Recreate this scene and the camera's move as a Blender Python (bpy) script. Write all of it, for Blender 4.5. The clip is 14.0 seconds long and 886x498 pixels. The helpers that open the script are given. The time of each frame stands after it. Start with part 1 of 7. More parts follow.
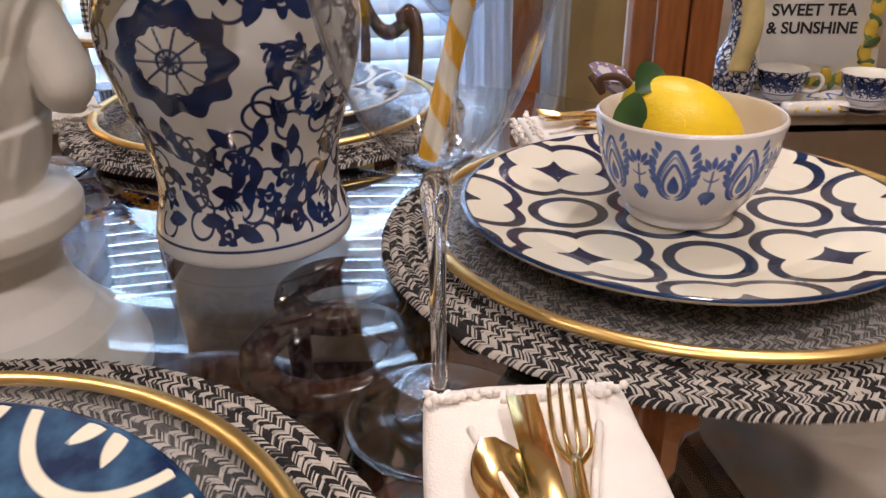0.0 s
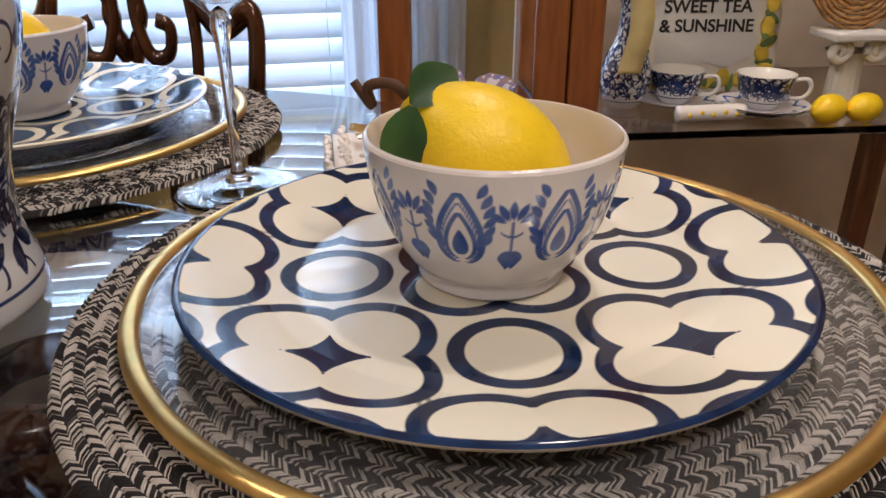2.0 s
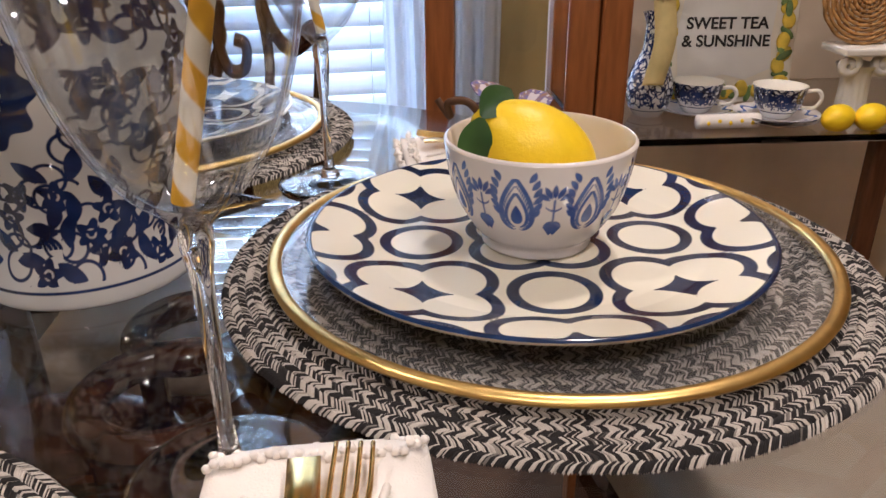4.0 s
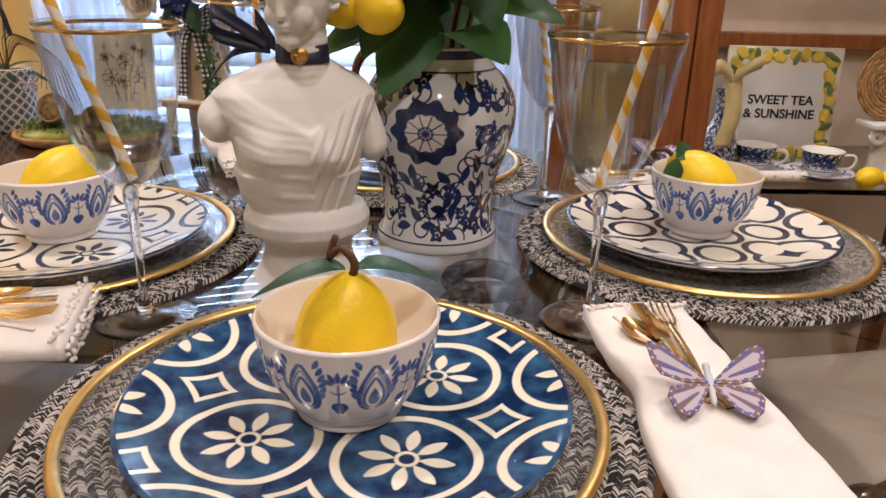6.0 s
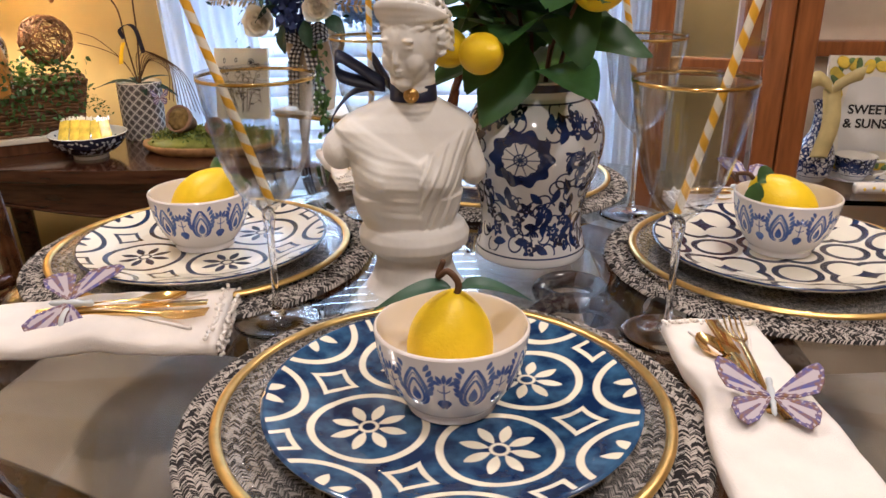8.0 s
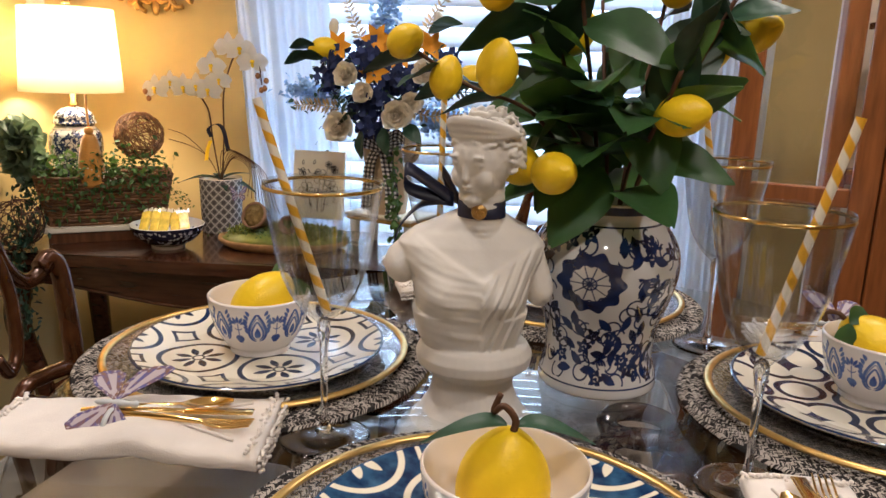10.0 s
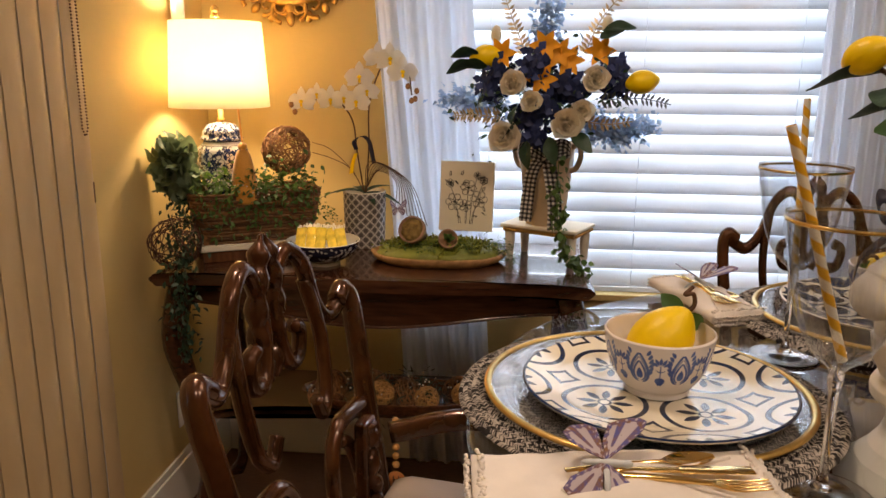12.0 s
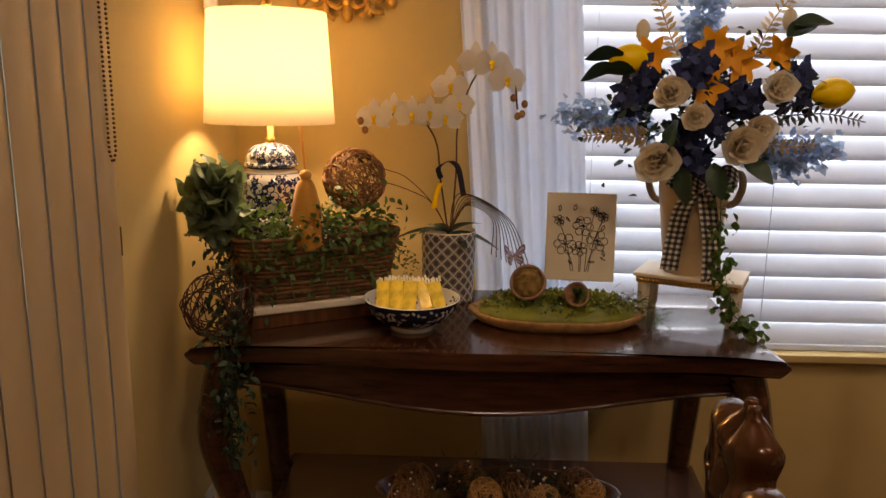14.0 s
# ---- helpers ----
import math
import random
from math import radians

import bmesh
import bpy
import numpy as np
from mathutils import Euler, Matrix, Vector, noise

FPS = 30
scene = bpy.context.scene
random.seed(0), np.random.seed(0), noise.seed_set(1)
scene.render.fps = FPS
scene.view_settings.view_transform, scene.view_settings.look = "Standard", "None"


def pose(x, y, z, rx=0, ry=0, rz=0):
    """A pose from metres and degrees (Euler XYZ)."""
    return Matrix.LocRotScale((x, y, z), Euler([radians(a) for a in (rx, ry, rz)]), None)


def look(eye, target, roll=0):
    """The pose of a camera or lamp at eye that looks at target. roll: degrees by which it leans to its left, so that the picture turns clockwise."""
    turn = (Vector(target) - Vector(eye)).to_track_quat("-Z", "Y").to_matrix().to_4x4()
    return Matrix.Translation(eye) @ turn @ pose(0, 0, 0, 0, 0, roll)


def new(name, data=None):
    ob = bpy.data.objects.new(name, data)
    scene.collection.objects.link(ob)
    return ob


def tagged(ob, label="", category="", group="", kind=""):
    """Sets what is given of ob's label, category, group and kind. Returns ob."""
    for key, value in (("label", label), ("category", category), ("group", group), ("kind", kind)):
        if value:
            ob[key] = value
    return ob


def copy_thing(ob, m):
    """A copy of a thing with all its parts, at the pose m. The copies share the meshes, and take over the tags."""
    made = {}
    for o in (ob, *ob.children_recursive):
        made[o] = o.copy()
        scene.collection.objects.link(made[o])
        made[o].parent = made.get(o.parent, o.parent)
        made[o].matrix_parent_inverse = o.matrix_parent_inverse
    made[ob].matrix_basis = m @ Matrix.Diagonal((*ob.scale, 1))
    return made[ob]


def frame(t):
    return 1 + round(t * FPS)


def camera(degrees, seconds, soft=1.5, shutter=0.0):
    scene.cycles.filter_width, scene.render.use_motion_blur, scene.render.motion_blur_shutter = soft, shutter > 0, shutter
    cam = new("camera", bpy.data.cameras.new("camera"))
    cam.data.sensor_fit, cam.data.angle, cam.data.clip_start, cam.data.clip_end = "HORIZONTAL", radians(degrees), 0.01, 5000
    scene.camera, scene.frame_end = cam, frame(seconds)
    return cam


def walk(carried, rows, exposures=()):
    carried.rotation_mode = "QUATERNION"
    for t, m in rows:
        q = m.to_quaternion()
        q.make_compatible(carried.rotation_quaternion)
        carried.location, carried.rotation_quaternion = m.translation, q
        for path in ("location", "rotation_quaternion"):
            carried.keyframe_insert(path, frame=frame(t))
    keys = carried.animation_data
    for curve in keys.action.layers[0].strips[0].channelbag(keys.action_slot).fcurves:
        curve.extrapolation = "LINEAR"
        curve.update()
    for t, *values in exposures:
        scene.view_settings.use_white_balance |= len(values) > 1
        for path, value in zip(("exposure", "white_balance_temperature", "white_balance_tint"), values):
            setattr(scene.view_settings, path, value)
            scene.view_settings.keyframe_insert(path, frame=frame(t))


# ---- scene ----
cam = camera(60.2, 14.0)
PATH = [
    (0, (0.127, -0.427, 1.213), (0.335, 1.368, 0.355), -0.9),
    (0.5, (0.154, -0.37, 1.193), (0.397, 1.422, 0.339), -0.9),
    (1, (0.182, -0.334, 1.18), (0.461, 1.448, 0.318), -0.5),
    (1.5, (0.219, -0.303, 1.178), (0.566, 1.473, 0.326), -0.1),
    (2, (0.237, -0.303, 1.182), (0.622, 1.466, 0.331), -0.2),
    (4.5, (0.156, -0.489, 1.236), (0.457, 1.311, 0.416), -0.4),
    (5, (0.078, -0.586, 1.262), (0.378, 1.253, 0.534), 0.1),
    (5.5, (-0.001, -0.659, 1.274), (0.283, 1.191, 0.57), 0.8),
    (6, (-0.05, -0.71, 1.286), (0.229, 1.138, 0.574), 1.4),
    (6.5, (-0.075, -0.749, 1.299), (0.169, 1.099, 0.574), 1.0),
    (7, (-0.089, -0.78, 1.3), (0.112, 1.031, 0.475), 0.8),
    (7.5, (-0.074, -0.778, 1.304), (0.038, 1.02, 0.436), -0.0),
    (8, (-0.059, -0.779, 1.331), (-0.023, 1.086, 0.611), -0.3),
    (8.2, (-0.056, -0.781, 1.334), (-0.035, 1.097, 0.646), 0.1),
    (10.3, (-0.056, -0.736, 1.335), (-0.217, 1.205, 0.88), 2.2),
    (10.5, (-0.091, -0.731, 1.337), (-0.259, 1.209, 0.88), 2.4),
    (11, (-0.232, -0.725, 1.344), (-0.411, 1.212, 0.882), 1.9),
    (11.5, (-0.373, -0.75, 1.349), (-0.563, 1.185, 0.881), 0.5),
    (12, (-0.456, -0.712, 1.345), (-0.645, 1.225, 0.883), 0.4),
    (12.5, (-0.556, -0.61, 1.348), (-0.753, 1.337, 0.936), 0.8),
    (13, (-0.634, -0.472, 1.339), (-0.839, 1.477, 0.941), 1.0),
    (13.5, (-0.759, -0.347, 1.315), (-0.914, 1.607, 0.923), 1.3),
    (14, (-0.873, -0.252, 1.307), (-0.93, 1.705, 0.901), 0.8),
]
EXPOSURE = [(0, 0.64, 5750, 18), (0.5, 0.62, 5750, 18), (1, 0.62, 5750, 18), (2, 0.42, 5850, 16), (4.5, 0.68, 5750, 18), (8, 0.74, 5750, 17), (10.3, 0.33, 5950, 14), (11, 0.0, 6350, 13), (11.5, 0.03, 6950, 20), (12.5, 0.14, 7900, 22), (13, -0.05, 8200, 26), (13.5, -0.4, 8500, 26), (14, -0.48, 8500, 28)]
walk(cam, [(t, look(eye, target, roll)) for t, eye, target, roll in PATH], EXPOSURE)

# ---- world and lights ----
TOP = 1.008          # glass table top
CON = 0.818          # console top
YW = 1.735           # back wall
pi = math.pi

world = bpy.data.worlds.new("sky")
scene.world = world
world.use_nodes = True
wn = world.node_tree.nodes
sky = wn.new("ShaderNodeTexSky")
sky.sky_type, sky.sun_disc = "NISHITA", False
sky.sun_elevation, sky.sun_rotation = radians(51), radians(166)
world.node_tree.links.new(sky.outputs[0], wn["Background"].inputs[0])
wn["Background"].inputs[1].default_value = 0.12


def lamp(name, kind, m, energy, color, size=0.1, size_y=None):
    d = bpy.data.lights.new(name, kind)
    d.energy, d.color = energy, color
    if kind == "AREA":
        d.size = size
        if size_y:
            d.shape, d.size_y = "RECTANGLE", size_y
        else:
            d.shape = "DISK"
    elif kind == "SUN":
        d.angle = radians(0.5)
    else:
        d.shadow_soft_size = size
    ob = new(name, d)
    ob.matrix_world = m
    return ob


lamp("sun", "SUN", look((1, -4, 5), (0, 0, 0)), 2.0, (1, 0.95, 0.88))
lamp("window_daylight", "AREA", look((-0.15, YW + 0.5, 1.45), (-0.15, 0, 1.2)), 62, (0.66, 0.84, 1.0), 1.5, 1.6)
CEILING_LAMPS = ((-0.15, -1.35), (0.75, -0.75), (0.75, 0.5), (-0.75, 0.15))
for lx, ly in CEILING_LAMPS:
    lamp("ceiling_lamp_light", "AREA", look((lx, ly, 2.565), (lx, ly, 0)), 8.5, (1.0, 0.86, 0.70), 0.13)
lamp("table_lamp_bulb", "POINT", pose(-1.30, 1.413, 1.36), 11.5, (1.0, 0.80, 0.52), 0.04)


# ---- materials ----
def mat(name, color, rough=0.5, metal=0.0, var=0.12, scale=14.0, bump=0.0, bscale=180.0, trans=0.0, ior=1.45,
        coat=0.0, emit=0.0, sheen=0.0, stretch=None, island=0.0, random_object=0.0, subsurf=0.0):
    m = bpy.data.materials.new(name)
    m.use_nodes = True
    nt = m.node_tree
    b = nt.nodes["Principled BSDF"]
    b.inputs["Roughness"].default_value = rough
    b.inputs["Metallic"].default_value = metal
    b.inputs["IOR"].default_value = ior
    b.inputs["Transmission Weight"].default_value = trans
    b.inputs["Coat Weight"].default_value = coat
    b.inputs["Sheen Weight"].default_value = sheen
    c = (*color, 1)
    b.inputs["Base Color"].default_value = c
    if emit:
        b.inputs["Emission Color"].default_value = c
        b.inputs["Emission Strength"].default_value = emit
    tc = nt.nodes.new("ShaderNodeTexCoord")
    src = tc.outputs["Object"]
    if stretch:
        mp = nt.nodes.new("ShaderNodeMapping")
        mp.inputs["Scale"].default_value = stretch
        nt.links.new(src, mp.inputs[0])
        src = mp.outputs[0]
    out = None
    if var:
        n = nt.nodes.new("ShaderNodeTexNoise")
        n.inputs["Scale"].default_value, n.inputs["Detail"].default_value = scale, 6
        nt.links.new(src, n.inputs["Vector"])
        r = nt.nodes.new("ShaderNodeMapRange")
        r.inputs[1].default_value, r.inputs[2].default_value = 0.3, 0.7
        r.inputs[3].default_value, r.inputs[4].default_value = 1 - var, 1 + var
        nt.links.new(n.outputs[0], r.inputs[0])
        out = r.outputs[0]
    for amount, node, socket in ((island, "ShaderNodeNewGeometry", "Random Per Island"), (random_object, "ShaderNodeObjectInfo", "Random")):
        if amount:
            g = nt.nodes.new(node)
            r = nt.nodes.new("ShaderNodeMapRange")
            r.inputs[3].default_value, r.inputs[4].default_value = 1 - amount, 1 + amount
            nt.links.new(g.outputs[socket], r.inputs[0])
            if out:
                mm = nt.nodes.new("ShaderNodeMath")
                mm.operation = "MULTIPLY"
                nt.links.new(out, mm.inputs[0])
                nt.links.new(r.outputs[0], mm.inputs[1])
                out = mm.outputs[0]
            else:
                out = r.outputs[0]
    if out:
        v = nt.nodes.new("ShaderNodeVectorMath")
        v.operation = "SCALE"
        v.inputs[0].default_value = color
        nt.links.new(out, v.inputs["Scale"])
        nt.links.new(v.outputs[0], b.inputs["Base Color"])
    if bump:
        n = nt.nodes.new("ShaderNodeTexNoise")
        n.inputs["Scale"].default_value, n.inputs["Detail"].default_value = bscale, 4
        nt.links.new(src, n.inputs["Vector"])
        bp = nt.nodes.new("ShaderNodeBump")
        bp.inputs["Strength"].default_value, bp.inputs["Distance"].default_value = bump, 0.002
        nt.links.new(n.outputs[0], bp.inputs["Height"])
        nt.links.new(bp.outputs[0], b.inputs["Normal"])
    return m


def glaze(name, ground, ink, ink2=None, rough=0.12, soft=0.0004, coat=0.3, wash=60.0):
    """Two colours told apart by the mesh's own pattern attribute; the ink varies like brushwork."""
    m = mat(name, ground, rough, coat=coat, var=0)
    nt = m.node_tree
    b = nt.nodes["Principled BSDF"]
    a = nt.nodes.new("ShaderNodeAttribute")
    a.attribute_name = "pattern"
    r = nt.nodes.new("ShaderNodeMapRange")
    r.inputs[1].default_value, r.inputs[2].default_value = -soft, soft
    nt.links.new(a.outputs["Fac"], r.inputs[0])
    n = nt.nodes.new("ShaderNodeTexNoise")
    n.inputs["Scale"].default_value, n.inputs["Detail"].default_value = wash, 5
    tc = nt.nodes.new("ShaderNodeTexCoord")
    nt.links.new(tc.outputs["Object"], n.inputs["Vector"])
    rr = nt.nodes.new("ShaderNodeMapRange")
    rr.inputs[1].default_value, rr.inputs[2].default_value = 0.38, 0.66
    nt.links.new(n.outputs[0], rr.inputs[0])
    inks = nt.nodes.new("ShaderNodeMix")
    inks.data_type = "RGBA"
    inks.inputs[6].default_value, inks.inputs[7].default_value = (*ink, 1), (*(ink2 or ink), 1)
    nt.links.new(rr.outputs[0], inks.inputs[0])
    mix = nt.nodes.new("ShaderNodeMix")
    mix.data_type = "RGBA"
    mix.inputs[6].default_value = (*ground, 1)
    nt.links.new(inks.outputs[2], mix.inputs[7])
    nt.links.new(r.outputs[0], mix.inputs[0])
    nt.links.new(mix.outputs[2], b.inputs["Base Color"])
    return m


def thin_glass(name, tint, rough, ior, sheen_haze=0.0):
    """A thin clear wall: straight-through light with a mirror gloss that grows at grazing angles."""
    m = bpy.data.materials.new(name)
    m.use_nodes = True
    nt = m.node_tree
    nt.nodes.remove(nt.nodes["Principled BSDF"])
    clear = nt.nodes.new("ShaderNodeBsdfTransparent")
    clear.inputs[0].default_value = (*tint, 1)
    gloss = nt.nodes.new("ShaderNodeBsdfGlossy")
    gloss.inputs["Roughness"].default_value = rough
    lw = nt.nodes.new("ShaderNodeLayerWeight")
    lw.inputs[0].default_value = 0.5
    power = nt.nodes.new("ShaderNodeMath")
    power.operation, power.inputs[1].default_value = "POWER", 4.0
    nt.links.new(lw.outputs["Facing"], power.inputs[0])
    fr = nt.nodes.new("ShaderNodeMapRange")
    fr.inputs[3].default_value, fr.inputs[4].default_value = ((ior - 1) / (ior + 1)) ** 2, 0.95
    nt.links.new(power.outputs[0], fr.inputs[0])
    mx = nt.nodes.new("ShaderNodeMixShader")
    nt.links.new(fr.outputs[0], mx.inputs[0])
    nt.links.new(clear.outputs[0], mx.inputs[1])
    nt.links.new(gloss.outputs[0], mx.inputs[2])
    out = mx.outputs[0]
    # a little pale blue-grey diffuse stands in for the sheen lying over the glass
    if sheen_haze:
        df = nt.nodes.new("ShaderNodeBsdfDiffuse")
        df.inputs[0].default_value = (0.75, 0.78, 0.82, 1)
        m2 = nt.nodes.new("ShaderNodeMixShader")
        m2.inputs[0].default_value = sheen_haze
        nt.links.new(out, m2.inputs[1])
        nt.links.new(df.outputs[0], m2.inputs[2])
        out = m2.outputs[0]
    nt.links.new(out, nt.nodes["Material Output"].inputs[0])
    return m


def leafy(name, color, back=0.35, var=0.3):
    m = mat(name, color, 0.45, var=0.25, scale=40, island=var, random_object=var, bump=0.2, bscale=120)
    return m


WOOD = mat("dark_mahogany", (0.055, 0.020, 0.010), 0.22, var=0.45, scale=9, stretch=(1, 9, 9), coat=0.5, bump=0.05, bscale=60)
WOODX = mat("polished_brown_wood", (0.10, 0.040, 0.018), 0.25, var=0.4, scale=8, stretch=(9, 9, 1.2), coat=0.4, bump=0.05, bscale=50)
CHERRY = mat("cherry_wood", (0.28, 0.095, 0.028), 0.3, var=0.3, scale=10, stretch=(8, 8, 1), coat=0.3)
GILTWOOD = mat("bronzed_carved_wood", (0.075, 0.026, 0.009), 0.22, metal=0.4, var=0.55, scale=25, coat=0.5, bump=0.12, bscale=90)
WALL = mat("ochre_wall_paint", (0.58, 0.43, 0.18), 0.75, var=0.05, scale=5, bump=0.25, bscale=260)
WHITE = mat("white_paint", (0.78, 0.76, 0.70), 0.5, var=0.05, scale=8)
CEIL = mat("ceiling_paint", (0.75, 0.72, 0.66), 0.85, var=0.04, bump=0.3, bscale=150)
SLAT = mat("blind_slat", (0.80, 0.82, 0.84), 0.45, var=0.03, scale=6, trans=0.0)
VSLAT = mat("vertical_blind_slat", (0.54, 0.385, 0.205), 0.6, var=0.06, scale=5, bump=0.1, bscale=300)
FLOORM = mat("reed_rug", (0.12, 0.058, 0.030), 0.8, var=0.35, scale=30, stretch=(1, 12, 1), bump=0.3, bscale=160)
GLASS = mat("clear_glass", (1, 1, 1), 0.0, var=0, trans=1.0, ior=1.46)
GOBLETGLASS = thin_glass("goblet_glass", (0.93, 0.94, 0.95), 0.03, 1.85)
CHARGERGLASS = thin_glass("charger_glass", (0.96, 0.965, 0.97), 0.05, 1.55, 0.022)
TABLEGLASS = thin_glass("table_glass", (0.90, 0.92, 0.91), 0.012, 1.5)
GOLD = mat("gold_leaf", (0.80, 0.54, 0.19), 0.34, metal=1.0, var=0.12, scale=60, bump=0.12, bscale=140)
GOLDP = mat("polished_gold", (0.90, 0.62, 0.24), 0.12, metal=1.0, var=0.05, scale=40)
OLDGOLD = mat("antique_gold", (0.55, 0.33, 0.10), 0.35, metal=0.9, var=0.4, scale=50, bump=0.3, bscale=120)
PLASTER = mat("white_plaster", (0.72, 0.69, 0.64), 0.6, var=0.08, scale=18, bump=0.12, bscale=140)
LEMON = mat("lemon_skin", (0.93, 0.63, 0.006), 0.40, var=0.08, scale=25, bump=0.2, bscale=420, random_object=0.06)
STEM = mat("brown_twig", (0.10, 0.045, 0.02), 0.7, var=0.3, scale=60)
LEAF = leafy("lemon_leaf", (0.030, 0.085, 0.028))
LEAFD = leafy("dark_leaf", (0.020, 0.055, 0.030))
IVY = leafy("ivy_leaf", (0.055, 0.11, 0.030))
SAGE = leafy("sage_leaf", (0.10, 0.15, 0.085))
MOSS = leafy("moss", (0.22, 0.25, 0.035))
LINEN = mat("white_linen", (0.80, 0.74, 0.68), 0.85, var=0.05, scale=40, bump=0.35, bscale=900, sheen=0.2)
RIBBON = mat("navy_ribbon", (0.012, 0.014, 0.035), 0.45, var=0.2, scale=60)
CREAM = mat("cream_ceramic", (0.80, 0.72, 0.60), 0.25, var=0.04, coat=0.3)
BOWLIN = mat("bowl_inside", (0.80, 0.74, 0.70), 0.2, var=0.03, coat=0.4)
WICKER = mat("wicker", (0.18, 0.085, 0.035), 0.6, var=0.4, scale=60, island=0.4)
VINE = mat("grapevine", (0.22, 0.10, 0.035), 0.65, var=0.4, scale=60, island=0.3)
TASSEL = mat("gold_tassel", (0.62, 0.28, 0.04), 0.6, var=0.25, scale=200, stretch=(8, 8, 1), sheen=0.4)
BLACK = mat("black_ink", (0.02, 0.018, 0.018), 0.6, var=0)
PAPER = mat("cream_paper", (0.78, 0.72, 0.60), 0.8, var=0.05, scale=12)
CURTAIN = mat("sheer_curtain", (0.84, 0.86, 0.90), 0.8, var=0.04, scale=20, bump=0.15, bscale=700)

NAVYPLATE = glaze("navy_plate_glaze", (0.015, 0.042, 0.13), (0.83, 0.77, 0.62), (0.80, 0.73, 0.57), soft=0.0005)
WHITEPLATE = glaze("cream_plate_glaze", (0.82, 0.76, 0.62), (0.007, 0.014, 0.045), (0.014, 0.035, 0.10))
BOWLGLAZE = glaze("bowl_glaze", (0.76, 0.73, 0.74), (0.03, 0.07, 0.30), (0.10, 0.18, 0.45))
VASEGLAZE = glaze("vase_glaze", (0.60, 0.60, 0.60), (0.005, 0.011, 0.048), (0.014, 0.034, 0.13), rough=0.07, coat=0.8, wash=45)
POTGLAZE = glaze("pot_pattern", (0.60, 0.56, 0.50), (0.10, 0.085, 0.08), None, rough=0.4)
BOWLDARK = glaze("dark_bowl_glaze", (0.015, 0.02, 0.05), (0.55, 0.60, 0.65), None, rough=0.15)
STRAW = glaze("paper_straw", (0.82, 0.76, 0.62), (0.80, 0.42, 0.02), None, rough=0.6, coat=0.0)


def wash_navy(m):
    """Let the navy ground vary between two blues, like brushed glaze."""
    nt = m.node_tree
    mix = [n for n in nt.nodes if n.type == "MIX" and not n.inputs[6].is_linked][-1]
    n = nt.nodes.new("ShaderNodeTexNoise")
    n.inputs["Scale"].default_value, n.inputs["Detail"].default_value = 55, 6
    ramp = nt.nodes.new("ShaderNodeValToRGB")
    ramp.color_ramp.elements[0].position, ramp.color_ramp.elements[0].color = 0.40, (0.008, 0.022, 0.075, 1)
    ramp.color_ramp.elements[1].position, ramp.color_ramp.elements[1].color = 0.75, (0.05, 0.14, 0.26, 1)
    tc = nt.nodes.new("ShaderNodeTexCoord")
    nt.links.new(tc.outputs["Object"], n.inputs["Vector"])
    nt.links.new(n.outputs[0], ramp.inputs[0])
    nt.links.new(ramp.outputs[0], mix.inputs[6])


wash_navy(NAVYPLATE)


def sheer(m, amount, color):
    """Let light come through a thin cloth or slat."""
    nt = m.node_tree
    tr = nt.nodes.new("ShaderNodeBsdfTranslucent")
    tr.inputs[0].default_value = (*color, 1)
    mx = nt.nodes.new("ShaderNodeMixShader")
    mx.inputs[0].default_value = amount
    nt.links.new(nt.nodes["Principled BSDF"].outputs[0], mx.inputs[1])
    nt.links.new(tr.outputs[0], mx.inputs[2])
    nt.links.new(mx.outputs[0], nt.nodes["Material Output"].inputs[0])


sheer(CURTAIN, 0.55, (0.85, 0.90, 0.97))
sheer(SLAT, 0.25, (0.80, 0.88, 0.97))
sheer(LEAF, 0.22, (0.16, 0.34, 0.05))
sheer(IVY, 0.2, (0.16, 0.30, 0.05))
sheer(SAGE, 0.2, (0.26, 0.36, 0.18))


def two_tone(name, a, b, split=0.5, rough=0.8):
    """Yarn: each strand one of two colours."""
    m = mat(name, a, rough, var=0)
    nt = m.node_tree
    g = nt.nodes.new("ShaderNodeNewGeometry")
    ramp = nt.nodes.new("ShaderNodeValToRGB")
    e = ramp.color_ramp.elements
    e[0].position, e[0].color = split - 0.04, (*a, 1)
    e[1].position, e[1].color = split + 0.04, (*b, 1)
    nt.links.new(g.outputs["Random Per Island"], ramp.inputs[0])
    n = nt.nodes.new("ShaderNodeTexNoise")
    n.inputs["Scale"].default_value = 900
    mul = nt.nodes.new("ShaderNodeMix")
    mul.data_type, mul.blend_type = "RGBA", "MULTIPLY"
    mul.inputs[0].default_value = 0.5
    nt.links.new(ramp.outputs[0], mul.inputs[6])
    nt.links.new(n.outputs[0], mul.inputs[7])
    nt.links.new(mul.outputs[2], nt.nodes["Principled BSDF"].inputs["Base Color"])
    return m


YARN = two_tone("black_and_white_yarn", (0.018, 0.014, 0.014), (0.68, 0.61, 0.54), 0.58)


# ---- mesh helpers ----
def thing(name, m, label, category, group="", kind=""):
    ob = new(name)
    ob.empty_display_size = 0.05
    ob.matrix_world = m
    return tagged(ob, label, category, group, kind)


def link(name, me, material, parent=None, label="", m=None):
    if material and not me.materials:
        me.materials.append(material)
    ob = new(name, me)
    if parent:
        ob.parent = parent
    if m is not None:
        ob.matrix_local = m
    if label:
        ob["label"] = label
    return ob


def part(name, bm, material, parent=None, label="", smooth=True, m=None):
    me = bpy.data.meshes.new(name)
    bm.to_mesh(me)
    bm.free()
    if smooth:
        me.shade_smooth()
    return link(name, me, material, parent, label, m)


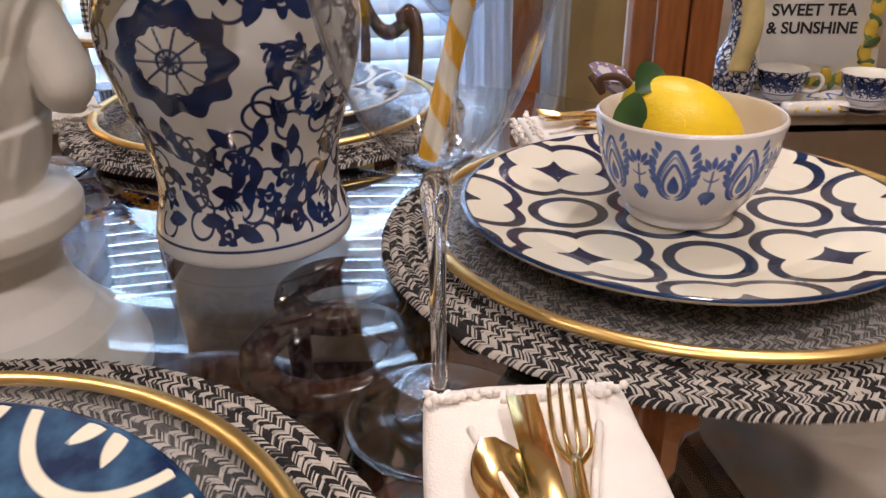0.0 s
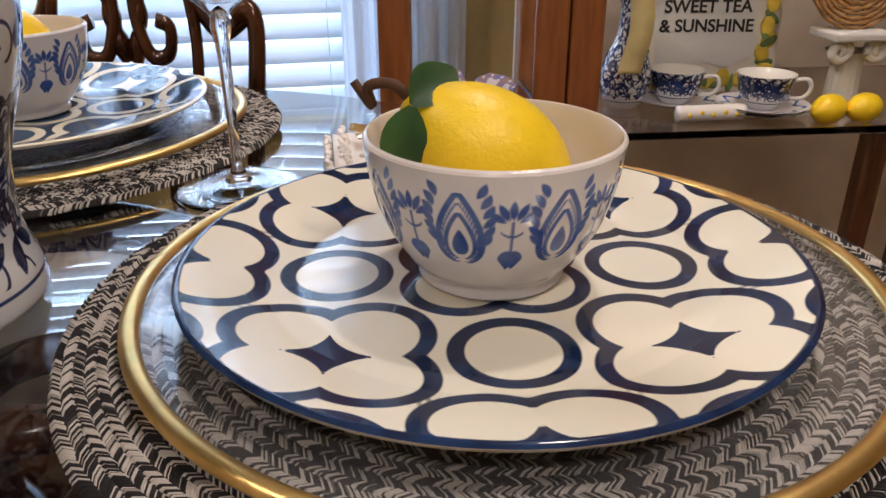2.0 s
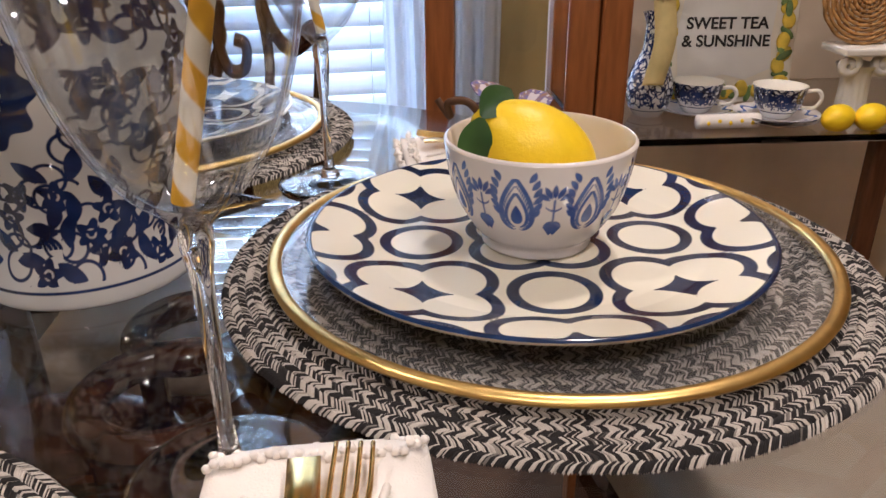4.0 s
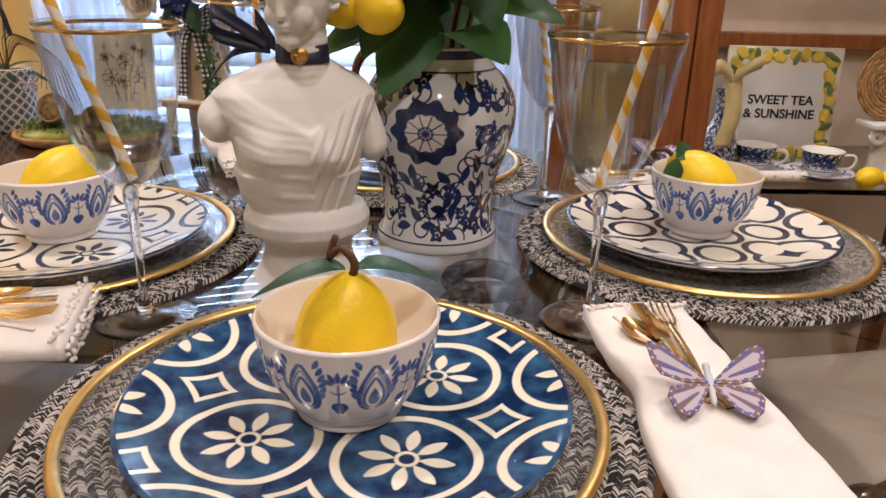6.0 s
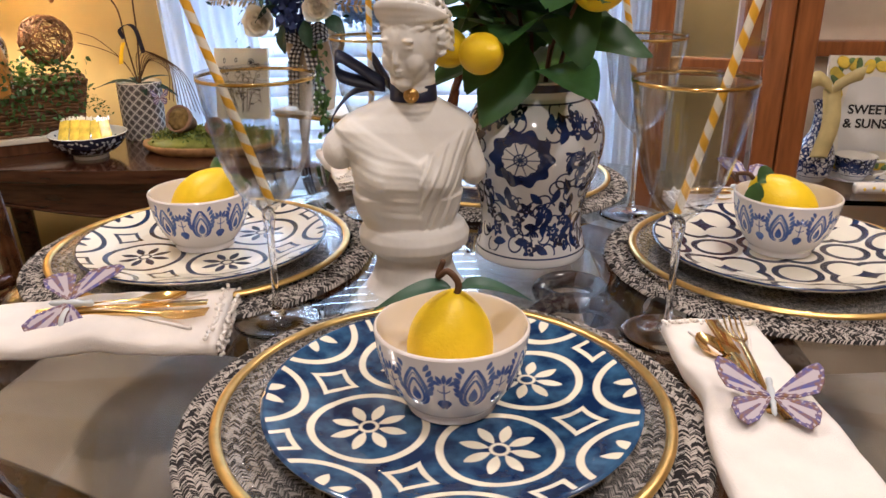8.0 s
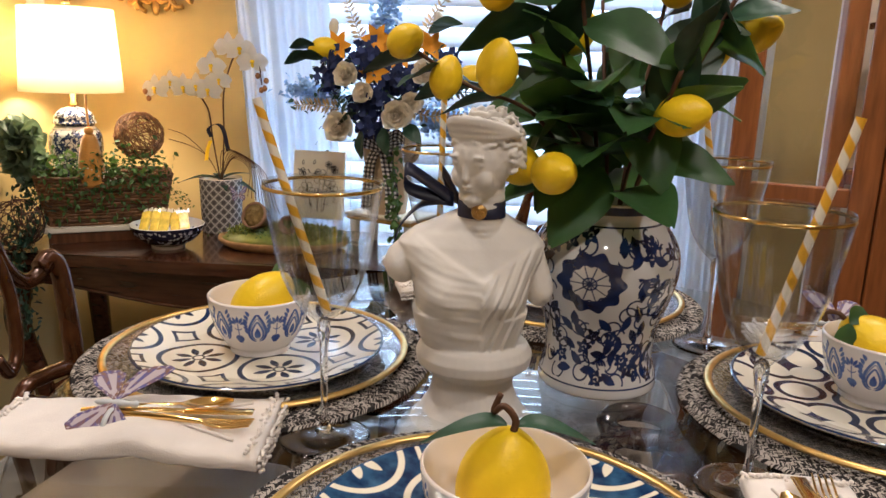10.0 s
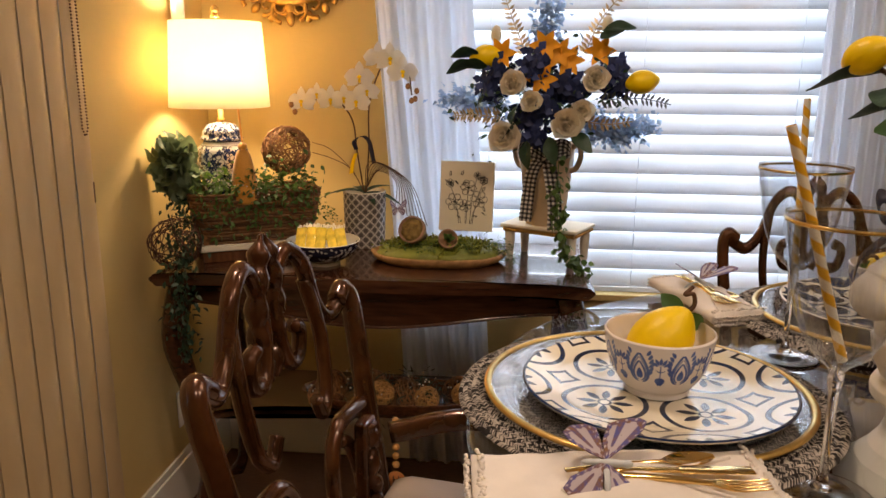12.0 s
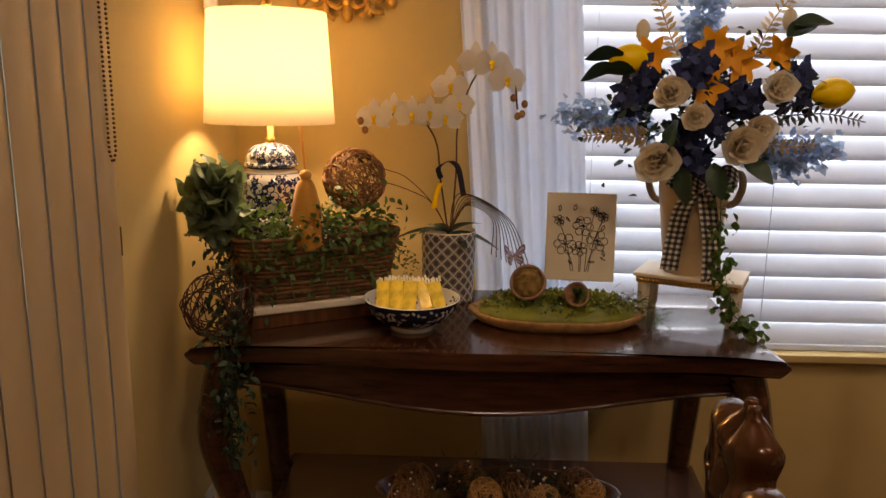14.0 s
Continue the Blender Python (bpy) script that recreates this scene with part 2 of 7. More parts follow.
def grid_mesh(name, P, closed=(False, False), pattern=None, smooth=True):
    """A mesh from an array of points (rows, columns, 3), wrapped round where closed."""
    P = np.asarray(P, float)
    nu, nv = P.shape[:2]
    me = bpy.data.meshes.new(name)
    iu = np.arange(nu if closed[0] else nu - 1)
    iv = np.arange(nv if closed[1] else nv - 1)
    a, b = np.meshgrid(iu, iv, indexing="ij")
    a2, b2 = (a + 1) % nu, (b + 1) % nv
    f = np.stack([a * nv + b, a2 * nv + b, a2 * nv + b2, a * nv + b2], -1).reshape(-1, 4)
    me.from_pydata(P.reshape(-1, 3), [], f)
    if pattern is not None:
        at = me.attributes.new("pattern", "FLOAT", "POINT")
        at.data.foreach_set("value", np.asarray(pattern, np.float32).ravel())
    if smooth:
        me.shade_smooth()
    return me


def resample(profile, n):
    p = np.array(profile, float)
    d = np.r_[0, np.cumsum(np.hypot(*np.diff(p, axis=0).T))]
    s = np.linspace(0, d[-1], n)
    return np.c_[np.interp(s, d, p[:, 0]), np.interp(s, d, p[:, 1])], s


def curve_profile(points, n):
    """A smooth (Catmull-Rom) line through a few profile points."""
    p = np.array(points, float)
    q = np.vstack([2 * p[0] - p[1], p, 2 * p[-1] - p[-2]])
    out = []
    k = max(2, n // (len(p) - 1))
    for i in range(1, len(q) - 2):
        for t in np.linspace(0, 1, k, endpoint=False):
            out.append(0.5 * (2 * q[i] + (q[i + 1] - q[i - 1]) * t + (2 * q[i - 1] - 5 * q[i] + 4 * q[i + 1] - q[i + 2]) * t * t
                              + (3 * q[i] - q[i - 1] - 3 * q[i + 1] + q[i + 2]) * t ** 3))
    out.append(p[-1])
    return np.array(out)


def lathe(name, profile, seg=48, pattern=None, flute=None, smooth=True):
    p = np.array(profile, float)
    u = np.linspace(0, 2 * pi, seg, endpoint=False)
    R = np.repeat(p[:, 0][:, None], seg, 1)
    Z = np.repeat(p[:, 1][:, None], seg, 1)
    U = np.repeat(u[None], len(p), 0)
    if flute:
        R = R * flute(U, Z)
    P = np.stack([R * np.cos(U), R * np.sin(U), Z], -1)
    return grid_mesh(name, P, (False, True), pattern(U, R, Z) if pattern else None, smooth)


def tube_points(path, radius, seg=8):
    path = np.array(path, float)
    n = len(path)
    rad = np.broadcast_to(np.asarray(radius, float), (n,))
    tan = np.gradient(path, axis=0)
    tan /= np.linalg.norm(tan, axis=1)[:, None] + 1e-12
    ref = np.array([0, 0, 1.0]) if abs(tan[0][2]) < 0.9 else np.array([1.0, 0, 0])
    P = []
    s = np.cross(tan[0], ref)
    for i in range(n):
        s = s - tan[i] * (s @ tan[i])
        s /= np.linalg.norm(s) + 1e-12
        c = np.cross(tan[i], s)
        a = np.linspace(0, 2 * pi, seg, endpoint=False)
        P.append(path[i] + rad[i] * (np.cos(a)[:, None] * s + np.sin(a)[:, None] * c))
    return np.array(P)


def tube(name, path, radius, seg=8, cap=True):
    P = tube_points(path, radius, seg)
    if cap:
        P = np.concatenate([np.repeat(P[:1].mean(1, keepdims=True), seg, 1), P, np.repeat(P[-1:].mean(1, keepdims=True), seg, 1)])
    return grid_mesh(name, P, (False, True))


def smooth_path(points, n=40):
    p = np.array(points, float)
    q = np.vstack([2 * p[0] - p[1], p, 2 * p[-1] - p[-2]])
    out = []
    k = max(2, n // (len(p) - 1))
    for i in range(1, len(q) - 2):
        for t in np.linspace(0, 1, k, endpoint=False):
            out.append(0.5 * (2 * q[i] + (q[i + 1] - q[i - 1]) * t + (2 * q[i - 1] - 5 * q[i] + 4 * q[i + 1] - q[i + 2]) * t * t
                              + (3 * q[i] - q[i - 1] - 3 * q[i + 1] + q[i + 2]) * t ** 3))
    out.append(p[-1])
    return np.array(out)


def merge(name, meshes):
    """Join meshes that are given with a matrix each into one mesh."""
    V, F, off = [], [], 0
    for me, m in meshes:
        n = len(me.vertices)
        co = np.empty(n * 3)
        me.vertices.foreach_get("co", co)
        co = co.reshape(-1, 3)
        if m is not None:
            mm = np.array(m)
            co = co @ mm[:3, :3].T + mm[:3, 3]
        V.append(co)
        for p in me.polygons:
            F.append([v + off for v in p.vertices])
        off += n
    out = bpy.data.meshes.new(name)
    out.from_pydata(np.vstack(V), [], F)
    out.shade_smooth()
    return out


def box(bm, x0, x1, y0, y1, z0, z1, bevel=0.0):
    r = bmesh.ops.create_cube(bm, size=1, matrix=Matrix.Translation(((x0 + x1) / 2, (y0 + y1) / 2, (z0 + z1) / 2)) @ Matrix.Diagonal((x1 - x0, y1 - y0, z1 - z0, 1)))
    if bevel:
        e = list({e for v in r["verts"] for e in v.link_edges})
        bmesh.ops.bevel(bm, geom=e, offset=bevel, segments=2, affect="EDGES", profile=0.5)


def box_part(name, x0, x1, y0, y1, z0, z1, material, parent=None, bevel=0.002, label="", m=None):
    bm = bmesh.new()
    box(bm, x0, x1, y0, y1, z0, z1, bevel)
    return part(name, bm, material, parent, label, smooth=False, m=m)


def ball(bm, c, r, sub=2, m=None):
    mm = Matrix.Translation(c) @ (m or Matrix()) @ Matrix.Diagonal((*((r, r, r) if isinstance(r, (int, float)) else r), 1))
    bmesh.ops.create_icosphere(bm, subdivisions=sub, radius=1, matrix=mm)


def aim(p, d, roll=0.0):
    """A pose at p whose z axis points along d."""
    return Matrix.Translation(p) @ Vector(d).to_track_quat("Z", "Y").to_matrix().to_4x4() @ Matrix.Rotation(roll, 4, "Z")


def leaf_mesh(name, length, width, fold=0.25, curl=0.3, rows=7, cols=5, wavy=0.0):
    """A leaf from its stalk along +x, with a midrib fold, a pointed tip and a drooping curl."""
    t = np.linspace(0, 1, rows)
    s = np.linspace(-1, 1, cols)
    T, S_ = np.meshgrid(t, s, indexing="ij")
    W = width / 2 * np.sin(pi * np.clip(T, 0.02, 0.985) ** 0.85) ** 0.8
    X = length * T
    Y = W * S_
    Z = fold * np.abs(S_) * W - curl * length * T ** 2 + wavy * width * np.sin(9 * T + 3 * S_)
    return grid_mesh(name, np.stack([X, Y, Z], -1))


def plain(name, label, category, x0, x1, y0, y1, z0, z1, material, bevel=0.0, kind="structure"):
    return tagged(box_part(name, x0, x1, y0, y1, z0, z1, material, bevel=bevel), label, category, kind=kind)

# ---- the room ----
plain("floor", "brown striped reed rug over the floor", "floor", -3.2, 3.2, -3.0, 2.1, -0.06, 0.0, FLOORM)
tagged(box_part("ceiling", -3.2, 3.2, -3.0, 2.1, 2.58, 2.66, CEIL, bevel=0), "plain white ceiling", "ceiling", kind="structure")
WX0, WX1, WZ0, WZ1 = -0.84, 0.52, 0.632, 2.15
bm = bmesh.new()
for x0, x1, z0, z1 in ((-1.61, WX0, 0, 2.58), (WX1, 3.2, 0, 2.58), (WX0, WX1, 0, WZ0), (WX0, WX1, WZ1, 2.58)):
    box(bm, x0, x1, YW, YW + 0.14, z0, z1)
tagged(part("wall_north", bm, WALL, smooth=False), "warm ochre painted wall with the window", "wall", kind="structure")
plain("wall_east", "warm ochre painted side wall", "wall", 3.06, 3.2, -3.0, YW, 0, 2.58, WALL)
plain("wall_south", "warm ochre painted wall behind the table", "wall", -3.2, 3.06, -3.0, -2.88, 0, 2.58, WALL)
# the left wall, with a blind-covered door in it
LW = Matrix.Translation((-1.47, 0.99, 0))
bm = bmesh.new()
box(bm, -0.14, 0.0, -0.02, 0.75, 0, 2.58)
box(bm, -0.14, 0.0, -4.4, -2.2, 0, 2.58)
box(bm, -0.14, 0.0, -2.2, -0.02, 2.2, 2.58)
w = part("wall_west", bm, WALL, smooth=False, m=LW)
tagged(w, "warm ochre painted wall beside the blinds", "wall", kind="structure")
bm = bmesh.new()
box(bm, -0.13, 0.012, -0.035, 0.0, 0, 2.2, 0.003)
tagged(part("trim", bm, WHITE, smooth=False, m=LW), "cream painted door trim", "trim", kind="structure")
bm = bmesh.new()
box(bm, 0.0, 0.014, 0.0, 0.745, 0.0, 0.155, 0.004)
box(bm, 0.0, 0.009, 0.0, 0.745, 0.155, 0.18, 0.003)
tagged(part("baseboard", bm, WHITE, smooth=False, m=LW), "white moulded baseboard along the wall", "baseboard", kind="structure")
plain("baseboard_north", "white moulded baseboard under the window", "baseboard", -1.456, 3.0, YW - 0.014, YW, 0, 0.18, WHITE, 0.004)
# outlet
out = thing("wall_outlet", LW @ pose(0.001, 0.40, 0.32), "white plastic wall outlet low on the wall", "outlet")
box_part("plate", 0, 0.006, -0.035, 0.035, -0.057, 0.057, WHITE, out, 0.002)
for dz in (-0.02, 0.02):
    box_part("socket", 0.006, 0.008, -0.014, 0.014, dz - 0.012, dz + 0.012, CREAM, out, 0.001)

# vertical blinds
vb = thing("vertical_blind", LW @ pose(0.03, 0, 0), "closed cream vertical blind hanging at the door", "blind")
slat = grid_mesh("slat", [[(0.010 * (1 - s * s) - 0.005, 0.045 * s, z) for z in (0.03, 2.2)] for s in np.linspace(-1, 1, 7)])
slat.materials.append(VSLAT)
for i in range(24):
    o = link("slat", slat, None, vb)
    o.matrix_local = pose(0, -0.045 - i * 0.071, 0, 0, 0, 8)
box_part("head_rail", -0.03, 0.03, -2.0, 0.03, 2.2, 2.26, WHITE, vb)
beads = thing("blind_bead_chain", LW @ pose(0.040, -0.05, 0), "brown beaded pull chain hanging beside the blind", "pull chain")
bm = bmesh.new()
for i in range(141):
    z = 2.2 - i * 0.0072
    for sx in (-0.011, 0.011):
        k = 1 if i < 138 else (141 - i) / 3
        ball(bm, (0, sx * k, z), 0.0026, 1)
part("chain", bm, STEM, beads)
hook = thing("wall_switch", LW @ pose(0.013, -0.018, 1.06), "cream blind cord cleat screwed to the wall", "cleat")
box_part("plate", 0, 0.006, -0.012, 0.012, -0.06, 0.06, CREAM, hook)
box_part("lever", 0.006, 0.016, -0.004, 0.004, -0.03, 0.02, STEM, hook)

# window with frame, blinds and curtains
win = thing("window_1", pose(0, YW, 0), "white framed window behind horizontal blinds", "window", kind="structure")
for a in ((WX0, WX0 + 0.05, WZ0, WZ1), (WX1 - 0.05, WX1, WZ0, WZ1), (WX0 + 0.05, WX1 - 0.05, WZ0, WZ0 + 0.05), (WX0 + 0.05, WX1 - 0.05, WZ1 - 0.05, WZ1), (-0.18, -0.14, WZ0 + 0.05, WZ1 - 0.05)):
    box_part("window_frame", a[0], a[1], 0.09, 0.13, a[2], a[3], WHITE, win)
box_part("window_sill", WX0 - 0.02, WX1 + 0.02, -0.03, 0.09, WZ0 - 0.022, WZ0, WALL, win, 0.004)
pane = box_part("pane", WX0 + 0.05, WX1 - 0.05, 0.105, 0.11, WZ0 + 0.05, WZ1 - 0.05, GLASS, win, 0)
pane.visible_shadow = False
hb = thing("window_blind", pose(0, YW + 0.035, 0), "white horizontal slatted blind, half open, daylight behind", "blind")
PITCH = 0.0625
sl = grid_mesh("slat", [[(x, 0.034 * s, 0.004 * (1 - s * s) + zz) for x in np.linspace(WX0 + 0.008, WX1 - 0.008, 9)] for s, zz in ((-1, 0), (-0.5, 0), (0, 0), (0.5, 0), (1, 0), (1, -0.0028), (0, -0.0028), (-1, -0.0028))], (True, False))
sl.materials.append(SLAT)
nsl = int((WZ1 - WZ0 - 0.08) / PITCH)
for i in range(nsl):
    link("slat", sl, None, hb, m=pose(0, 0, WZ0 + 0.045 + i * PITCH, 66))
box_part("bottom_rail", WX0 + 0.008, WX1 - 0.008, -0.025, 0.025, WZ0 + 0.001, WZ0 + 0.016, SLAT, hb)
box_part("head_rail", WX0 + 0.005, WX1 - 0.005, -0.03, 0.03, WZ1 - 0.05, WZ1 - 0.004, SLAT, hb)
for cx in (-0.55, -0.08, 0.38):
    link("ladder_cord", tube("ladder_cord", [(cx, -0.034, WZ0 + 0.01), (cx, -0.034, WZ1 - 0.05)], 0.0011, 5), SLAT, hb)


def curtain(x0, x1, y, label, folds, seed, flare=0.0):
    rnd = random.Random(seed)
    ph = [rnd.uniform(0, 6) for _ in range(4)]
    xs = np.linspace(0, 1, 160)
    zs = np.linspace(0.04, 2.35, 14)
    P = []
    for z in zs:
        row = []
        for s in xs:
            a = 0.012 * math.sin(2 * pi * folds * s + ph[0]) + 0.006 * math.sin(2 * pi * folds * 2.3 * s + ph[1] + z)
            row.append((x0 + (x1 - x0) * s + flare * (1.6 - z) + 0.006 * math.sin(z * 1.7 + 5 * s), y + a, z))
        P.append(row)
    c = thing("curtain", pose(0, 0, 0), label, "curtain")
    o = link("cloth", grid_mesh("cloth", P), CURTAIN, c)
    so = o.modifiers.new("cloth", "SOLIDIFY")
    so.thickness = 0.0012
    return c


curtain(-0.905, -0.615, YW - 0.09, "sheer white curtain hanging in soft folds", 4, 1, 0.07)
curtain(0.40, 0.72, YW - 0.09, "sheer white curtain hanging at the window", 5, 2)
bm = bmesh.new()
box(bm, -1.05, 0.9, YW - 0.098, YW - 0.083, 2.36, 2.375, 0.004)
tagged(part("curtain_rod", bm, WOODX), "dark curtain rod above the window", "curtain rod")
plain("backdrop", "pale green garden and sky outside the window", "backdrop", -6, 6, 7.0, 7.05, -1, 5, mat("garden", (0.45, 0.55, 0.5), 0.9, var=0.5, scale=1.5))
plain("ground", "pale ground outside the window", "ground", -60, 60, 2.2, 120, -0.2, -0.07, mat("outside_ground", (0.3, 0.32, 0.28), 0.9, var=0.2, scale=2))

for lx, ly in CEILING_LAMPS:
    cl = thing("ceiling_light", pose(lx, ly, 2.58), "round white recessed ceiling light, switched on", "ceiling light", "recessed lights")
    link("trim_ring", lathe("trim_ring", [(0.068, 0.0), (0.095, 0.0), (0.095, -0.006), (0.07, -0.01), (0.068, 0.0)], 40), WHITE, cl)
    link("lens", lathe("lens", [(0.0, -0.002), (0.068, -0.002)], 32), mat("lit_lens", (1, 0.85, 0.65), 0.5, var=0, emit=6.0), cl)

# ---- the glass table ----
table = thing("dining_table", pose(0, 0.01, 0), "round glass-topped dining table on a carved dark wood pedestal", "table")
R = 0.500
gt = link("glass_top", lathe("glass_top", [(0, TOP), (R - 0.006, TOP), (R - 0.001, TOP - 0.002), (R, TOP - 0.006), (R - 0.001, TOP - 0.010), (R - 0.006, TOP - 0.012), (0, TOP - 0.012)], 128), TABLEGLASS, table, "clear glass with a dark green bevelled edge")
gt.visible_shadow = False
link("pedestal", lathe("pedestal", curve_profile([(0.0, 0.10), (0.14, 0.10), (0.12, 0.18), (0.06, 0.26), (0.10, 0.42), (0.12, 0.52), (0.06, 0.64), (0.05, 0.76), (0.09, 0.84), (0.10, 0.88), (0.0, 0.885)], 90), 40), WOOD, table)


def spiral(cx, cz, r0, r1, a0, a1, n=60):
    return [(cx + (r0 + (r1 - r0) * k) * math.cos(a0 + (a1 - a0) * k), 0, cz + (r0 + (r1 - r0) * k) * math.sin(a0 + (a1 - a0) * k)) for k in np.linspace(0, 1, n)]


bracket = tube("scroll_bracket", smooth_path([(0.05, 0, 0.60), (0.12, 0, 0.66), (0.22, 0, 0.82), (0.30, 0, 0.93), (0.355, 0, 0.985), (0.40, 0, 0.965), (0.40, 0, 0.905), (0.355, 0, 0.89), (0.335, 0, 0.925), (0.36, 0, 0.945)], 70), np.linspace(0.026, 0.013, 64), 10)
leg = tube("leg", smooth_path([(0.08, 0, 0.30), (0.18, 0, 0.26), (0.28, 0, 0.15), (0.36, 0, 0.045), (0.43, 0, 0.03), (0.44, 0, 0.055)], 50), np.linspace(0.04, 0.022, 51), 10)
bracket.materials.append(WOOD)
leg.materials.append(WOOD)
for k in range(4):
    link("scroll_bracket", bracket, None, table, m=pose(0, 0, 0, 0, 0, 20 + 90 * k) @ Matrix.Diagonal((0.62, 1, 1, 1)))
    link("leg", leg, None, table, m=pose(0, 0, 0, 0, 0, 20 + 90 * k))
# rings and struts added to stand in for the dark loops showing in the glass
for rx_, ry_, rr_ in ((0.110, 0.040, 0.036), (0.104, -0.035, 0.046)):
    link("scroll_ring", lathe("scroll_ring", [(rr_ + 0.011 * math.cos(a), 0.955 + 0.011 * math.sin(a)) for a in np.linspace(0, 2 * pi, 11)], 48), WOOD, table, m=pose(rx_, ry_, 0))
    box_part("added_strut", rx_ - 0.008, rx_ + 0.008, ry_ - 0.008, ry_ + 0.008, 0.62, 0.945, WOOD, table, 0.003, m=pose(-rr_ * 0.9, 0, 0))
link("support_ring", lathe("support_ring", [(0.24 + 0.018 * math.cos(a), 0.972 + 0.018 * math.sin(a)) for a in np.linspace(0, 2 * pi, 13)], 64), WOOD, table)

# ---- place settings ----
FRONT, RIGHT, LEFT, BACK = (-0.050, -0.292), (0.332, -0.002), (-0.318, 0.050), (0.045, 0.335)

# where plate and bowl stand on each charger
SERVE = {FRONT: (-0.044, -0.302), RIGHT: (0.323, -0.008), LEFT: (-0.310, 0.030), BACK: (0.047, 0.330)}


def braid_mesh(r_out, seed):
    """Spiral braided cord: leaning yarn strands in two rows to each turn."""
    rnd = random.Random(seed)
    V, F = [], []
    pitch = 0.0082
    # one yarn thread: an arched bar, low at both ends
    sec = ((-1, 0.0), (-0.6, 0.8), (0.0, 1.0), (0.6, 0.8), (1, 0.0))
    base = np.array([(x, y, zz * h + d) for x, h, d in ((-1, 0.5, -0.5), (-0.45, 1, 0.2), (0.45, 1, 0.2), (1, 0.5, -0.5)) for y, zz in sec])
    faces = [(5 * a + b, 5 * a + 5 + b, 5 * a + 6 + b, 5 * a + 1 + b) for a in range(3) for b in range(4)]
    r = r_out - 0.0045
    first = True
    while r > 0.075:
        n = int(2 * pi * r / 0.0031)
        for side in (-1, 1):
            for i in range(n):
                lift = rnd.uniform(-0.0003, 0.0005)
                for thread in (-1, 0, 1):
                    a = 2 * pi * (i + 0.5 * (side > 0) + thread * 0.31) / n
                    rr = r + side * pitch * 0.25
                    ang = a + pi / 2 + side * radians(42)
                    c, s = math.cos(ang), math.sin(ang)
                    q = base * (0.0043 * rnd.uniform(0.94, 1.06), 0.00054, 0.0021)
                    X = q[:, 0] * c - q[:, 1] * s + rr * math.cos(a)
                    Y = q[:, 0] * s + q[:, 1] * c + rr * math.sin(a)
                    drop = 0.0016 if first and side > 0 else 0.0
                    Z = q[:, 2] + 0.0046 - 0.0004 * abs(thread) + lift - drop
                    o = len(V)
                    V.extend(zip(X, Y, Z))
                    F.extend(tuple(o + k for k in f) for f in faces)
        first = False
        r -= pitch
    me = bpy.data.meshes.new("braid")
    me.from_pydata(V, [], F)
    me.shade_smooth()
    me.materials.append(YARN)
    return me


MAT_R, CH_R, PL_R = 0.193, 0.167, 0.135
BRAID = braid_mesh(MAT_R, 3)
# dark sheet under the braid, coloured as the shade in the gaps between threads
BACKING = lathe("backing", [(0, 0.001), (MAT_R - 0.004, 0.001), (MAT_R - 0.003, 0.002), (MAT_R - 0.006, 0.0040), (0, 0.0040)], 80)
BACKING.materials.append(mat("yarn_gap_shade", (0.03, 0.026, 0.03), 0.9, var=0.4, scale=300))
CHARGER = lathe("dish", curve_profile([(0.0, 0.0095), (0.10, 0.0095), (0.118, 0.0105), (0.135, 0.0128), (CH_R - 0.006, 0.0150), (CH_R - 0.006, 0.0122), (0.135, 0.0098), (0.115, 0.0078), (0.0, 0.0075)], 60), 96)
CHARGER.materials.append(CHARGERGLASS)
CHRIM = lathe("gold_rim", [(CH_R - 0.0040 + 0.0041 * math.cos(a), 0.0145 + 0.0028 * math.sin(a)) for a in np.linspace(0, 2 * pi, 13)], 128)
CHRIM.materials.append(GOLD)


def rot2(x, y, a):
    return x * math.cos(a) - y * math.sin(a), x * math.sin(a) + y * math.cos(a)


def rings_pattern(turn):
    a = 0.0965

    def f(U, R_, Z):
        x, y = rot2(R_ * np.cos(U), R_ * np.sin(U), -turn)
        sx, sy = (x + a / 2) % a - a / 2, (y + a / 2) % a - a / 2
        qx, qy = x % a - a / 2, y % a - a / 2
        ring = 0.0034 - np.abs(np.hypot(qx, qy) - 0.0215)
        lobes = np.minimum(np.hypot(np.abs(sx) - 0.0215, sy), np.hypot(sx, np.abs(sy) - 0.0215)) - 0.0195
        edge = 0.0034 - np.abs(lobes - 0.0030)
        u, v = np.abs(sx + sy) * 0.7071, np.abs(sx - sy) * 0.7071
        star = 0.0190 - (u ** 0.62 + v ** 0.62) ** (1 / 0.62)
        return np.maximum.reduce([ring, edge, star * 0.5, (R_ - PL_R + 0.0032)])
    return f


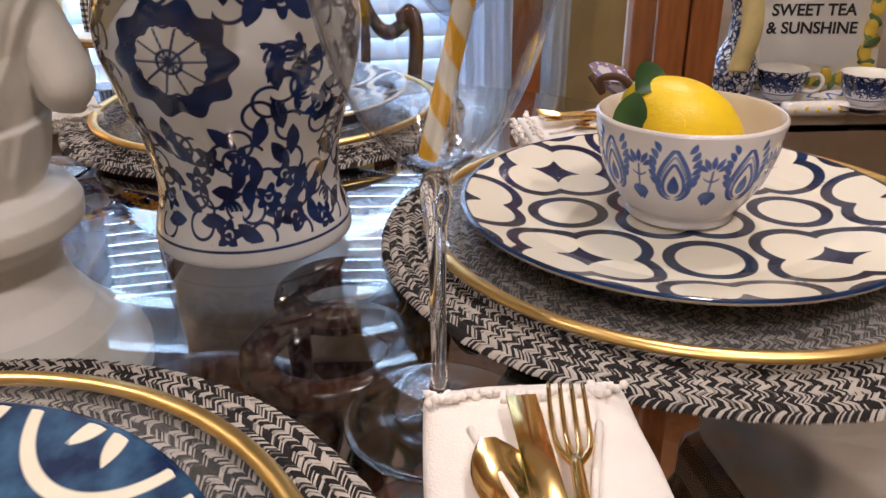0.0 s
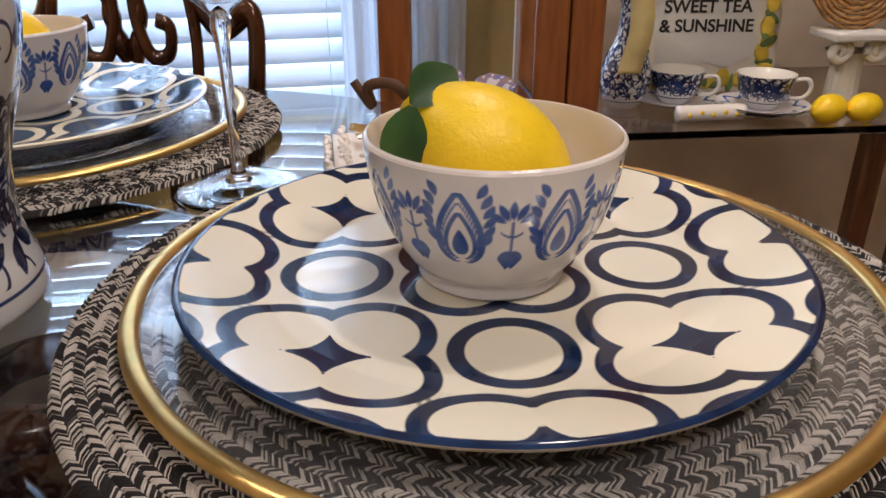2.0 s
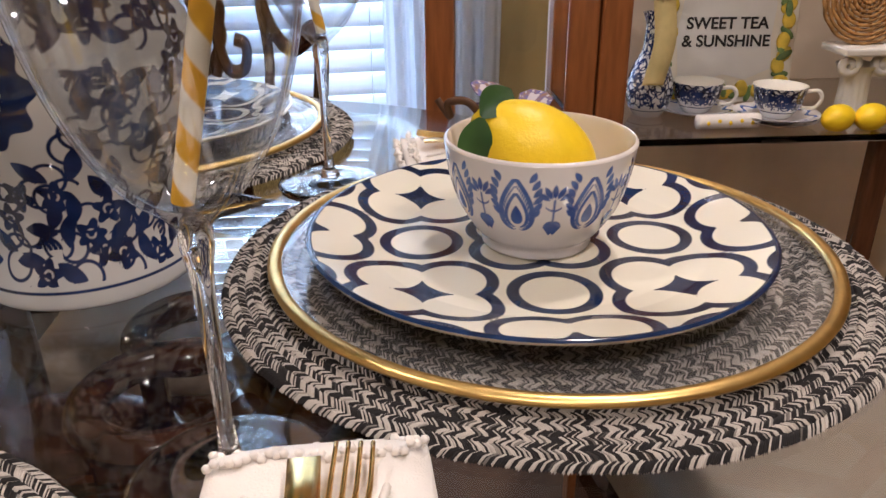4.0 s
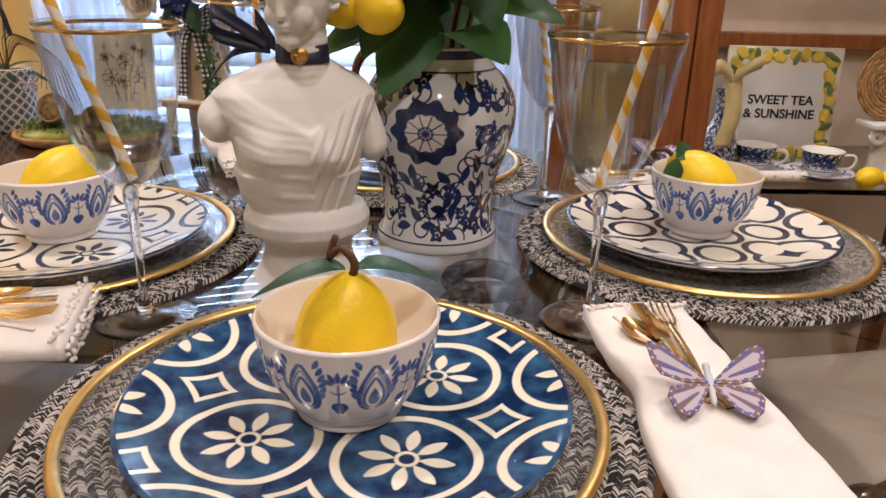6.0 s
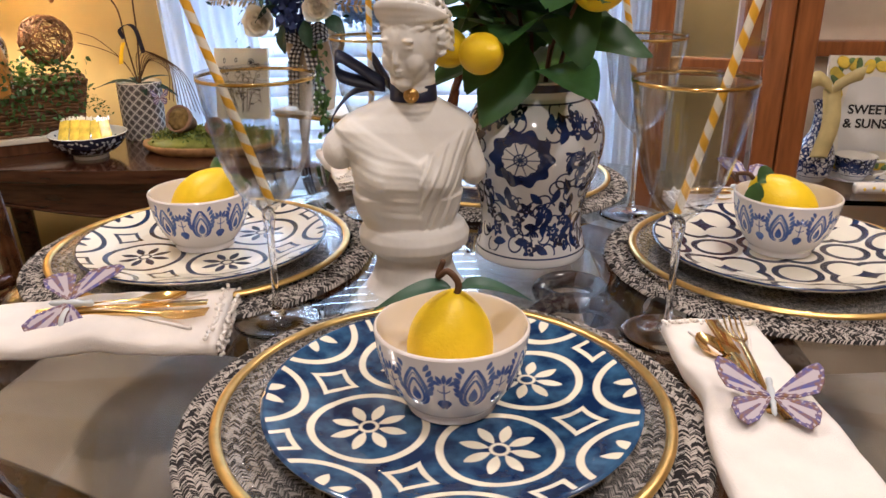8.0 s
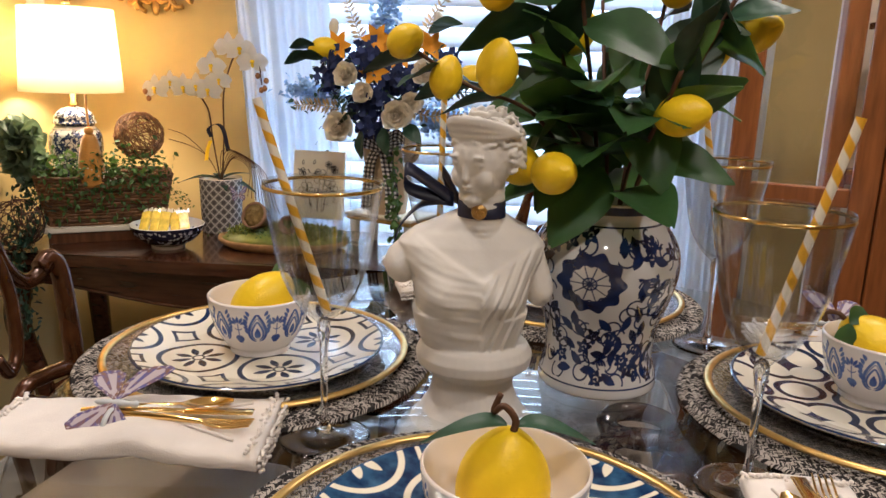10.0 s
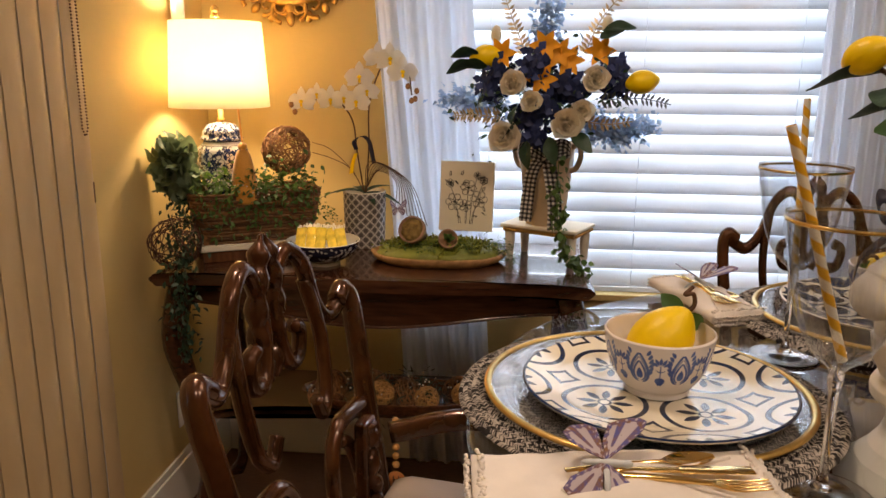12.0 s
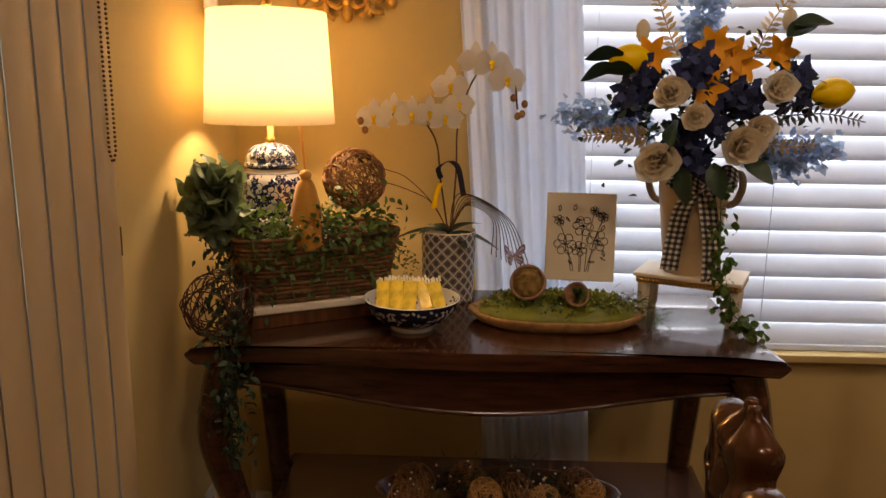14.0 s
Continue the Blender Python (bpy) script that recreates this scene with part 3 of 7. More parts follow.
def flower_pattern(turn, sign, a=0.0845):

    def f(U, R_, Z):
        x, y = rot2(R_ * np.cos(U), R_ * np.sin(U), -turn)
        qx, qy = x % a - a / 2, y % a - a / 2
        r = np.hypot(qx, qy)
        th = np.arctan2(qy, qx)
        ring = 0.0026 - np.abs(r - 0.0395)
        k = pi / 4
        tt = (th + k / 2) % k - k / 2
        px, py = r * np.cos(tt) - 0.0175, r * np.sin(tt)
        petal = 0.0040 * (1 - np.abs(px / 0.0105) ** 2) - np.abs(py)
        petal = np.where(np.abs(px) < 0.0105, petal, -0.002)
        heart = 0.0012 - np.abs(r - 0.0058)
        sx, sy = (x + a / 2) % a - a / 2, (y + a / 2) % a - a / 2
        d = np.abs(sx) ** 0.85 + np.abs(sy) ** 0.85
        dia = 0.0022 - np.abs((d) ** (1 / 0.85) - 0.0165) * 0.7
        out = np.maximum.reduce([ring, petal, heart * 0.9, dia])
        return np.where(R_ > PL_R - 0.0028, -0.003 if sign > 0 else 0.003, out)
    return f


WHITEGLAZE = mat("white_glaze", (0.74, 0.70, 0.62), 0.15, var=0.03, coat=0.4)


def place(center, turn, pattern, material, plate_label):
    m = pose(center[0], center[1], TOP + 0.0005)
    mt = thing("placemat", m, "round black and white braided placemat on glass", "placemat", "placemats")
    o = link("braid", BRAID, None, mt)
    o["kind"] = "stuff"
    link("backing", BACKING, None, mt)
    ch = thing("charger_plate", m, "clear glass charger with gold leaf rim", "charger", "chargers")
    o = link("dish", CHARGER, None, ch)
    o.visible_shadow = False
    link("gold_rim", CHRIM, None, ch)
    pl = thing("dinner_plate", pose(SERVE[center][0], SERVE[center][1], TOP + 0.0005), plate_label, "plate", "dinner plates")
    pr, _ = resample([(0.0004, 0.0195), (0.085, 0.0195), (0.098, 0.0215), (0.116, 0.0265), (PL_R - 0.002, 0.0310), (PL_R, 0.0300)], 150)
    link("glazed_face", lathe("glazed_face", pr, 320, pattern), material, pl)
    link("underside", lathe("underside", [(PL_R, 0.0300), (PL_R - 0.001, 0.0280), (0.116, 0.0232), (0.098, 0.0175), (0.085, 0.0155), (0.07, 0.0150), (0.068, 0.0162), (0.0, 0.0162)], 96), WHITEGLAZE, pl)


place(FRONT, 0, flower_pattern(radians(-18), 1, 0.092), NAVYPLATE, "navy plate with cream daisy and diamond pattern")
place(RIGHT, 0, rings_pattern(radians(36.6)), WHITEPLATE, "cream plate with navy rings and quatrefoil pattern")
place(LEFT, 0, flower_pattern(radians(-11), -1, 0.094), WHITEPLATE, "cream plate with navy daisy and diamond pattern")
place(BACK, 0, rings_pattern(radians(48)), NAVYPLATE, "navy plate with cream rings and quatrefoil pattern")


# bowls with lemons
def bowl_pattern(U, R_, Z):
    n = 8
    h = (Z - 0.014) / 0.046
    per = 2 * pi / n
    u0 = ((U + per / 2) % per - per / 2) / per * 0.0385
    u1 = (U % per - per / 2) / per * 0.0385
    v = h * 0.046

    def drop(u, v, cy, s):
        y = (v - cy) / s
        w = np.sqrt(np.clip(0.32 * (y + 0.45) * (1.0 - y) ** 2, 0, None)) * s
        return np.where((y > -0.45) & (y < 1.0), w - np.abs(u), -0.003)
    onion = np.maximum(0.0013 - np.abs(drop(u0, v, 0.0195, 0.0225)), 0.0010 - np.abs(drop(u0, v, 0.0185, 0.0150)))
    onion = np.maximum(onion, 0.0005 - np.abs(drop(u0, v, 0.0190, 0.0188)))
    core = drop(u0, v, 0.0178, 0.0085)
    leaves = np.full_like(U, -0.004)
    for k in range(6):
        for sgn in (-1, 1):
            lx, ly, ang = sgn * (0.0102 - 0.0003 * k * k + 0.0012 * k), 0.0215 + 0.0042 * k, sgn * radians(48 + 3 * k)
            dx, dy = u0 - lx, v - ly
            p, q = dx * math.cos(ang) + dy * math.sin(ang), -dx * math.sin(ang) + dy * math.cos(ang)
            leaves = np.maximum(leaves, 0.0016 * (1 - (p / 0.0036) ** 2) - np.abs(q - sgn * 40 * p * p))
    heart = 0.0044 - np.hypot((np.abs(u1) - 0.0012) * 1.15, np.maximum(v - 0.0125, 0)) - np.maximum(0.0125 - v, 0) * 0.75
    tulip = np.maximum(heart, -0.004)
    palm = np.full_like(U, -0.004)
    for k in range(-2, 3):
        ang = radians(90 - 27 * k)
        dx, dy = u1, v - 0.028
        p, q = dx * math.cos(ang) + dy * math.sin(ang) - 0.0070, -dx * math.sin(ang) + dy * math.cos(ang)
        palm = np.maximum(palm, 0.0015 * (1 - (p / 0.0042) ** 2) - np.abs(q))
    palm = np.maximum(palm, np.where((v > 0.016) & (v < 0.030), 0.0006 - np.abs(u1), -0.004))
    palm = np.maximum(palm, np.where(np.abs(u1) < 0.0045, 0.0006 - np.abs(v - 0.0235 - 120 * u1 * u1), -0.004))
    out = np.maximum.reduce([onion, core, leaves, tulip, palm])
    return np.where((h > -0.05) & (h < 1.02), out, -0.004)


bp, _ = resample(curve_profile([(0.027, 0.0), (0.032, 0.001), (0.032, 0.006), (0.0375, 0.012), (0.0465, 0.027), (0.0520, 0.045), (0.0545, 0.0625)], 60), 90)
BOWL_OUT = lathe("bowl_body", bp, 420, bowl_pattern)
BOWL_OUT.materials.append(BOWLGLAZE)
BOWL_IN = lathe("inside", curve_profile([(0.0545, 0.0625), (0.0535, 0.0638), (0.0520, 0.0625), (0.0490, 0.045), (0.042, 0.025), (0.025, 0.010), (0.0, 0.008)], 60), 72)
BOWL_IN.materials.append(BOWLIN)


def lemon_mesh(name, r=0.0305, tip=0.006):
    t = np.linspace(0, pi, 30)
    prof = [(max(1e-4, r * math.sin(a) ** 0.9 * (1 + 0.05 * math.cos(a))), -r * 1.22 * math.cos(a) - tip * math.cos(a) ** 9) for a in t]
    return lathe(name, prof, 36)


LEMON_ME = lemon_mesh("fruit")
LEMON_ME.materials.append(LEMON)
LEAF_A = leaf_mesh("leaf", 0.036, 0.014, 0.3, 1.2, 12, 5)
LEAF_B = leaf_mesh("leaf", 0.034, 0.019, 0.3, 0.6, 9, 5)
LEAF_B.materials.append(LEAF)
LEAF_A.materials.append(LEAFD)


def bowl(center, lemon_pose, leaves, stem):
    center = SERVE[center]
    z = TOP + 0.0205
    b = thing("bowl", pose(center[0], center[1], z, 0, 0, -75), "white melamine bowl with blue painted motifs on plate", "bowl", "bowls")
    link("bowl_body", BOWL_OUT, None, b)
    link("inside", BOWL_IN, None, b, "plain creamy white")
    l = thing("lemon", pose(center[0], center[1], z) @ lemon_pose, "bright yellow artificial lemon with leaves in bowl", "lemon", "lemons")
    link("fruit", LEMON_ME, None, l)
    link("stem", tube("stem", smooth_path(stem, 24), np.linspace(0.0026, 0.0020, 25), 7), STEM, l)
    for m in leaves:
        link("leaf", LEAF_A if leaves is UPL else LEAF_B, None, l, m=m)


STEM_A = [(0, 0, 0.036), (0.002, 0.0, 0.050), (-0.006, 0.002, 0.058), (-0.012, 0.004, 0.052), (-0.009, 0.006, 0.064)]
UPL = [pose(0.003, 0.0, 0.046, 10, -34, 6), pose(-0.003, 0.0, 0.046, -10, -28, 190)]


def turned(lemon_pose, base, dirs):
    """Leaf poses in the lemon's own frame, for directions and facings given upright."""
    inv = lemon_pose.to_3x3().inverted()
    out = []
    for d, n in dirs:
        x = Vector(d).normalized()
        z = (Vector(n) - x * Vector(n).dot(x)).normalized()
        m = Matrix((x, z.cross(x), z)).transposed()
        out.append(Matrix.Translation(base) @ (inv @ m).to_4x4())
    return out


RL, LL, BL = pose(-0.002, 0.004, 0.049, 0, -52, -15), pose(0.002, 0.004, 0.049, 0, 42, 20), pose(-0.004, 0.0, 0.049, 20, -50, 10)
CAMW = (-0.3, -1.0, 0.35)
bowl(FRONT, pose(-0.001, 0.002, 0.046, 8, 4, 0), UPL, STEM_A)
bowl(RIGHT, RL, turned(RL, (0.003, -0.014, 0.040), [((-0.22, -0.25, -0.55), CAMW), ((0.60, 0.35, 0.50), CAMW)]), STEM_A)
bowl(LEFT, LL, turned(LL, (0, 0, 0.036), [((0.75, 0.1, -0.5), CAMW), ((-0.45, 0.3, 0.35), CAMW)]), STEM_A)
bowl(BACK, BL, turned(BL, (0, 0, 0.036), [((-0.5, 0.2, -0.4), CAMW), ((0.8, 0.1, 0.3), CAMW)]), STEM_A)


# goblets
def flute(U, Z):
    k = np.clip((Z - 0.120) / 0.02, 0, 1) * np.clip((0.222 - Z) / 0.02, 0, 1)
    return 1 + 0.022 * k * np.abs(np.cos(8 * U))


GOB_PROF = curve_profile([(0.0045, 0.102), (0.0095, 0.108), (0.021, 0.118), (0.0315, 0.135), (0.0395, 0.158), (0.0455, 0.190), (0.0510, 0.219),
                          (0.0503, 0.2195), (0.0447, 0.190), (0.0386, 0.158), (0.0304, 0.135), (0.0195, 0.1195), (0.009, 0.1115), (0.0002, 0.1105)], 130)
GOB = lathe("goblet_bowl", GOB_PROF, 144, flute=flute)
GOB.materials.append(GOBLETGLASS)
GOBSTEM = lathe("stem", curve_profile([(0.0002, 0.1095), (0.0046, 0.106), (0.0062, 0.098), (0.0042, 0.084), (0.0034, 0.050), (0.0036, 0.022), (0.0060, 0.010), (0.009, 0.0065), (0.0002, 0.0062)], 60), 16)
GOBSTEM.materials.append(GLASS)
GOBFOOT = lathe("foot", curve_profile([(0.0002, 0.0060), (0.010, 0.0056), (0.026, 0.0032), (0.0395, 0.0022), (0.0402, 0.0012), (0.0390, 0.0004), (0.0002, 0.0014)], 40), 64)
GOBFOOT.materials.append(GLASS)
GOBRIM = lathe("gold_rim", [(0.0500, 0.2204), (0.0514, 0.2204), (0.0518, 0.2178), (0.0508, 0.2176), (0.0500, 0.2204)], 96)
GOBRIM.materials.append(GOLDP)
sp = np.linspace(0, 0.19, 120)
SP = tube_points(np.c_[0 * sp, 0 * sp, sp], 0.0038, 20)
su = np.linspace(0, 2 * pi, 20, endpoint=False)
STRAW_ME = grid_mesh("paper_tube", SP, (False, True), np.sin(su[None] + sp[:, None] * 2 * pi / 0.021) * 0.002)
STRAW_ME.materials.append(STRAW)


def goblet(x, y, lean):
    g = thing("goblet", pose(x, y, TOP) @ Matrix.Diagonal((0.97, 0.97, 1.04, 1)), "clear fluted glass goblet with gold rim", "goblet", "goblets")
    for nm, me in (("goblet_bowl", GOB), ("stem", GOBSTEM), ("foot", GOBFOOT)):
        o = link(nm, me, None, g)
        o.visible_shadow = False
    link("gold_rim", GOBRIM, None, g, "thin polished gold band")
    d = Vector(lean)
    s = thing("paper_straw", aim((x - d.x * 0.02 / d.z * 0.5, y - d.y * 0.02 / d.z * 0.5, TOP + 0.1165), d), "yellow and cream spiral striped paper straw in goblet", "straw", "straws")
    link("paper_tube", STRAW_ME, None, s)


goblet(-0.203, -0.124, (-0.32, 0.0, 1))
goblet(0.155, -0.165, (0.24, -0.05, 1))
goblet(-0.130, 0.193, (0.0, 0.1, 1))
goblet(0.208, 0.175, (-0.18, 0.05, 1))


# ---- centre of the table: bust, vase of lemons, linen ----
bust = bpy.data.meshes.new("bust")
bm = bmesh.new()


def blob(c, r, rot=(0, 0, 0), sub=3):
    ball(bm, c, r, sub, Euler([radians(a) for a in rot]).to_matrix().to_4x4())


def lathe_into(prof, seg=40, c=(0, 0, 0)):
    rings = []
    for r, z in prof:
        rings.append([bm.verts.new((c[0] + r * math.cos(a), c[1] + r * math.sin(a), c[2] + z)) for a in np.linspace(0, 2 * pi, seg, endpoint=False)])
    for a, b in zip(rings, rings[1:]):
        for i in range(seg):
            bm.faces.new((a[i], a[(i + 1) % seg], b[(i + 1) % seg], b[i]))
    bm.faces.new(rings[0][::-1])
    bm.faces.new(rings[-1])


lathe_into([(0.060, 0.0), (0.0655, 0.004), (0.066, 0.012), (0.062, 0.018), (0.055, 0.024), (0.046, 0.032), (0.038, 0.042), (0.034, 0.052), (0.035, 0.060), (0.043, 0.065), (0.048, 0.068), (0.049, 0.075), (0.045, 0.081), (0.034, 0.084)])
# torso: a loft of soft cross-sections with drapery folds pressed into it
levels = [(0.079, 0.044, 0.032, -0.004), (0.092, 0.053, 0.038, -0.005), (0.106, 0.057, 0.042, -0.005), (0.122, 0.060, 0.045, -0.005), (0.140, 0.063, 0.043, -0.005), (0.156, 0.073, 0.039, -0.006), (0.170, 0.076, 0.034, -0.006), (0.181, 0.063, 0.029, -0.004), (0.190, 0.042, 0.025, -0.002), (0.198, 0.025, 0.022, 0.0)]
lz = np.array([l[0] for l in levels])
rings = []
SEG = 240
for z in np.linspace(0.079, 0.198, 110):
    a_, b_, c_ = (np.interp(z, lz, [l[k] for l in levels]) for k in (1, 2, 3))
    ring = []
    for th in np.linspace(0, 2 * pi, SEG, endpoint=False):
        cx_, sy_ = math.cos(th), math.sin(th)
        x = 0.84 * a_ * np.sign(cx_) * abs(cx_) ** 0.85
        y = b_ * np.sign(sy_) * abs(sy_) ** 0.85
        bulge = 0.0
        if sy_ < 0.2:
            for bx in (-0.028, 0.024):
                bulge += 0.010 * math.exp(-((x - bx) / 0.019) ** 2 - ((z - 0.128) / 0.020) ** 2)
            # cloth from both shoulders, meeting in a V on the breast
            vee = 0.146 + 0.62 * abs(x - 0.008)
            cover = max(0.0, min(1.0, (vee - z) / 0.004))
            side = x - 0.008
            if side > 0:
                u = side * math.cos(0.30) + (z - 0.146) * -0.42
                fold = math.sin(u * 760) * 0.7 + math.sin(u * 1330 + 1.0) * 0.45
                deep = 0.0013
            else:
                u = math.hypot(side * 0.55 - 0.016, (z - 0.205) * 0.9)
                fold = math.sin(u * 560 + 0.8) * 0.6 + math.sin(u * 1130 + side * 90) * 0.4
                deep = 0.0005
            bulge += cover * (0.0028 + deep * fold)
        ring.append(bm.verts.new((c_ + x, y - bulge * min(1.0, max(0.0, (0.35 - sy_) * 2.2)), z)))
    rings.append(ring)
for u, v in zip(rings, rings[1:]):
    for k in range(SEG):
        bm.faces.new((u[k], u[(k + 1) % SEG], v[(k + 1) % SEG], v[k]))
bm.faces.new(rings[0][::-1])
bm.faces.new(rings[-1])
# arm stumps, neck and head
for t in np.linspace(0, 1, 8):
    blob((-0.048 - 0.018 * t, 0.0, 0.163 - 0.016 * t), (0.018 - 0.002 * t, 0.023, 0.021 - 0.001 * t))
    blob((0.046 + 0.010 * t, 0.004, 0.156 - 0.032 * t), (0.013, 0.020, 0.018))
for t in np.linspace(0, 1, 9):
    blob((0.002 - 0.002 * t, -0.010 - 0.004 * t, 0.182 + 0.052 * t), (0.0200, 0.0205, 0.012))
H = Vector((0.001, -0.018, 0.248))
body = set(bm.verts)
FD = Vector((-0.55, -0.83, -0.10)).normalized()
FS = Vector((0.83, -0.55, 0)).normalized()
FU = FS.cross(FD) * -1 if FS.cross(FD).z < 0 else FS.cross(FD)
YAW = 33


def on_face(f, r, u):
    """A point of the head: forward, to its side, and up from its centre."""
    return H + FD * f + FS * r + FU * u


blob(on_face(0, 0, 0.004), (0.0245, 0.0300, 0.0320), (0, 0, -YAW))
blob(on_face(0.009, 0, -0.012), (0.0190, 0.0190, 0.0235), (0, 0, -YAW))
blob(on_face(0.020, 0, -0.0305), (0.0085, 0.0080, 0.0068), (0, 0, -YAW))
for r in (-1, 1):
    blob(on_face(0.0185, 0.0105 * r, -0.011), (0.0090, 0.0085, 0.0110), (0, 0, -YAW))
    blob(on_face(0.0258, 0.0095 * r, 0.0085), (0.0078, 0.0032, 0.0024), (0, 0, -YAW - 14 * r), 2)
    blob(on_face(0.0252, 0.0095 * r, 0.0025), (0.0052, 0.0034, 0.0030), (0, 0, -YAW), 2)
    blob(on_face(-0.004, 0.0245 * r, -0.004), (0.0030, 0.0050, 0.0075), (0, 0, -YAW), 2)
for t in np.linspace(0, 1, 9):
    blob(on_face(0.0256 + 0.0038 * t, 0, 0.0095 - 0.0195 * t), (0.0024 + 0.0010 * t, 0.0032, 0.0036), (0, 0, -YAW), 2)
for u, w, f in ((-0.0178, 0.0052, 0.0268), (-0.0215, 0.0046, 0.0262)):
    blob(on_face(f, 0, u), (w, 0.0030, 0.0016), (0, 0, -YAW), 2)
# waved hair, a knot at the back and a crescent diadem
HC = on_face(-0.008, 0, 0.010)
blob(HC, (0.0285, 0.0325, 0.0300), (0, 0, -YAW))
blob(on_face(-0.034, 0, 0.004), (0.015, 0.015, 0.016), (0, 0, -YAW))
for row in range(11):
    lift = -0.015 + 0.0047 * row
    for k in np.linspace(-1, 1, 27):
        ang = k * radians(165)
        rad = 0.0300 * math.sqrt(max(0.05, 1 - (max(0.0, lift) / 0.036) ** 2))
        front = math.cos(ang) * rad
        if front > 0.012 and lift < 0.006:
            continue
        wave = 0.0026 * math.sin(9 * ang + 1.3 * row)
        pt = HC + FD * (front * 1.10) + FS * (math.sin(ang) * rad * 0.98) + FU * (lift + wave)
        blob(pt, (0.0058, 0.0024, 0.0024), (0, 20 * math.sin(9 * ang + 1.3 * row), -YAW + math.degrees(ang)), 1)
for k in np.linspace(-1, 1, 41):
    ang = k * radians(88)
    hgt = 0.017 * (1 - k * k)
    for q in (0.15, 0.5, 0.85):
        blob(HC + FD * (0.0315 * math.cos(ang) + 0.003 * q) + FS * 0.0320 * math.sin(ang) + FU * (0.0150 + hgt * q), (0.0028, 0.0020, 0.0020 + hgt * 0.22), (0, 0, -YAW + math.degrees(ang)), 1)
for v in bm.verts:
    if v not in body:
        v.co = H + (v.co - H) * 1.16
for v in bm.verts:
    if v.co.z < 0.084:
        v.co.z *= 1.25
    else:
        v.co.z = 0.105 + (v.co.z - 0.084) * 0.86
        v.co.x *= 0.93
b = part("bust", bm, PLASTER)
b.matrix_world = pose(-0.074, -0.040, TOP, 0, 0, 4)
rm = b.modifiers.new("fuse", "REMESH")
rm.mode, rm.voxel_size, rm.use_smooth_shade = "VOXEL", 0.0011, True
sm = b.modifiers.new("soften", "SMOOTH")
sm.factor, sm.iterations = 0.5, 4
tagged(b, "white plaster classical bust statue on a round socle", "statue")
ch = thing("ribbon_choker", pose(-0.074, -0.040, TOP + 0.005, 0, 0, 4), "black satin ribbon with a bow and gold medallion", "ribbon")
link("band", lathe("band", [(0.0222, 0.190), (0.0218, 0.205), (0.0206, 0.205), (0.0210, 0.190), (0.0222, 0.190)], 40), RIBBON, ch, m=pose(0.001, -0.012, 0.0))
bm = bmesh.new()
bmesh.ops.create_cone(bm, cap_ends=True, segments=24, radius1=0.0075, radius2=0.006, depth=0.003, matrix=pose(-0.002, -0.0345, 0.197, 90))
for k in range(6):
    ball(bm, (-0.002 + 0.0035 * math.cos(k), -0.0365, 0.197 + 0.0035 * math.sin(k)), 0.0014, 1)
part("medallion", bm, OLDGOLD, ch)


def strip(name, path, width, up, material, parent):
    p = smooth_path(path, 30)
    u = np.array(up, float) * width / 2
    o = link(name, grid_mesh(name, [[q - u, q, q + u] for q in p]), material, parent)
    so = o.modifiers.new("cloth", "SOLIDIFY")
    so.thickness = 0.0008


strip("bow_loop", [(-0.025, 0.010, 0.200), (-0.052, 0.014, 0.218), (-0.070, 0.016, 0.227), (-0.068, 0.014, 0.210), (-0.040, 0.012, 0.202), (-0.025, 0.010, 0.200)], 0.014, (0, 0.6, 0.8), RIBBON, ch)
strip("bow_loop", [(-0.020, 0.012, 0.200), (-0.030, 0.032, 0.216), (-0.036, 0.042, 0.222), (-0.030, 0.034, 0.206), (-0.020, 0.012, 0.200)], 0.012, (0, 0.3, 0.9), RIBBON, ch)
strip("tail", [(-0.026, 0.010, 0.200), (-0.055, 0.014, 0.194), (-0.075, 0.022, 0.172), (-0.080, 0.022, 0.157)], 0.011, (0.3, 0.6, 0.6), RIBBON, ch)


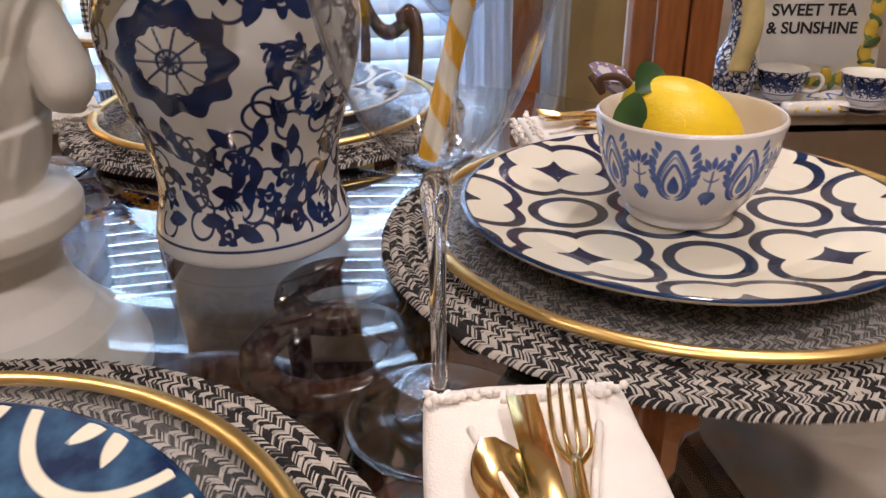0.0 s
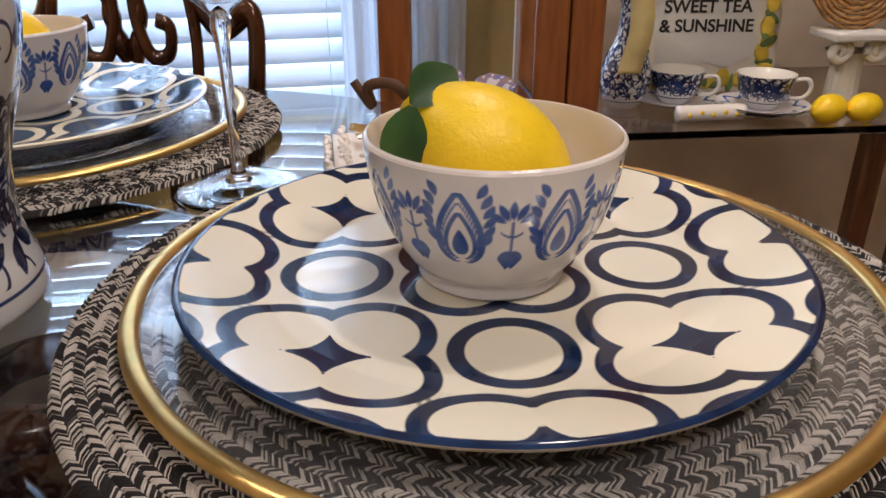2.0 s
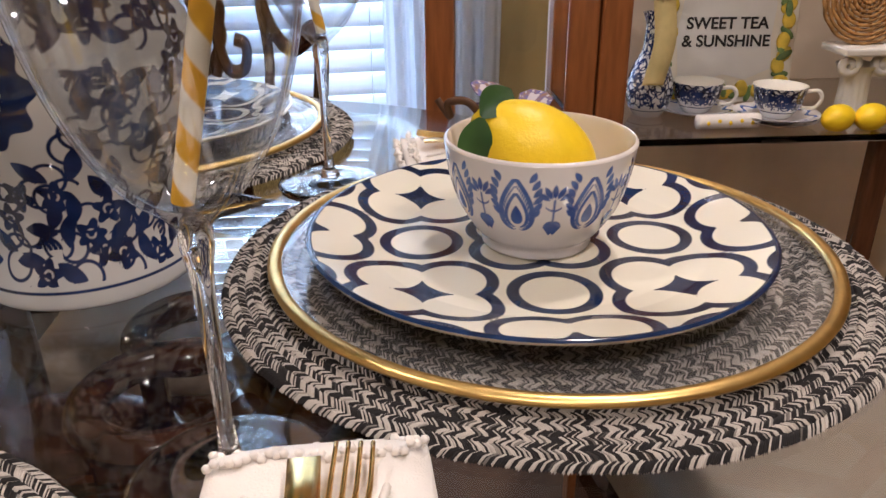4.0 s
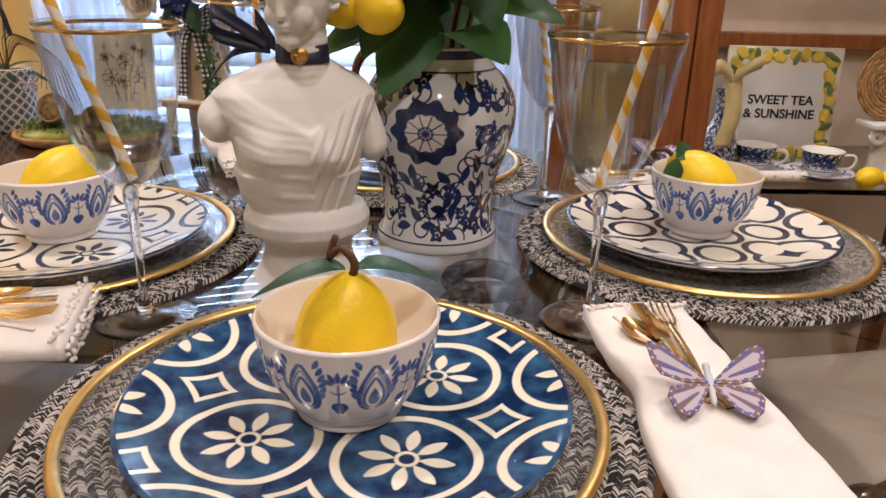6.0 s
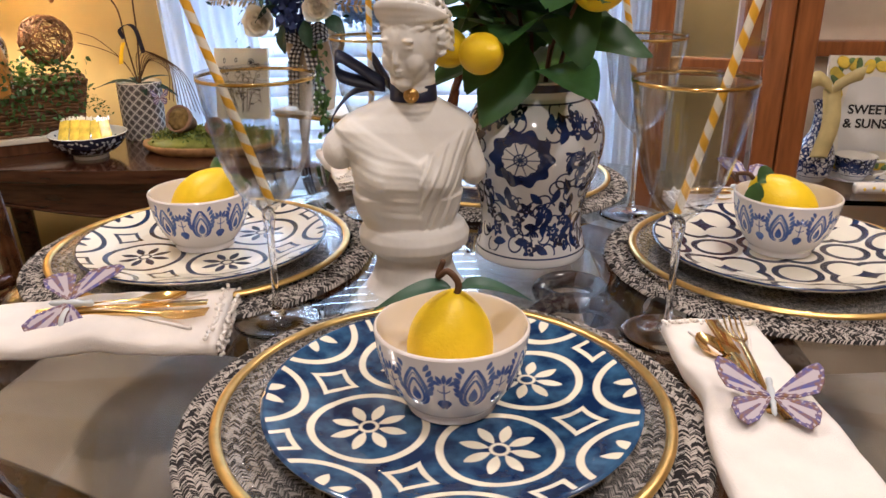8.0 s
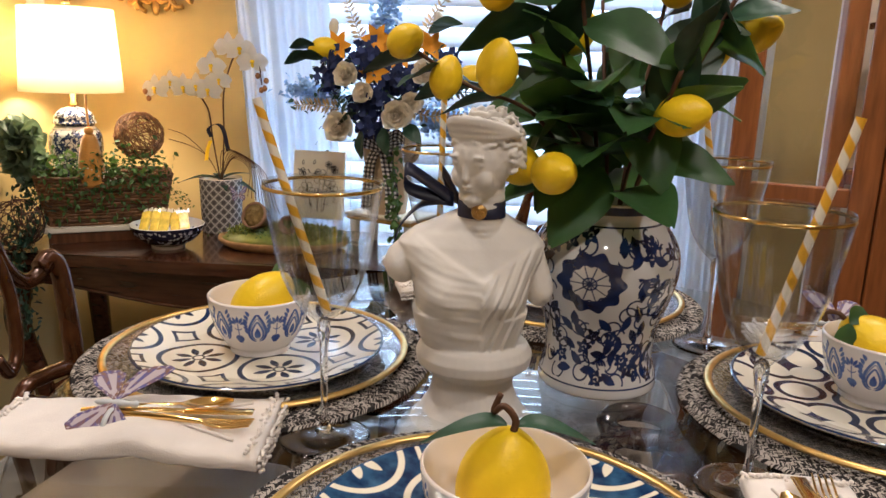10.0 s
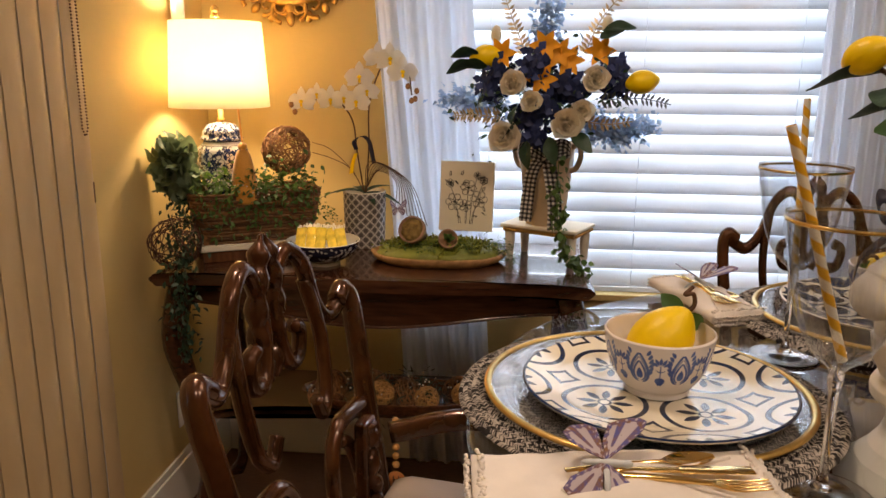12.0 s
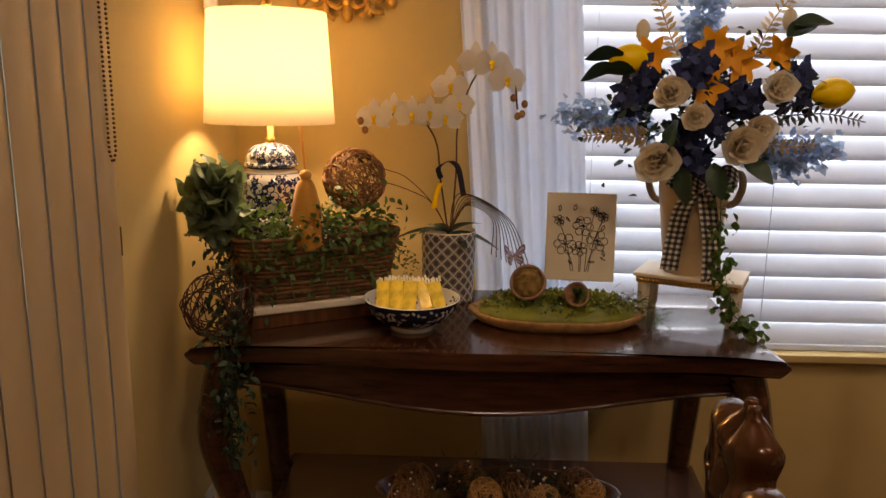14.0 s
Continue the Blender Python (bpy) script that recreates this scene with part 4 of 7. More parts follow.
# ginger-jar vase
def vase_pattern(seed, scale=1.0, height=0.20, big=((-1.75, 0.118, 0.027),)):
    def f(U, R_, Z):
        rnd = random.Random(seed)
        rr = 0.068 * scale
        out = np.full_like(U, -0.01)

        def near(u, z):
            return ((U - u + pi) % (2 * pi) - pi) * rr, Z - z
        for bu, bz, br in big:
            dx, dz = near(bu, bz)
            r, th = np.hypot(dx, dz), np.arctan2(dz, dx)
            rim = br * (1 + 0.08 * np.cos(10 * th))
            fl = rim - r
            gap = np.maximum.reduce([0.0009 - np.abs(r - br * 0.62 - 0.0012 * np.cos(10 * th)), np.where(r < br * 0.6, 0.0008 - np.abs(np.sin(5 * th)) * r * 0.25, -1), 0.0008 - np.abs(r - br * 0.2)])
            inner = np.where(r < br * 0.62, -gap, 1)
            out = np.where(r < br * 1.25, np.maximum(np.minimum(fl, np.where(r < br * 0.62, gap, 1)), -0.004), out)
        blocked = [(bu, bz, br * 1.2) for bu, bz, br in big]
        placed = []
        for i in range(900):
            u, z = rnd.uniform(0, 2 * pi), rnd.uniform(0.022, height - 0.028)
            if any(math.hypot(((u - bu + pi) % (2 * pi) - pi) * rr, z - bz) < br + 0.006 for bu, bz, br in blocked):
                continue
            if any(math.hypot(((u - pu + pi) % (2 * pi) - pi) * rr, z - pz) < 0.0106 * scale for pu, pz in placed):
                continue
            placed.append((u, z))
        for u, z in placed:
            dx, dz = near(u, z)
            ang = rnd.uniform(0, 2 * pi)
            p, q = dx * math.cos(ang) + dz * math.sin(ang), -dx * math.sin(ang) + dz * math.cos(ang)
            kind = rnd.random()
            if kind < 0.35:
                r, th = np.hypot(p, q), np.arctan2(q, p)
                s = 0.0076 * scale * (1 + 0.28 * np.cos(5 * th)) - r
                s = np.minimum(s, np.abs(r - 0.0025) - 0.0006)
            elif kind < 0.8:
                s = 0.0046 * scale * (1 - (p / (0.0100 * scale)) ** 2) - np.abs(q - 0.10 * np.abs(p))
            else:
                s = np.full_like(U, -0.01)
                for k in range(3):
                    s = np.maximum(s, 0.0012 - np.abs(np.hypot(p - 0.002 * k, q) - 0.004 - 0.0012 * k) + np.where(q > 0, 0, -0.01))
            out = np.maximum(out, s)
            # a thin curling stem
            r = np.hypot(p - 0.009, q - 0.003)
            out = np.maximum(out, np.where((q > -0.004) & (p > -0.004), 0.0010 - np.abs(r - 0.0085), -0.01))
        bands = np.maximum.reduce([0.0009 - np.abs(Z - 0.012), 0.0042 - np.abs(Z - (height - 0.006)), 0.0008 - np.abs(Z - (height - 0.021))])
        out = np.where((Z < 0.016) | (Z > height - 0.022), -0.01, out)
        return np.maximum(out, bands)
    return f


VX, VY = 0.058, 0.052
vase = thing("vase", pose(VX, VY, TOP), "tall white porcelain vase with cobalt blue floral painting", "vase")
vp, _ = resample(curve_profile([(0.060, 0.0), (0.063, 0.003), (0.062, 0.014), (0.057, 0.036), (0.060, 0.066), (0.070, 0.098), (0.0765, 0.125), (0.0755, 0.148), (0.066, 0.168), (0.054, 0.180), (0.0505, 0.186), (0.0510, 0.200)], 150), 230)
link("vase_body", lathe("vase_body", vp, 420, vase_pattern(5, 1.0, 0.20, ((-1.876, 0.126, 0.030), (0.4, 0.12, 0.030), (2.4, 0.125, 0.030)))), VASEGLAZE, vase)
link("neck", lathe("neck", [(0.0510, 0.200), (0.0495, 0.2012), (0.047, 0.199), (0.046, 0.17), (0.0, 0.165)], 64), WHITEGLAZE, vase)
link("foot_ring", lathe("foot_ring", [(0.0, 0.002), (0.057, 0.002), (0.058, 0.0), (0.060, 0.0)], 64), WHITEGLAZE, vase)

BIGLEAF = leaf_mesh("leaf", 0.092, 0.060, 0.28, 0.35, 10, 7, 0.03)
BIGLEAF.materials.append(LEAF)
BIGLEAF2 = leaf_mesh("leaf", 0.085, 0.048, 0.22, 0.20, 9, 7, 0.03)
BIGLEAF2.materials.append(LEAFD)
arr = thing("lemon_branch_arrangement", pose(VX, VY, TOP + 0.17), "artificial lemon branches with glossy green leaves in vase", "floral arrangement")
rnd = random.Random(21)
tips = []
for i in range(9):
    a = 2 * pi * i / 9 + rnd.uniform(-0.3, 0.3)
    s = rnd.uniform(0.08, 0.13)
    h = rnd.uniform(0.15, 0.36)
    path = smooth_path([(0.01 * math.cos(a), 0.01 * math.sin(a), -0.05), (0.03 * math.cos(a), 0.03 * math.sin(a), 0.06), (0.6 * s * math.cos(a), 0.6 * s * math.sin(a), 0.6 * h), (s * math.cos(a), s * math.sin(a), h)], 30)
    link("branch", tube("branch", path, 0.0022, 6), STEM, arr)
    for k in np.linspace(0.38, 1.0, 8):
        p = path[int(k * (len(path) - 1))]
        yaw = math.degrees(a) + rnd.uniform(-100, 100)
        link("leaf", BIGLEAF if rnd.random() < 0.6 else BIGLEAF2, None, arr, m=pose(p[0], p[1], p[2], rnd.uniform(-60, 60), rnd.uniform(-80, 15), yaw) @ Matrix.Scale(rnd.uniform(0.75, 1.1), 4))
lb = smooth_path([(-0.02, -0.01, 0.02), (-0.08, -0.02, 0.11), (-0.15, -0.03, 0.14), (-0.20, -0.035, 0.17)], 24)
link("branch", tube("branch", lb, 0.0022, 6), STEM, arr)
for k, yaw in ((12, 190), (16, 150), (20, 230), (23, 170), (18, 60)):
    link("leaf", BIGLEAF2, None, arr, m=pose(*lb[k], 20, 5, yaw) @ Matrix.Scale(0.75, 4))
for i in range(30):
    a = rnd.uniform(0, 2 * pi)
    link("leaf", BIGLEAF, None, arr, m=pose(0.035 * math.cos(a), 0.035 * math.sin(a), rnd.uniform(0.04, 0.16), rnd.uniform(-40, 40), rnd.uniform(-50, 40), math.degrees(a)))
BIGLEMON = lemon_mesh("lemon", 0.0195, 0.003)
BIGLEMON.materials.append(LEMON)
for x, y, z, rx, ry, rz in ((-0.212, -0.04, 0.180, 60, 25, 40), (-0.171, -0.046, 0.147, 10, 15, 0), (-0.122, -0.08, 0.158, 15, 8, 0), (0.047, -0.08, 0.121, 50, 70, 20), (0.123, -0.01, 0.198, 30, 65, 10), (0.091, 0.02, 0.181, 20, 40, 0),
                            (-0.098, -0.06, 0.068, 40, -60, 0), (-0.066, -0.10, 0.066, 60, 70, 0), (-0.125, -0.06, 0.232, 30, 10, 0), (-0.041, 0.06, 0.196, 10, 30, 0), (0.057, 0.04, 0.245, 50, 0, 0), (0.07, 0.07, 0.10, 10, 50, 0), (0.0, 0.08, 0.30, 70, 30, 0)):
    link("lemon", BIGLEMON, None, arr, m=pose(x, y, z, rx, ry, rz) @ Matrix.Scale(0.82 if x < -0.15 else 1.0, 4))


# napkins with gold cutlery and butterfly rings
def wing_mesh(name, upper):
    n = 26
    if upper:
        out = [(0, 0), (0.006, 0.006), (0.020, 0.020), (0.034, 0.032), (0.044, 0.036), (0.048, 0.030), (0.046, 0.016), (0.040, 0.004), (0.020, -0.002)]
    else:
        out = [(0, 0), (0.020, -0.003), (0.034, -0.006), (0.038, -0.016), (0.034, -0.028), (0.026, -0.034), (0.016, -0.028), (0.006, -0.012)]
    o = np.array(out)
    q = np.vstack([o, o[:1]])
    b_, _ = resample(q, 60)
    c = b_.mean(0)
    rad = np.linspace(0.02, 1, 16)
    P = c + (b_[None, :-1] - c) * rad[:, None, None]
    X, Y = P[..., 0], P[..., 1]
    pat = np.full(X.shape, -0.003)
    edge = 1 - rad[:, None] * np.ones_like(X)
    ang = np.arctan2(Y, X)
    r = np.hypot(X, Y)
    pat = np.maximum(pat, np.where((r > 0.015) & (edge > 0.16), 0.0022 - np.abs(np.sin(ang * 9)) * 0.0040, -0.003))
    k = np.arange(X.shape[1])[None] * np.ones_like(X)
    pat = np.maximum(pat, np.where(edge < 0.20, 0.0009, -0.003))
    pat = np.where((np.abs(edge - 0.10) < 0.05) & (np.sin(k * 2 * pi / 4.0) > 0.5), -0.001, pat)
    spots = (np.abs(edge - 0.25) < 0.06) & (np.sin(k * 2 * pi / 5.0) > 0.35)
    pat = np.where(spots, 0.001, pat)
    Z = 0.10 * r + 0.0008
    return grid_mesh(name, np.stack([X, Y, Z], -1), (False, True), pat)


WINGM = glaze("butterfly_wing", (0.44, 0.38, 0.42), (0.07, 0.07, 0.26), (0.20, 0.09, 0.04), rough=0.5, coat=0.0, wash=150)
WING_U, WING_L = wing_mesh("upper_wing", True), wing_mesh("lower_wing", False)
WING_U.materials.append(WINGM)
WING_L.materials.append(WINGM)
RINGM = mat("pale_blue_grey_metal", (0.55, 0.58, 0.60), 0.4, var=0.1)


def butterfly(m, open_deg=18, droop=None):
    droop = open_deg if droop is None else droop
    o = thing("butterfly_napkin_ring", m, "pale butterfly napkin ring with violet spotted wings", "napkin ring", "napkin rings")
    link("body", lathe("body", [(0.0001, -0.020), (0.0022, -0.017), (0.0027, -0.012), (0.0025, -0.010), (0.0032, -0.006), (0.0029, -0.003), (0.0038, 0.003), (0.0034, 0.008), (0.0024, 0.0125), (0.0034, 0.016), (0.0030, 0.0195), (0.0001, 0.0215)], 14), RINGM, o, m=pose(0, 0, 0.002, -90))
    for nm, me in (("upper_wing", WING_U), ("lower_wing", WING_L)):
        for mir in (1, -1):
            w_ = link(nm, me, None, o, m=pose(0, 0, 0.003, 0, -mir * (open_deg if mir < 0 else droop), 0) @ Matrix.Diagonal((mir, 1, 1, 1)))
            so = w_.modifiers.new("wing", "SOLIDIFY")
            so.thickness = 0.0006
    bm = bmesh.new()
    link("ring", lathe("ring", [(0.019 + 0.0012 * math.cos(a), 0.0025 * math.sin(a)) for a in np.linspace(0, 2 * pi, 9)], 32), RINGM, o, m=pose(0, 0, -0.010, 90) @ Matrix.Diagonal((1.2, 0.55, 1, 1)))
    return o


def spoon_part(parent, m, name="spoon"):
    P = []
    for t in np.linspace(0, 1, 26):
        if t < 0.34:
            k = t / 0.34
            w_ = 0.015 * math.sin(pi * (0.06 + 0.88 * k)) ** 0.75
            dip = 0.006 * math.sin(pi * k)
        else:
            w_ = 0.0026 + 0.0022 * ((t - 0.34) / 0.66) ** 2
            dip = -0.002 * math.sin(pi * (t - 0.34) / 0.66)
        x = 0.165 * t
        P.append([(x, w_ * math.cos(a), -dip * max(0, math.cos(a) * 0 + 1) * (1 - abs(math.cos(a)) ** 3) + 0.0009 * math.sin(a)) for a in np.linspace(0, 2 * pi, 14, endpoint=False)])
    return link(name, grid_mesh(name, P, (False, True)), GOLDP, parent, m=m)


def fork_part(parent, m):
    parts = [(tube("t", smooth_path([(0.048, 0, 0), (0.10, 0, 0.002), (0.17, 0, 0.0)], 20), np.linspace(0.0028, 0.0042, 21), 8), None)]
    for k in (-1.5, -0.5, 0.5, 1.5):
        parts.append((tube("t", smooth_path([(0.0, 0.0052 * k, 0.003), (0.025, 0.0053 * k, -0.001), (0.042, 0.0042 * k, 0.0), (0.052, 0.0005 * k, 0)], 16), np.linspace(0.0010, 0.0019, 16), 6), None))
    return link("fork", merge("fork", parts), GOLDP, parent, m=m)


def napkin(m, length, w0, w1, label, cutlery=True, wing=20, seed=0, pitch=0, size=1.0, droop=None):
    """A folded linen napkin lying along +x, with pearl edging at its ends."""
    rnd = random.Random(seed)
    n = thing("napkin", m, label, "napkin", "napkins")
    xs = np.linspace(0, 1, 40)
    prof = np.linspace(0, 2 * pi, 30, endpoint=False)
    P = []
    for x in xs:
        w_ = (w0 * (1 - x) + w1 * x) / 2 * (1 + 0.02 * math.sin(9 * x + seed)) * (1 - 0.14 * math.exp(-((x - 0.45) / 0.1) ** 2))
        h = 0.0095 + 0.004 * math.exp(-((x - 0.45) / 0.15) ** 2)
        P.append([(x * length, w_ * np.sign(math.cos(a)) * abs(math.cos(a)) ** 0.45, h + h * 0.98 * np.sign(math.sin(a)) * abs(math.sin(a)) ** 0.6 + 0.0006 * math.sin(40 * x + 5 * a)) for a in prof])
    P = np.array(P)
    P = np.concatenate([np.repeat(P[:1].mean(1, keepdims=True), 30, 1), P, np.repeat(P[-1:].mean(1, keepdims=True), 30, 1)])
    link("folded_cloth", grid_mesh("folded_cloth", P, (False, True)), LINEN, n)
    bm = bmesh.new()
    for xe, ww in ((0.0, w0), (length, w1)):
        for layer in range(4):
            for k in np.linspace(-1, 1, 30):
                ball(bm, (xe + (-1 if xe == 0 else 1) * (0.002 + rnd.uniform(0, 0.003)) * (1 if layer != 3 else -2), ww / 2 * k * 0.97, 0.003 + layer * 0.0056 + rnd.uniform(-0.001, 0.001)), 0.0021, 1)
    part("pearl_edging", bm, LINEN, n)["kind"] = "stuff"
    for k in (-1, 1):
        xs_ = smooth_path([(0.10 * length, k * w0 * 0.30, 0.0196), (0.30 * length, k * w0 * 0.12, 0.0225), (0.45 * length, k * 0.004, 0.026)], 14)
        link("fold", tube("fold", xs_, 0.0016, 6), LINEN, n)
    if cutlery:
        c = thing("cutlery_set", m, "polished gold spoon, knife and fork tucked in napkin", "cutlery")
        spoon_part(c, pose(0.040, -w0 * 0.24, 0.0255, 0, 0, 12) @ Matrix.Scale(0.78, 4))
        fork_part(c, pose(0.012, w0 * 0.17, 0.0255, 0, 0, -6) @ Matrix.Scale(0.85, 4))
        bm = bmesh.new()
        box(bm, 0.0, 0.07, -0.007, 0.007, 0, 0.0014, 0.0006)
        box(bm, 0.07, 0.15, -0.0035, 0.0035, -0.0008, 0.0026, 0.001)
        part("knife", bm, GOLDP, c, m=pose(0.016, -0.004, 0.0255, 0, 0, 1) @ Matrix.Scale(0.85, 4))
    butterfly(m @ pose(0.56 * length, 0, 0.031, 0, 0, 84) @ pose(0, 0, 0, pitch) @ Matrix.Scale(size, 4), wing, droop)


def along(p, q, z=TOP + 0.0008):
    return pose(p[0], p[1], z, 0, 0, math.degrees(math.atan2(q[1] - p[1], q[0] - p[0])))


napkin(along((0.189, -0.174), (0.171, -0.442)), 0.266, 0.082, 0.100, "folded white linen napkin with pearl edging beside plate", wing=0, seed=1, pitch=26, size=0.78)
napkin(along((-0.246, -0.142), (-0.490, -0.162)), 0.240, 0.118, 0.090, "folded cream linen napkin with pearl trim on glass", wing=14, seed=2, droop=-38)
napkin(along((-0.150, 0.305), (-0.205, 0.470)), 0.19, 0.085, 0.075, "folded white linen napkin near the window", wing=25, seed=3)
napkin(along((0.270, 0.190), (0.440, 0.180)), 0.165, 0.085, 0.075, "folded white linen napkin behind the plate", wing=30, seed=4)
# ---- console ----
CX0, CX1, CY0, CY1 = -1.405, -0.258, 1.125, 1.62
con = thing("console_table", pose(0, 0, 0), "dark mahogany console table with cabriole legs and shelf", "console table")


def slab(name, x0, x1, y0, y1, z0, z1, bow, ear=0.03, lip=0.012):
    """A shaped top: serpentine front edge, moulded rim."""
    n = 60
    t = np.linspace(0, 1, n)
    front = np.c_[x0 + (x1 - x0) * t, y0 + 0.045 - bow * np.sin(pi * t) - 0.045 * np.abs(2 * t - 1) ** 6]
    outline = np.vstack([front, [(x1, y0 + 0.06), (x1 - 0.012, (y0 + y1) / 2), (x1, y1), (x0, y1), (x0 + 0.012, (y0 + y1) / 2), (x0, y0 + 0.06)]])
    c = outline.mean(0)
    rows = []
    for s, z in ((0.0, z1), (0.97, z1), (0.985, z1 - 0.002), (0.988, z1 - 0.007), (1.0, z1 - 0.010), (1.004, z1 - 0.016), (0.995, z1 - 0.022), (0.980, z0 + 0.004), (0.972, z0), (0.0, z0)):
        q = c + (outline - c) * s
        rows.append(np.c_[q, np.full(len(q), z)])
    return grid_mesh(name, rows, (False, True), smooth=False)


link("top", slab("top", CX0, CX1, CY0, CY1, CON - 0.034, CON, 0.040), WOOD, con)
link("shelf", slab("shelf", CX0 + 0.09, CX1 - 0.02, CY0 + 0.12, CY1 - 0.04, 0.355, 0.380, -0.02), WOOD, con)
t = np.linspace(0, 1, 50)
ap = []
for z_ in (0, 1):
    ap.append([(CX0 + 0.06 + (CX1 - CX0 - 0.12) * k, CY0 + 0.07 - 0.030 * math.sin(pi * k), CON - 0.036 - z_ * (0.055 + 0.045 * math.sin(pi * k) ** 2)) for k in t])
ap.append([(x, y + 0.022, z) for x, y, z in ap[1]])
ap.append([(x, y + 0.022, z) for x, y, z in ap[0]])
link("apron", grid_mesh("apron", ap, (True, False), smooth=False), WOOD, con)
link("apron_bead", tube("apron_bead", [(x, y - 0.003, z) for x, y, z in ap[1]], 0.005, 8), WOOD, con)
for xs in (CX0 + 0.07, CX1 - 0.07):
    box_part("side_apron", xs - 0.012, xs + 0.012, CY0 + 0.09, CY1 - 0.06, CON - 0.11, CON - 0.036, WOOD, con)
for sx, x in ((-1, CX0 + 0.055), (1, CX1 - 0.055)):
    for sy, y in ((-1, CY0 + 0.065), (1, CY1 - 0.06)):
        k = 1.0 if sy < 0 else 0.4
        pts = [(x - sx * 0.005, y, CON - 0.04), (x + sx * 0.012 * k, y + sy * 0.014 * k, 0.70), (x + sx * 0.018 * k, y + sy * 0.02 * k, 0.60), (x - sx * 0.02 * k, y - sy * 0.012 * k, 0.40), (x - sx * 0.03 * k, y - sy * 0.02 * k, 0.22), (x + sx * 0.0, y, 0.07), (x + sx * 0.03, y + sy * 0.03 * k, 0.0)]
        link("leg", tube("leg", smooth_path(pts, 60), np.r_[np.linspace(0.036, 0.034, 20), np.linspace(0.034, 0.017, 30), np.linspace(0.017, 0.026, 11)], 10), WOOD, con)


def grape_ball(name, r, n, seed, material, m, label, thick=0.0016):
    rnd = random.Random(seed)
    o = thing(name, m, label, "decorative ball", "twig balls")
    parts = []
    for i in range(n):
        ax = Vector((rnd.gauss(0, 1), rnd.gauss(0, 1), rnd.gauss(0, 1))).normalized()
        e1 = ax.orthogonal().normalized()
        e2 = ax.cross(e1)
        off = rnd.uniform(-0.45, 0.45) * r
        rr = math.sqrt(r * r - off * off) * rnd.uniform(0.96, 1.02)
        ph = [rnd.uniform(0, 6) for _ in range(2)]
        span = rnd.uniform(3.5, 6.3)
        pts = [ax * off + (e1 * math.cos(a) + e2 * math.sin(a)) * rr * (1 + 0.035 * math.sin(3 * a + ph[0])) + ax * 0.08 * r * math.sin(2 * a + ph[1]) for a in np.linspace(0, span, 26)]
        parts.append((tube("t", pts, thick * rnd.uniform(0.6, 1.2), 5), None))
    link("vines", merge("vines", parts), material, o)
    return o


def sprig_foliage(name, points, leaf, n, spread, seed, material, parent, scale=(0.7, 1.2), droop=0.0):
    """Many small leaves joined along a list of points."""
    rnd = random.Random(seed)
    co = np.empty(len(leaf.vertices) * 3)
    leaf.vertices.foreach_get("co", co)
    co = co.reshape(-1, 3)
    faces = [list(p.vertices) for p in leaf.polygons]
    V, F = [], []
    pts = np.array(points, float)
    for i in range(n):
        k = rnd.uniform(0, len(pts) - 1.001)
        a = int(k)
        p = pts[a] + (pts[a + 1] - pts[a]) * (k - a) + np.array([rnd.gauss(0, s) for s in spread])
        m = np.array(Euler((rnd.uniform(-1.2, 1.2), rnd.uniform(-0.9, 0.9) + droop, rnd.uniform(0, 6.3))).to_matrix()) * rnd.uniform(*scale)
        o = len(V)
        V.extend(map(tuple, co @ m.T + p))
        F.extend([v + o for v in f] for f in faces)
    me = bpy.data.meshes.new(name)
    me.from_pydata(V, [], F)
    me.shade_smooth()
    o = link(name, me, material, parent)
    o["kind"] = "stuff"
    return o


SMALL = leaf_mesh("small_leaf", 0.018, 0.010, 0.3, 0.2, 4, 3)
TINY = leaf_mesh("tiny_leaf", 0.010, 0.006, 0.3, 0.2, 3, 3)
ROUND = leaf_mesh("round_leaf", 0.020, 0.019, 0.2, 0.25, 5, 5)
FRILL = leaf_mesh("frilled_leaf", 0.055, 0.060, 0.35, 0.3, 7, 9, 0.07)

# basket with lamp and greenery
LX, LY = -1.300, 1.413
bk = thing("wicker_basket", pose(-1.212, 1.398, CON, 0, 0, 28), "dark woven wicker basket planted with greenery", "basket")
rows = []
for k in range(15):
    z = 0.052 + 0.0095 * k
    s = 1 + 0.012 * k
    path = []
    for a in np.linspace(0, 2 * pi, 90):
        c, sn = math.cos(a), math.sin(a)
        x = 0.155 * s * np.sign(c) * abs(c) ** 0.35
        y = 0.085 * s * np.sign(sn) * abs(sn) ** 0.35
        w_ = 0.0025 * math.sin(22 * a + pi * k)
        path.append((x + w_ * c, y + w_ * sn, z))
    rows.append((tube("w", path, 0.0052, 6, cap=False), None))
link("weave", merge("weave", rows), WICKER, bk)
bm = bmesh.new()
box(bm, -0.15, 0.15, -0.08, 0.08, 0.047, 0.13)
part("liner", bm, WICKER, bk, smooth=False)
crate = thing("wooden_riser", pose(-1.212, 1.398, CON, 0, 0, 28), "cream painted wooden riser under the basket", "riser")
box_part("board", -0.165, 0.165, -0.10, 0.10, 0.030, 0.047, PAPER, crate, 0.004)
box_part("front_panel", -0.155, 0.155, -0.094, -0.084, 0.0, 0.030, WOODX, crate)
box_part("back_panel", -0.155, 0.155, 0.084, 0.094, 0.0, 0.030, WOODX, crate)
greens = thing("basket_greenery", pose(-1.212, 1.398, CON, 0, 0, 28), "small-leaved trailing greenery with tiny white berries", "plant")
sprig_foliage("leaves", [(-0.16, -0.06, 0.20), (0.16, -0.07, 0.21)], SMALL, 560, (0.02, 0.03, 0.026), 4, IVY, greens)
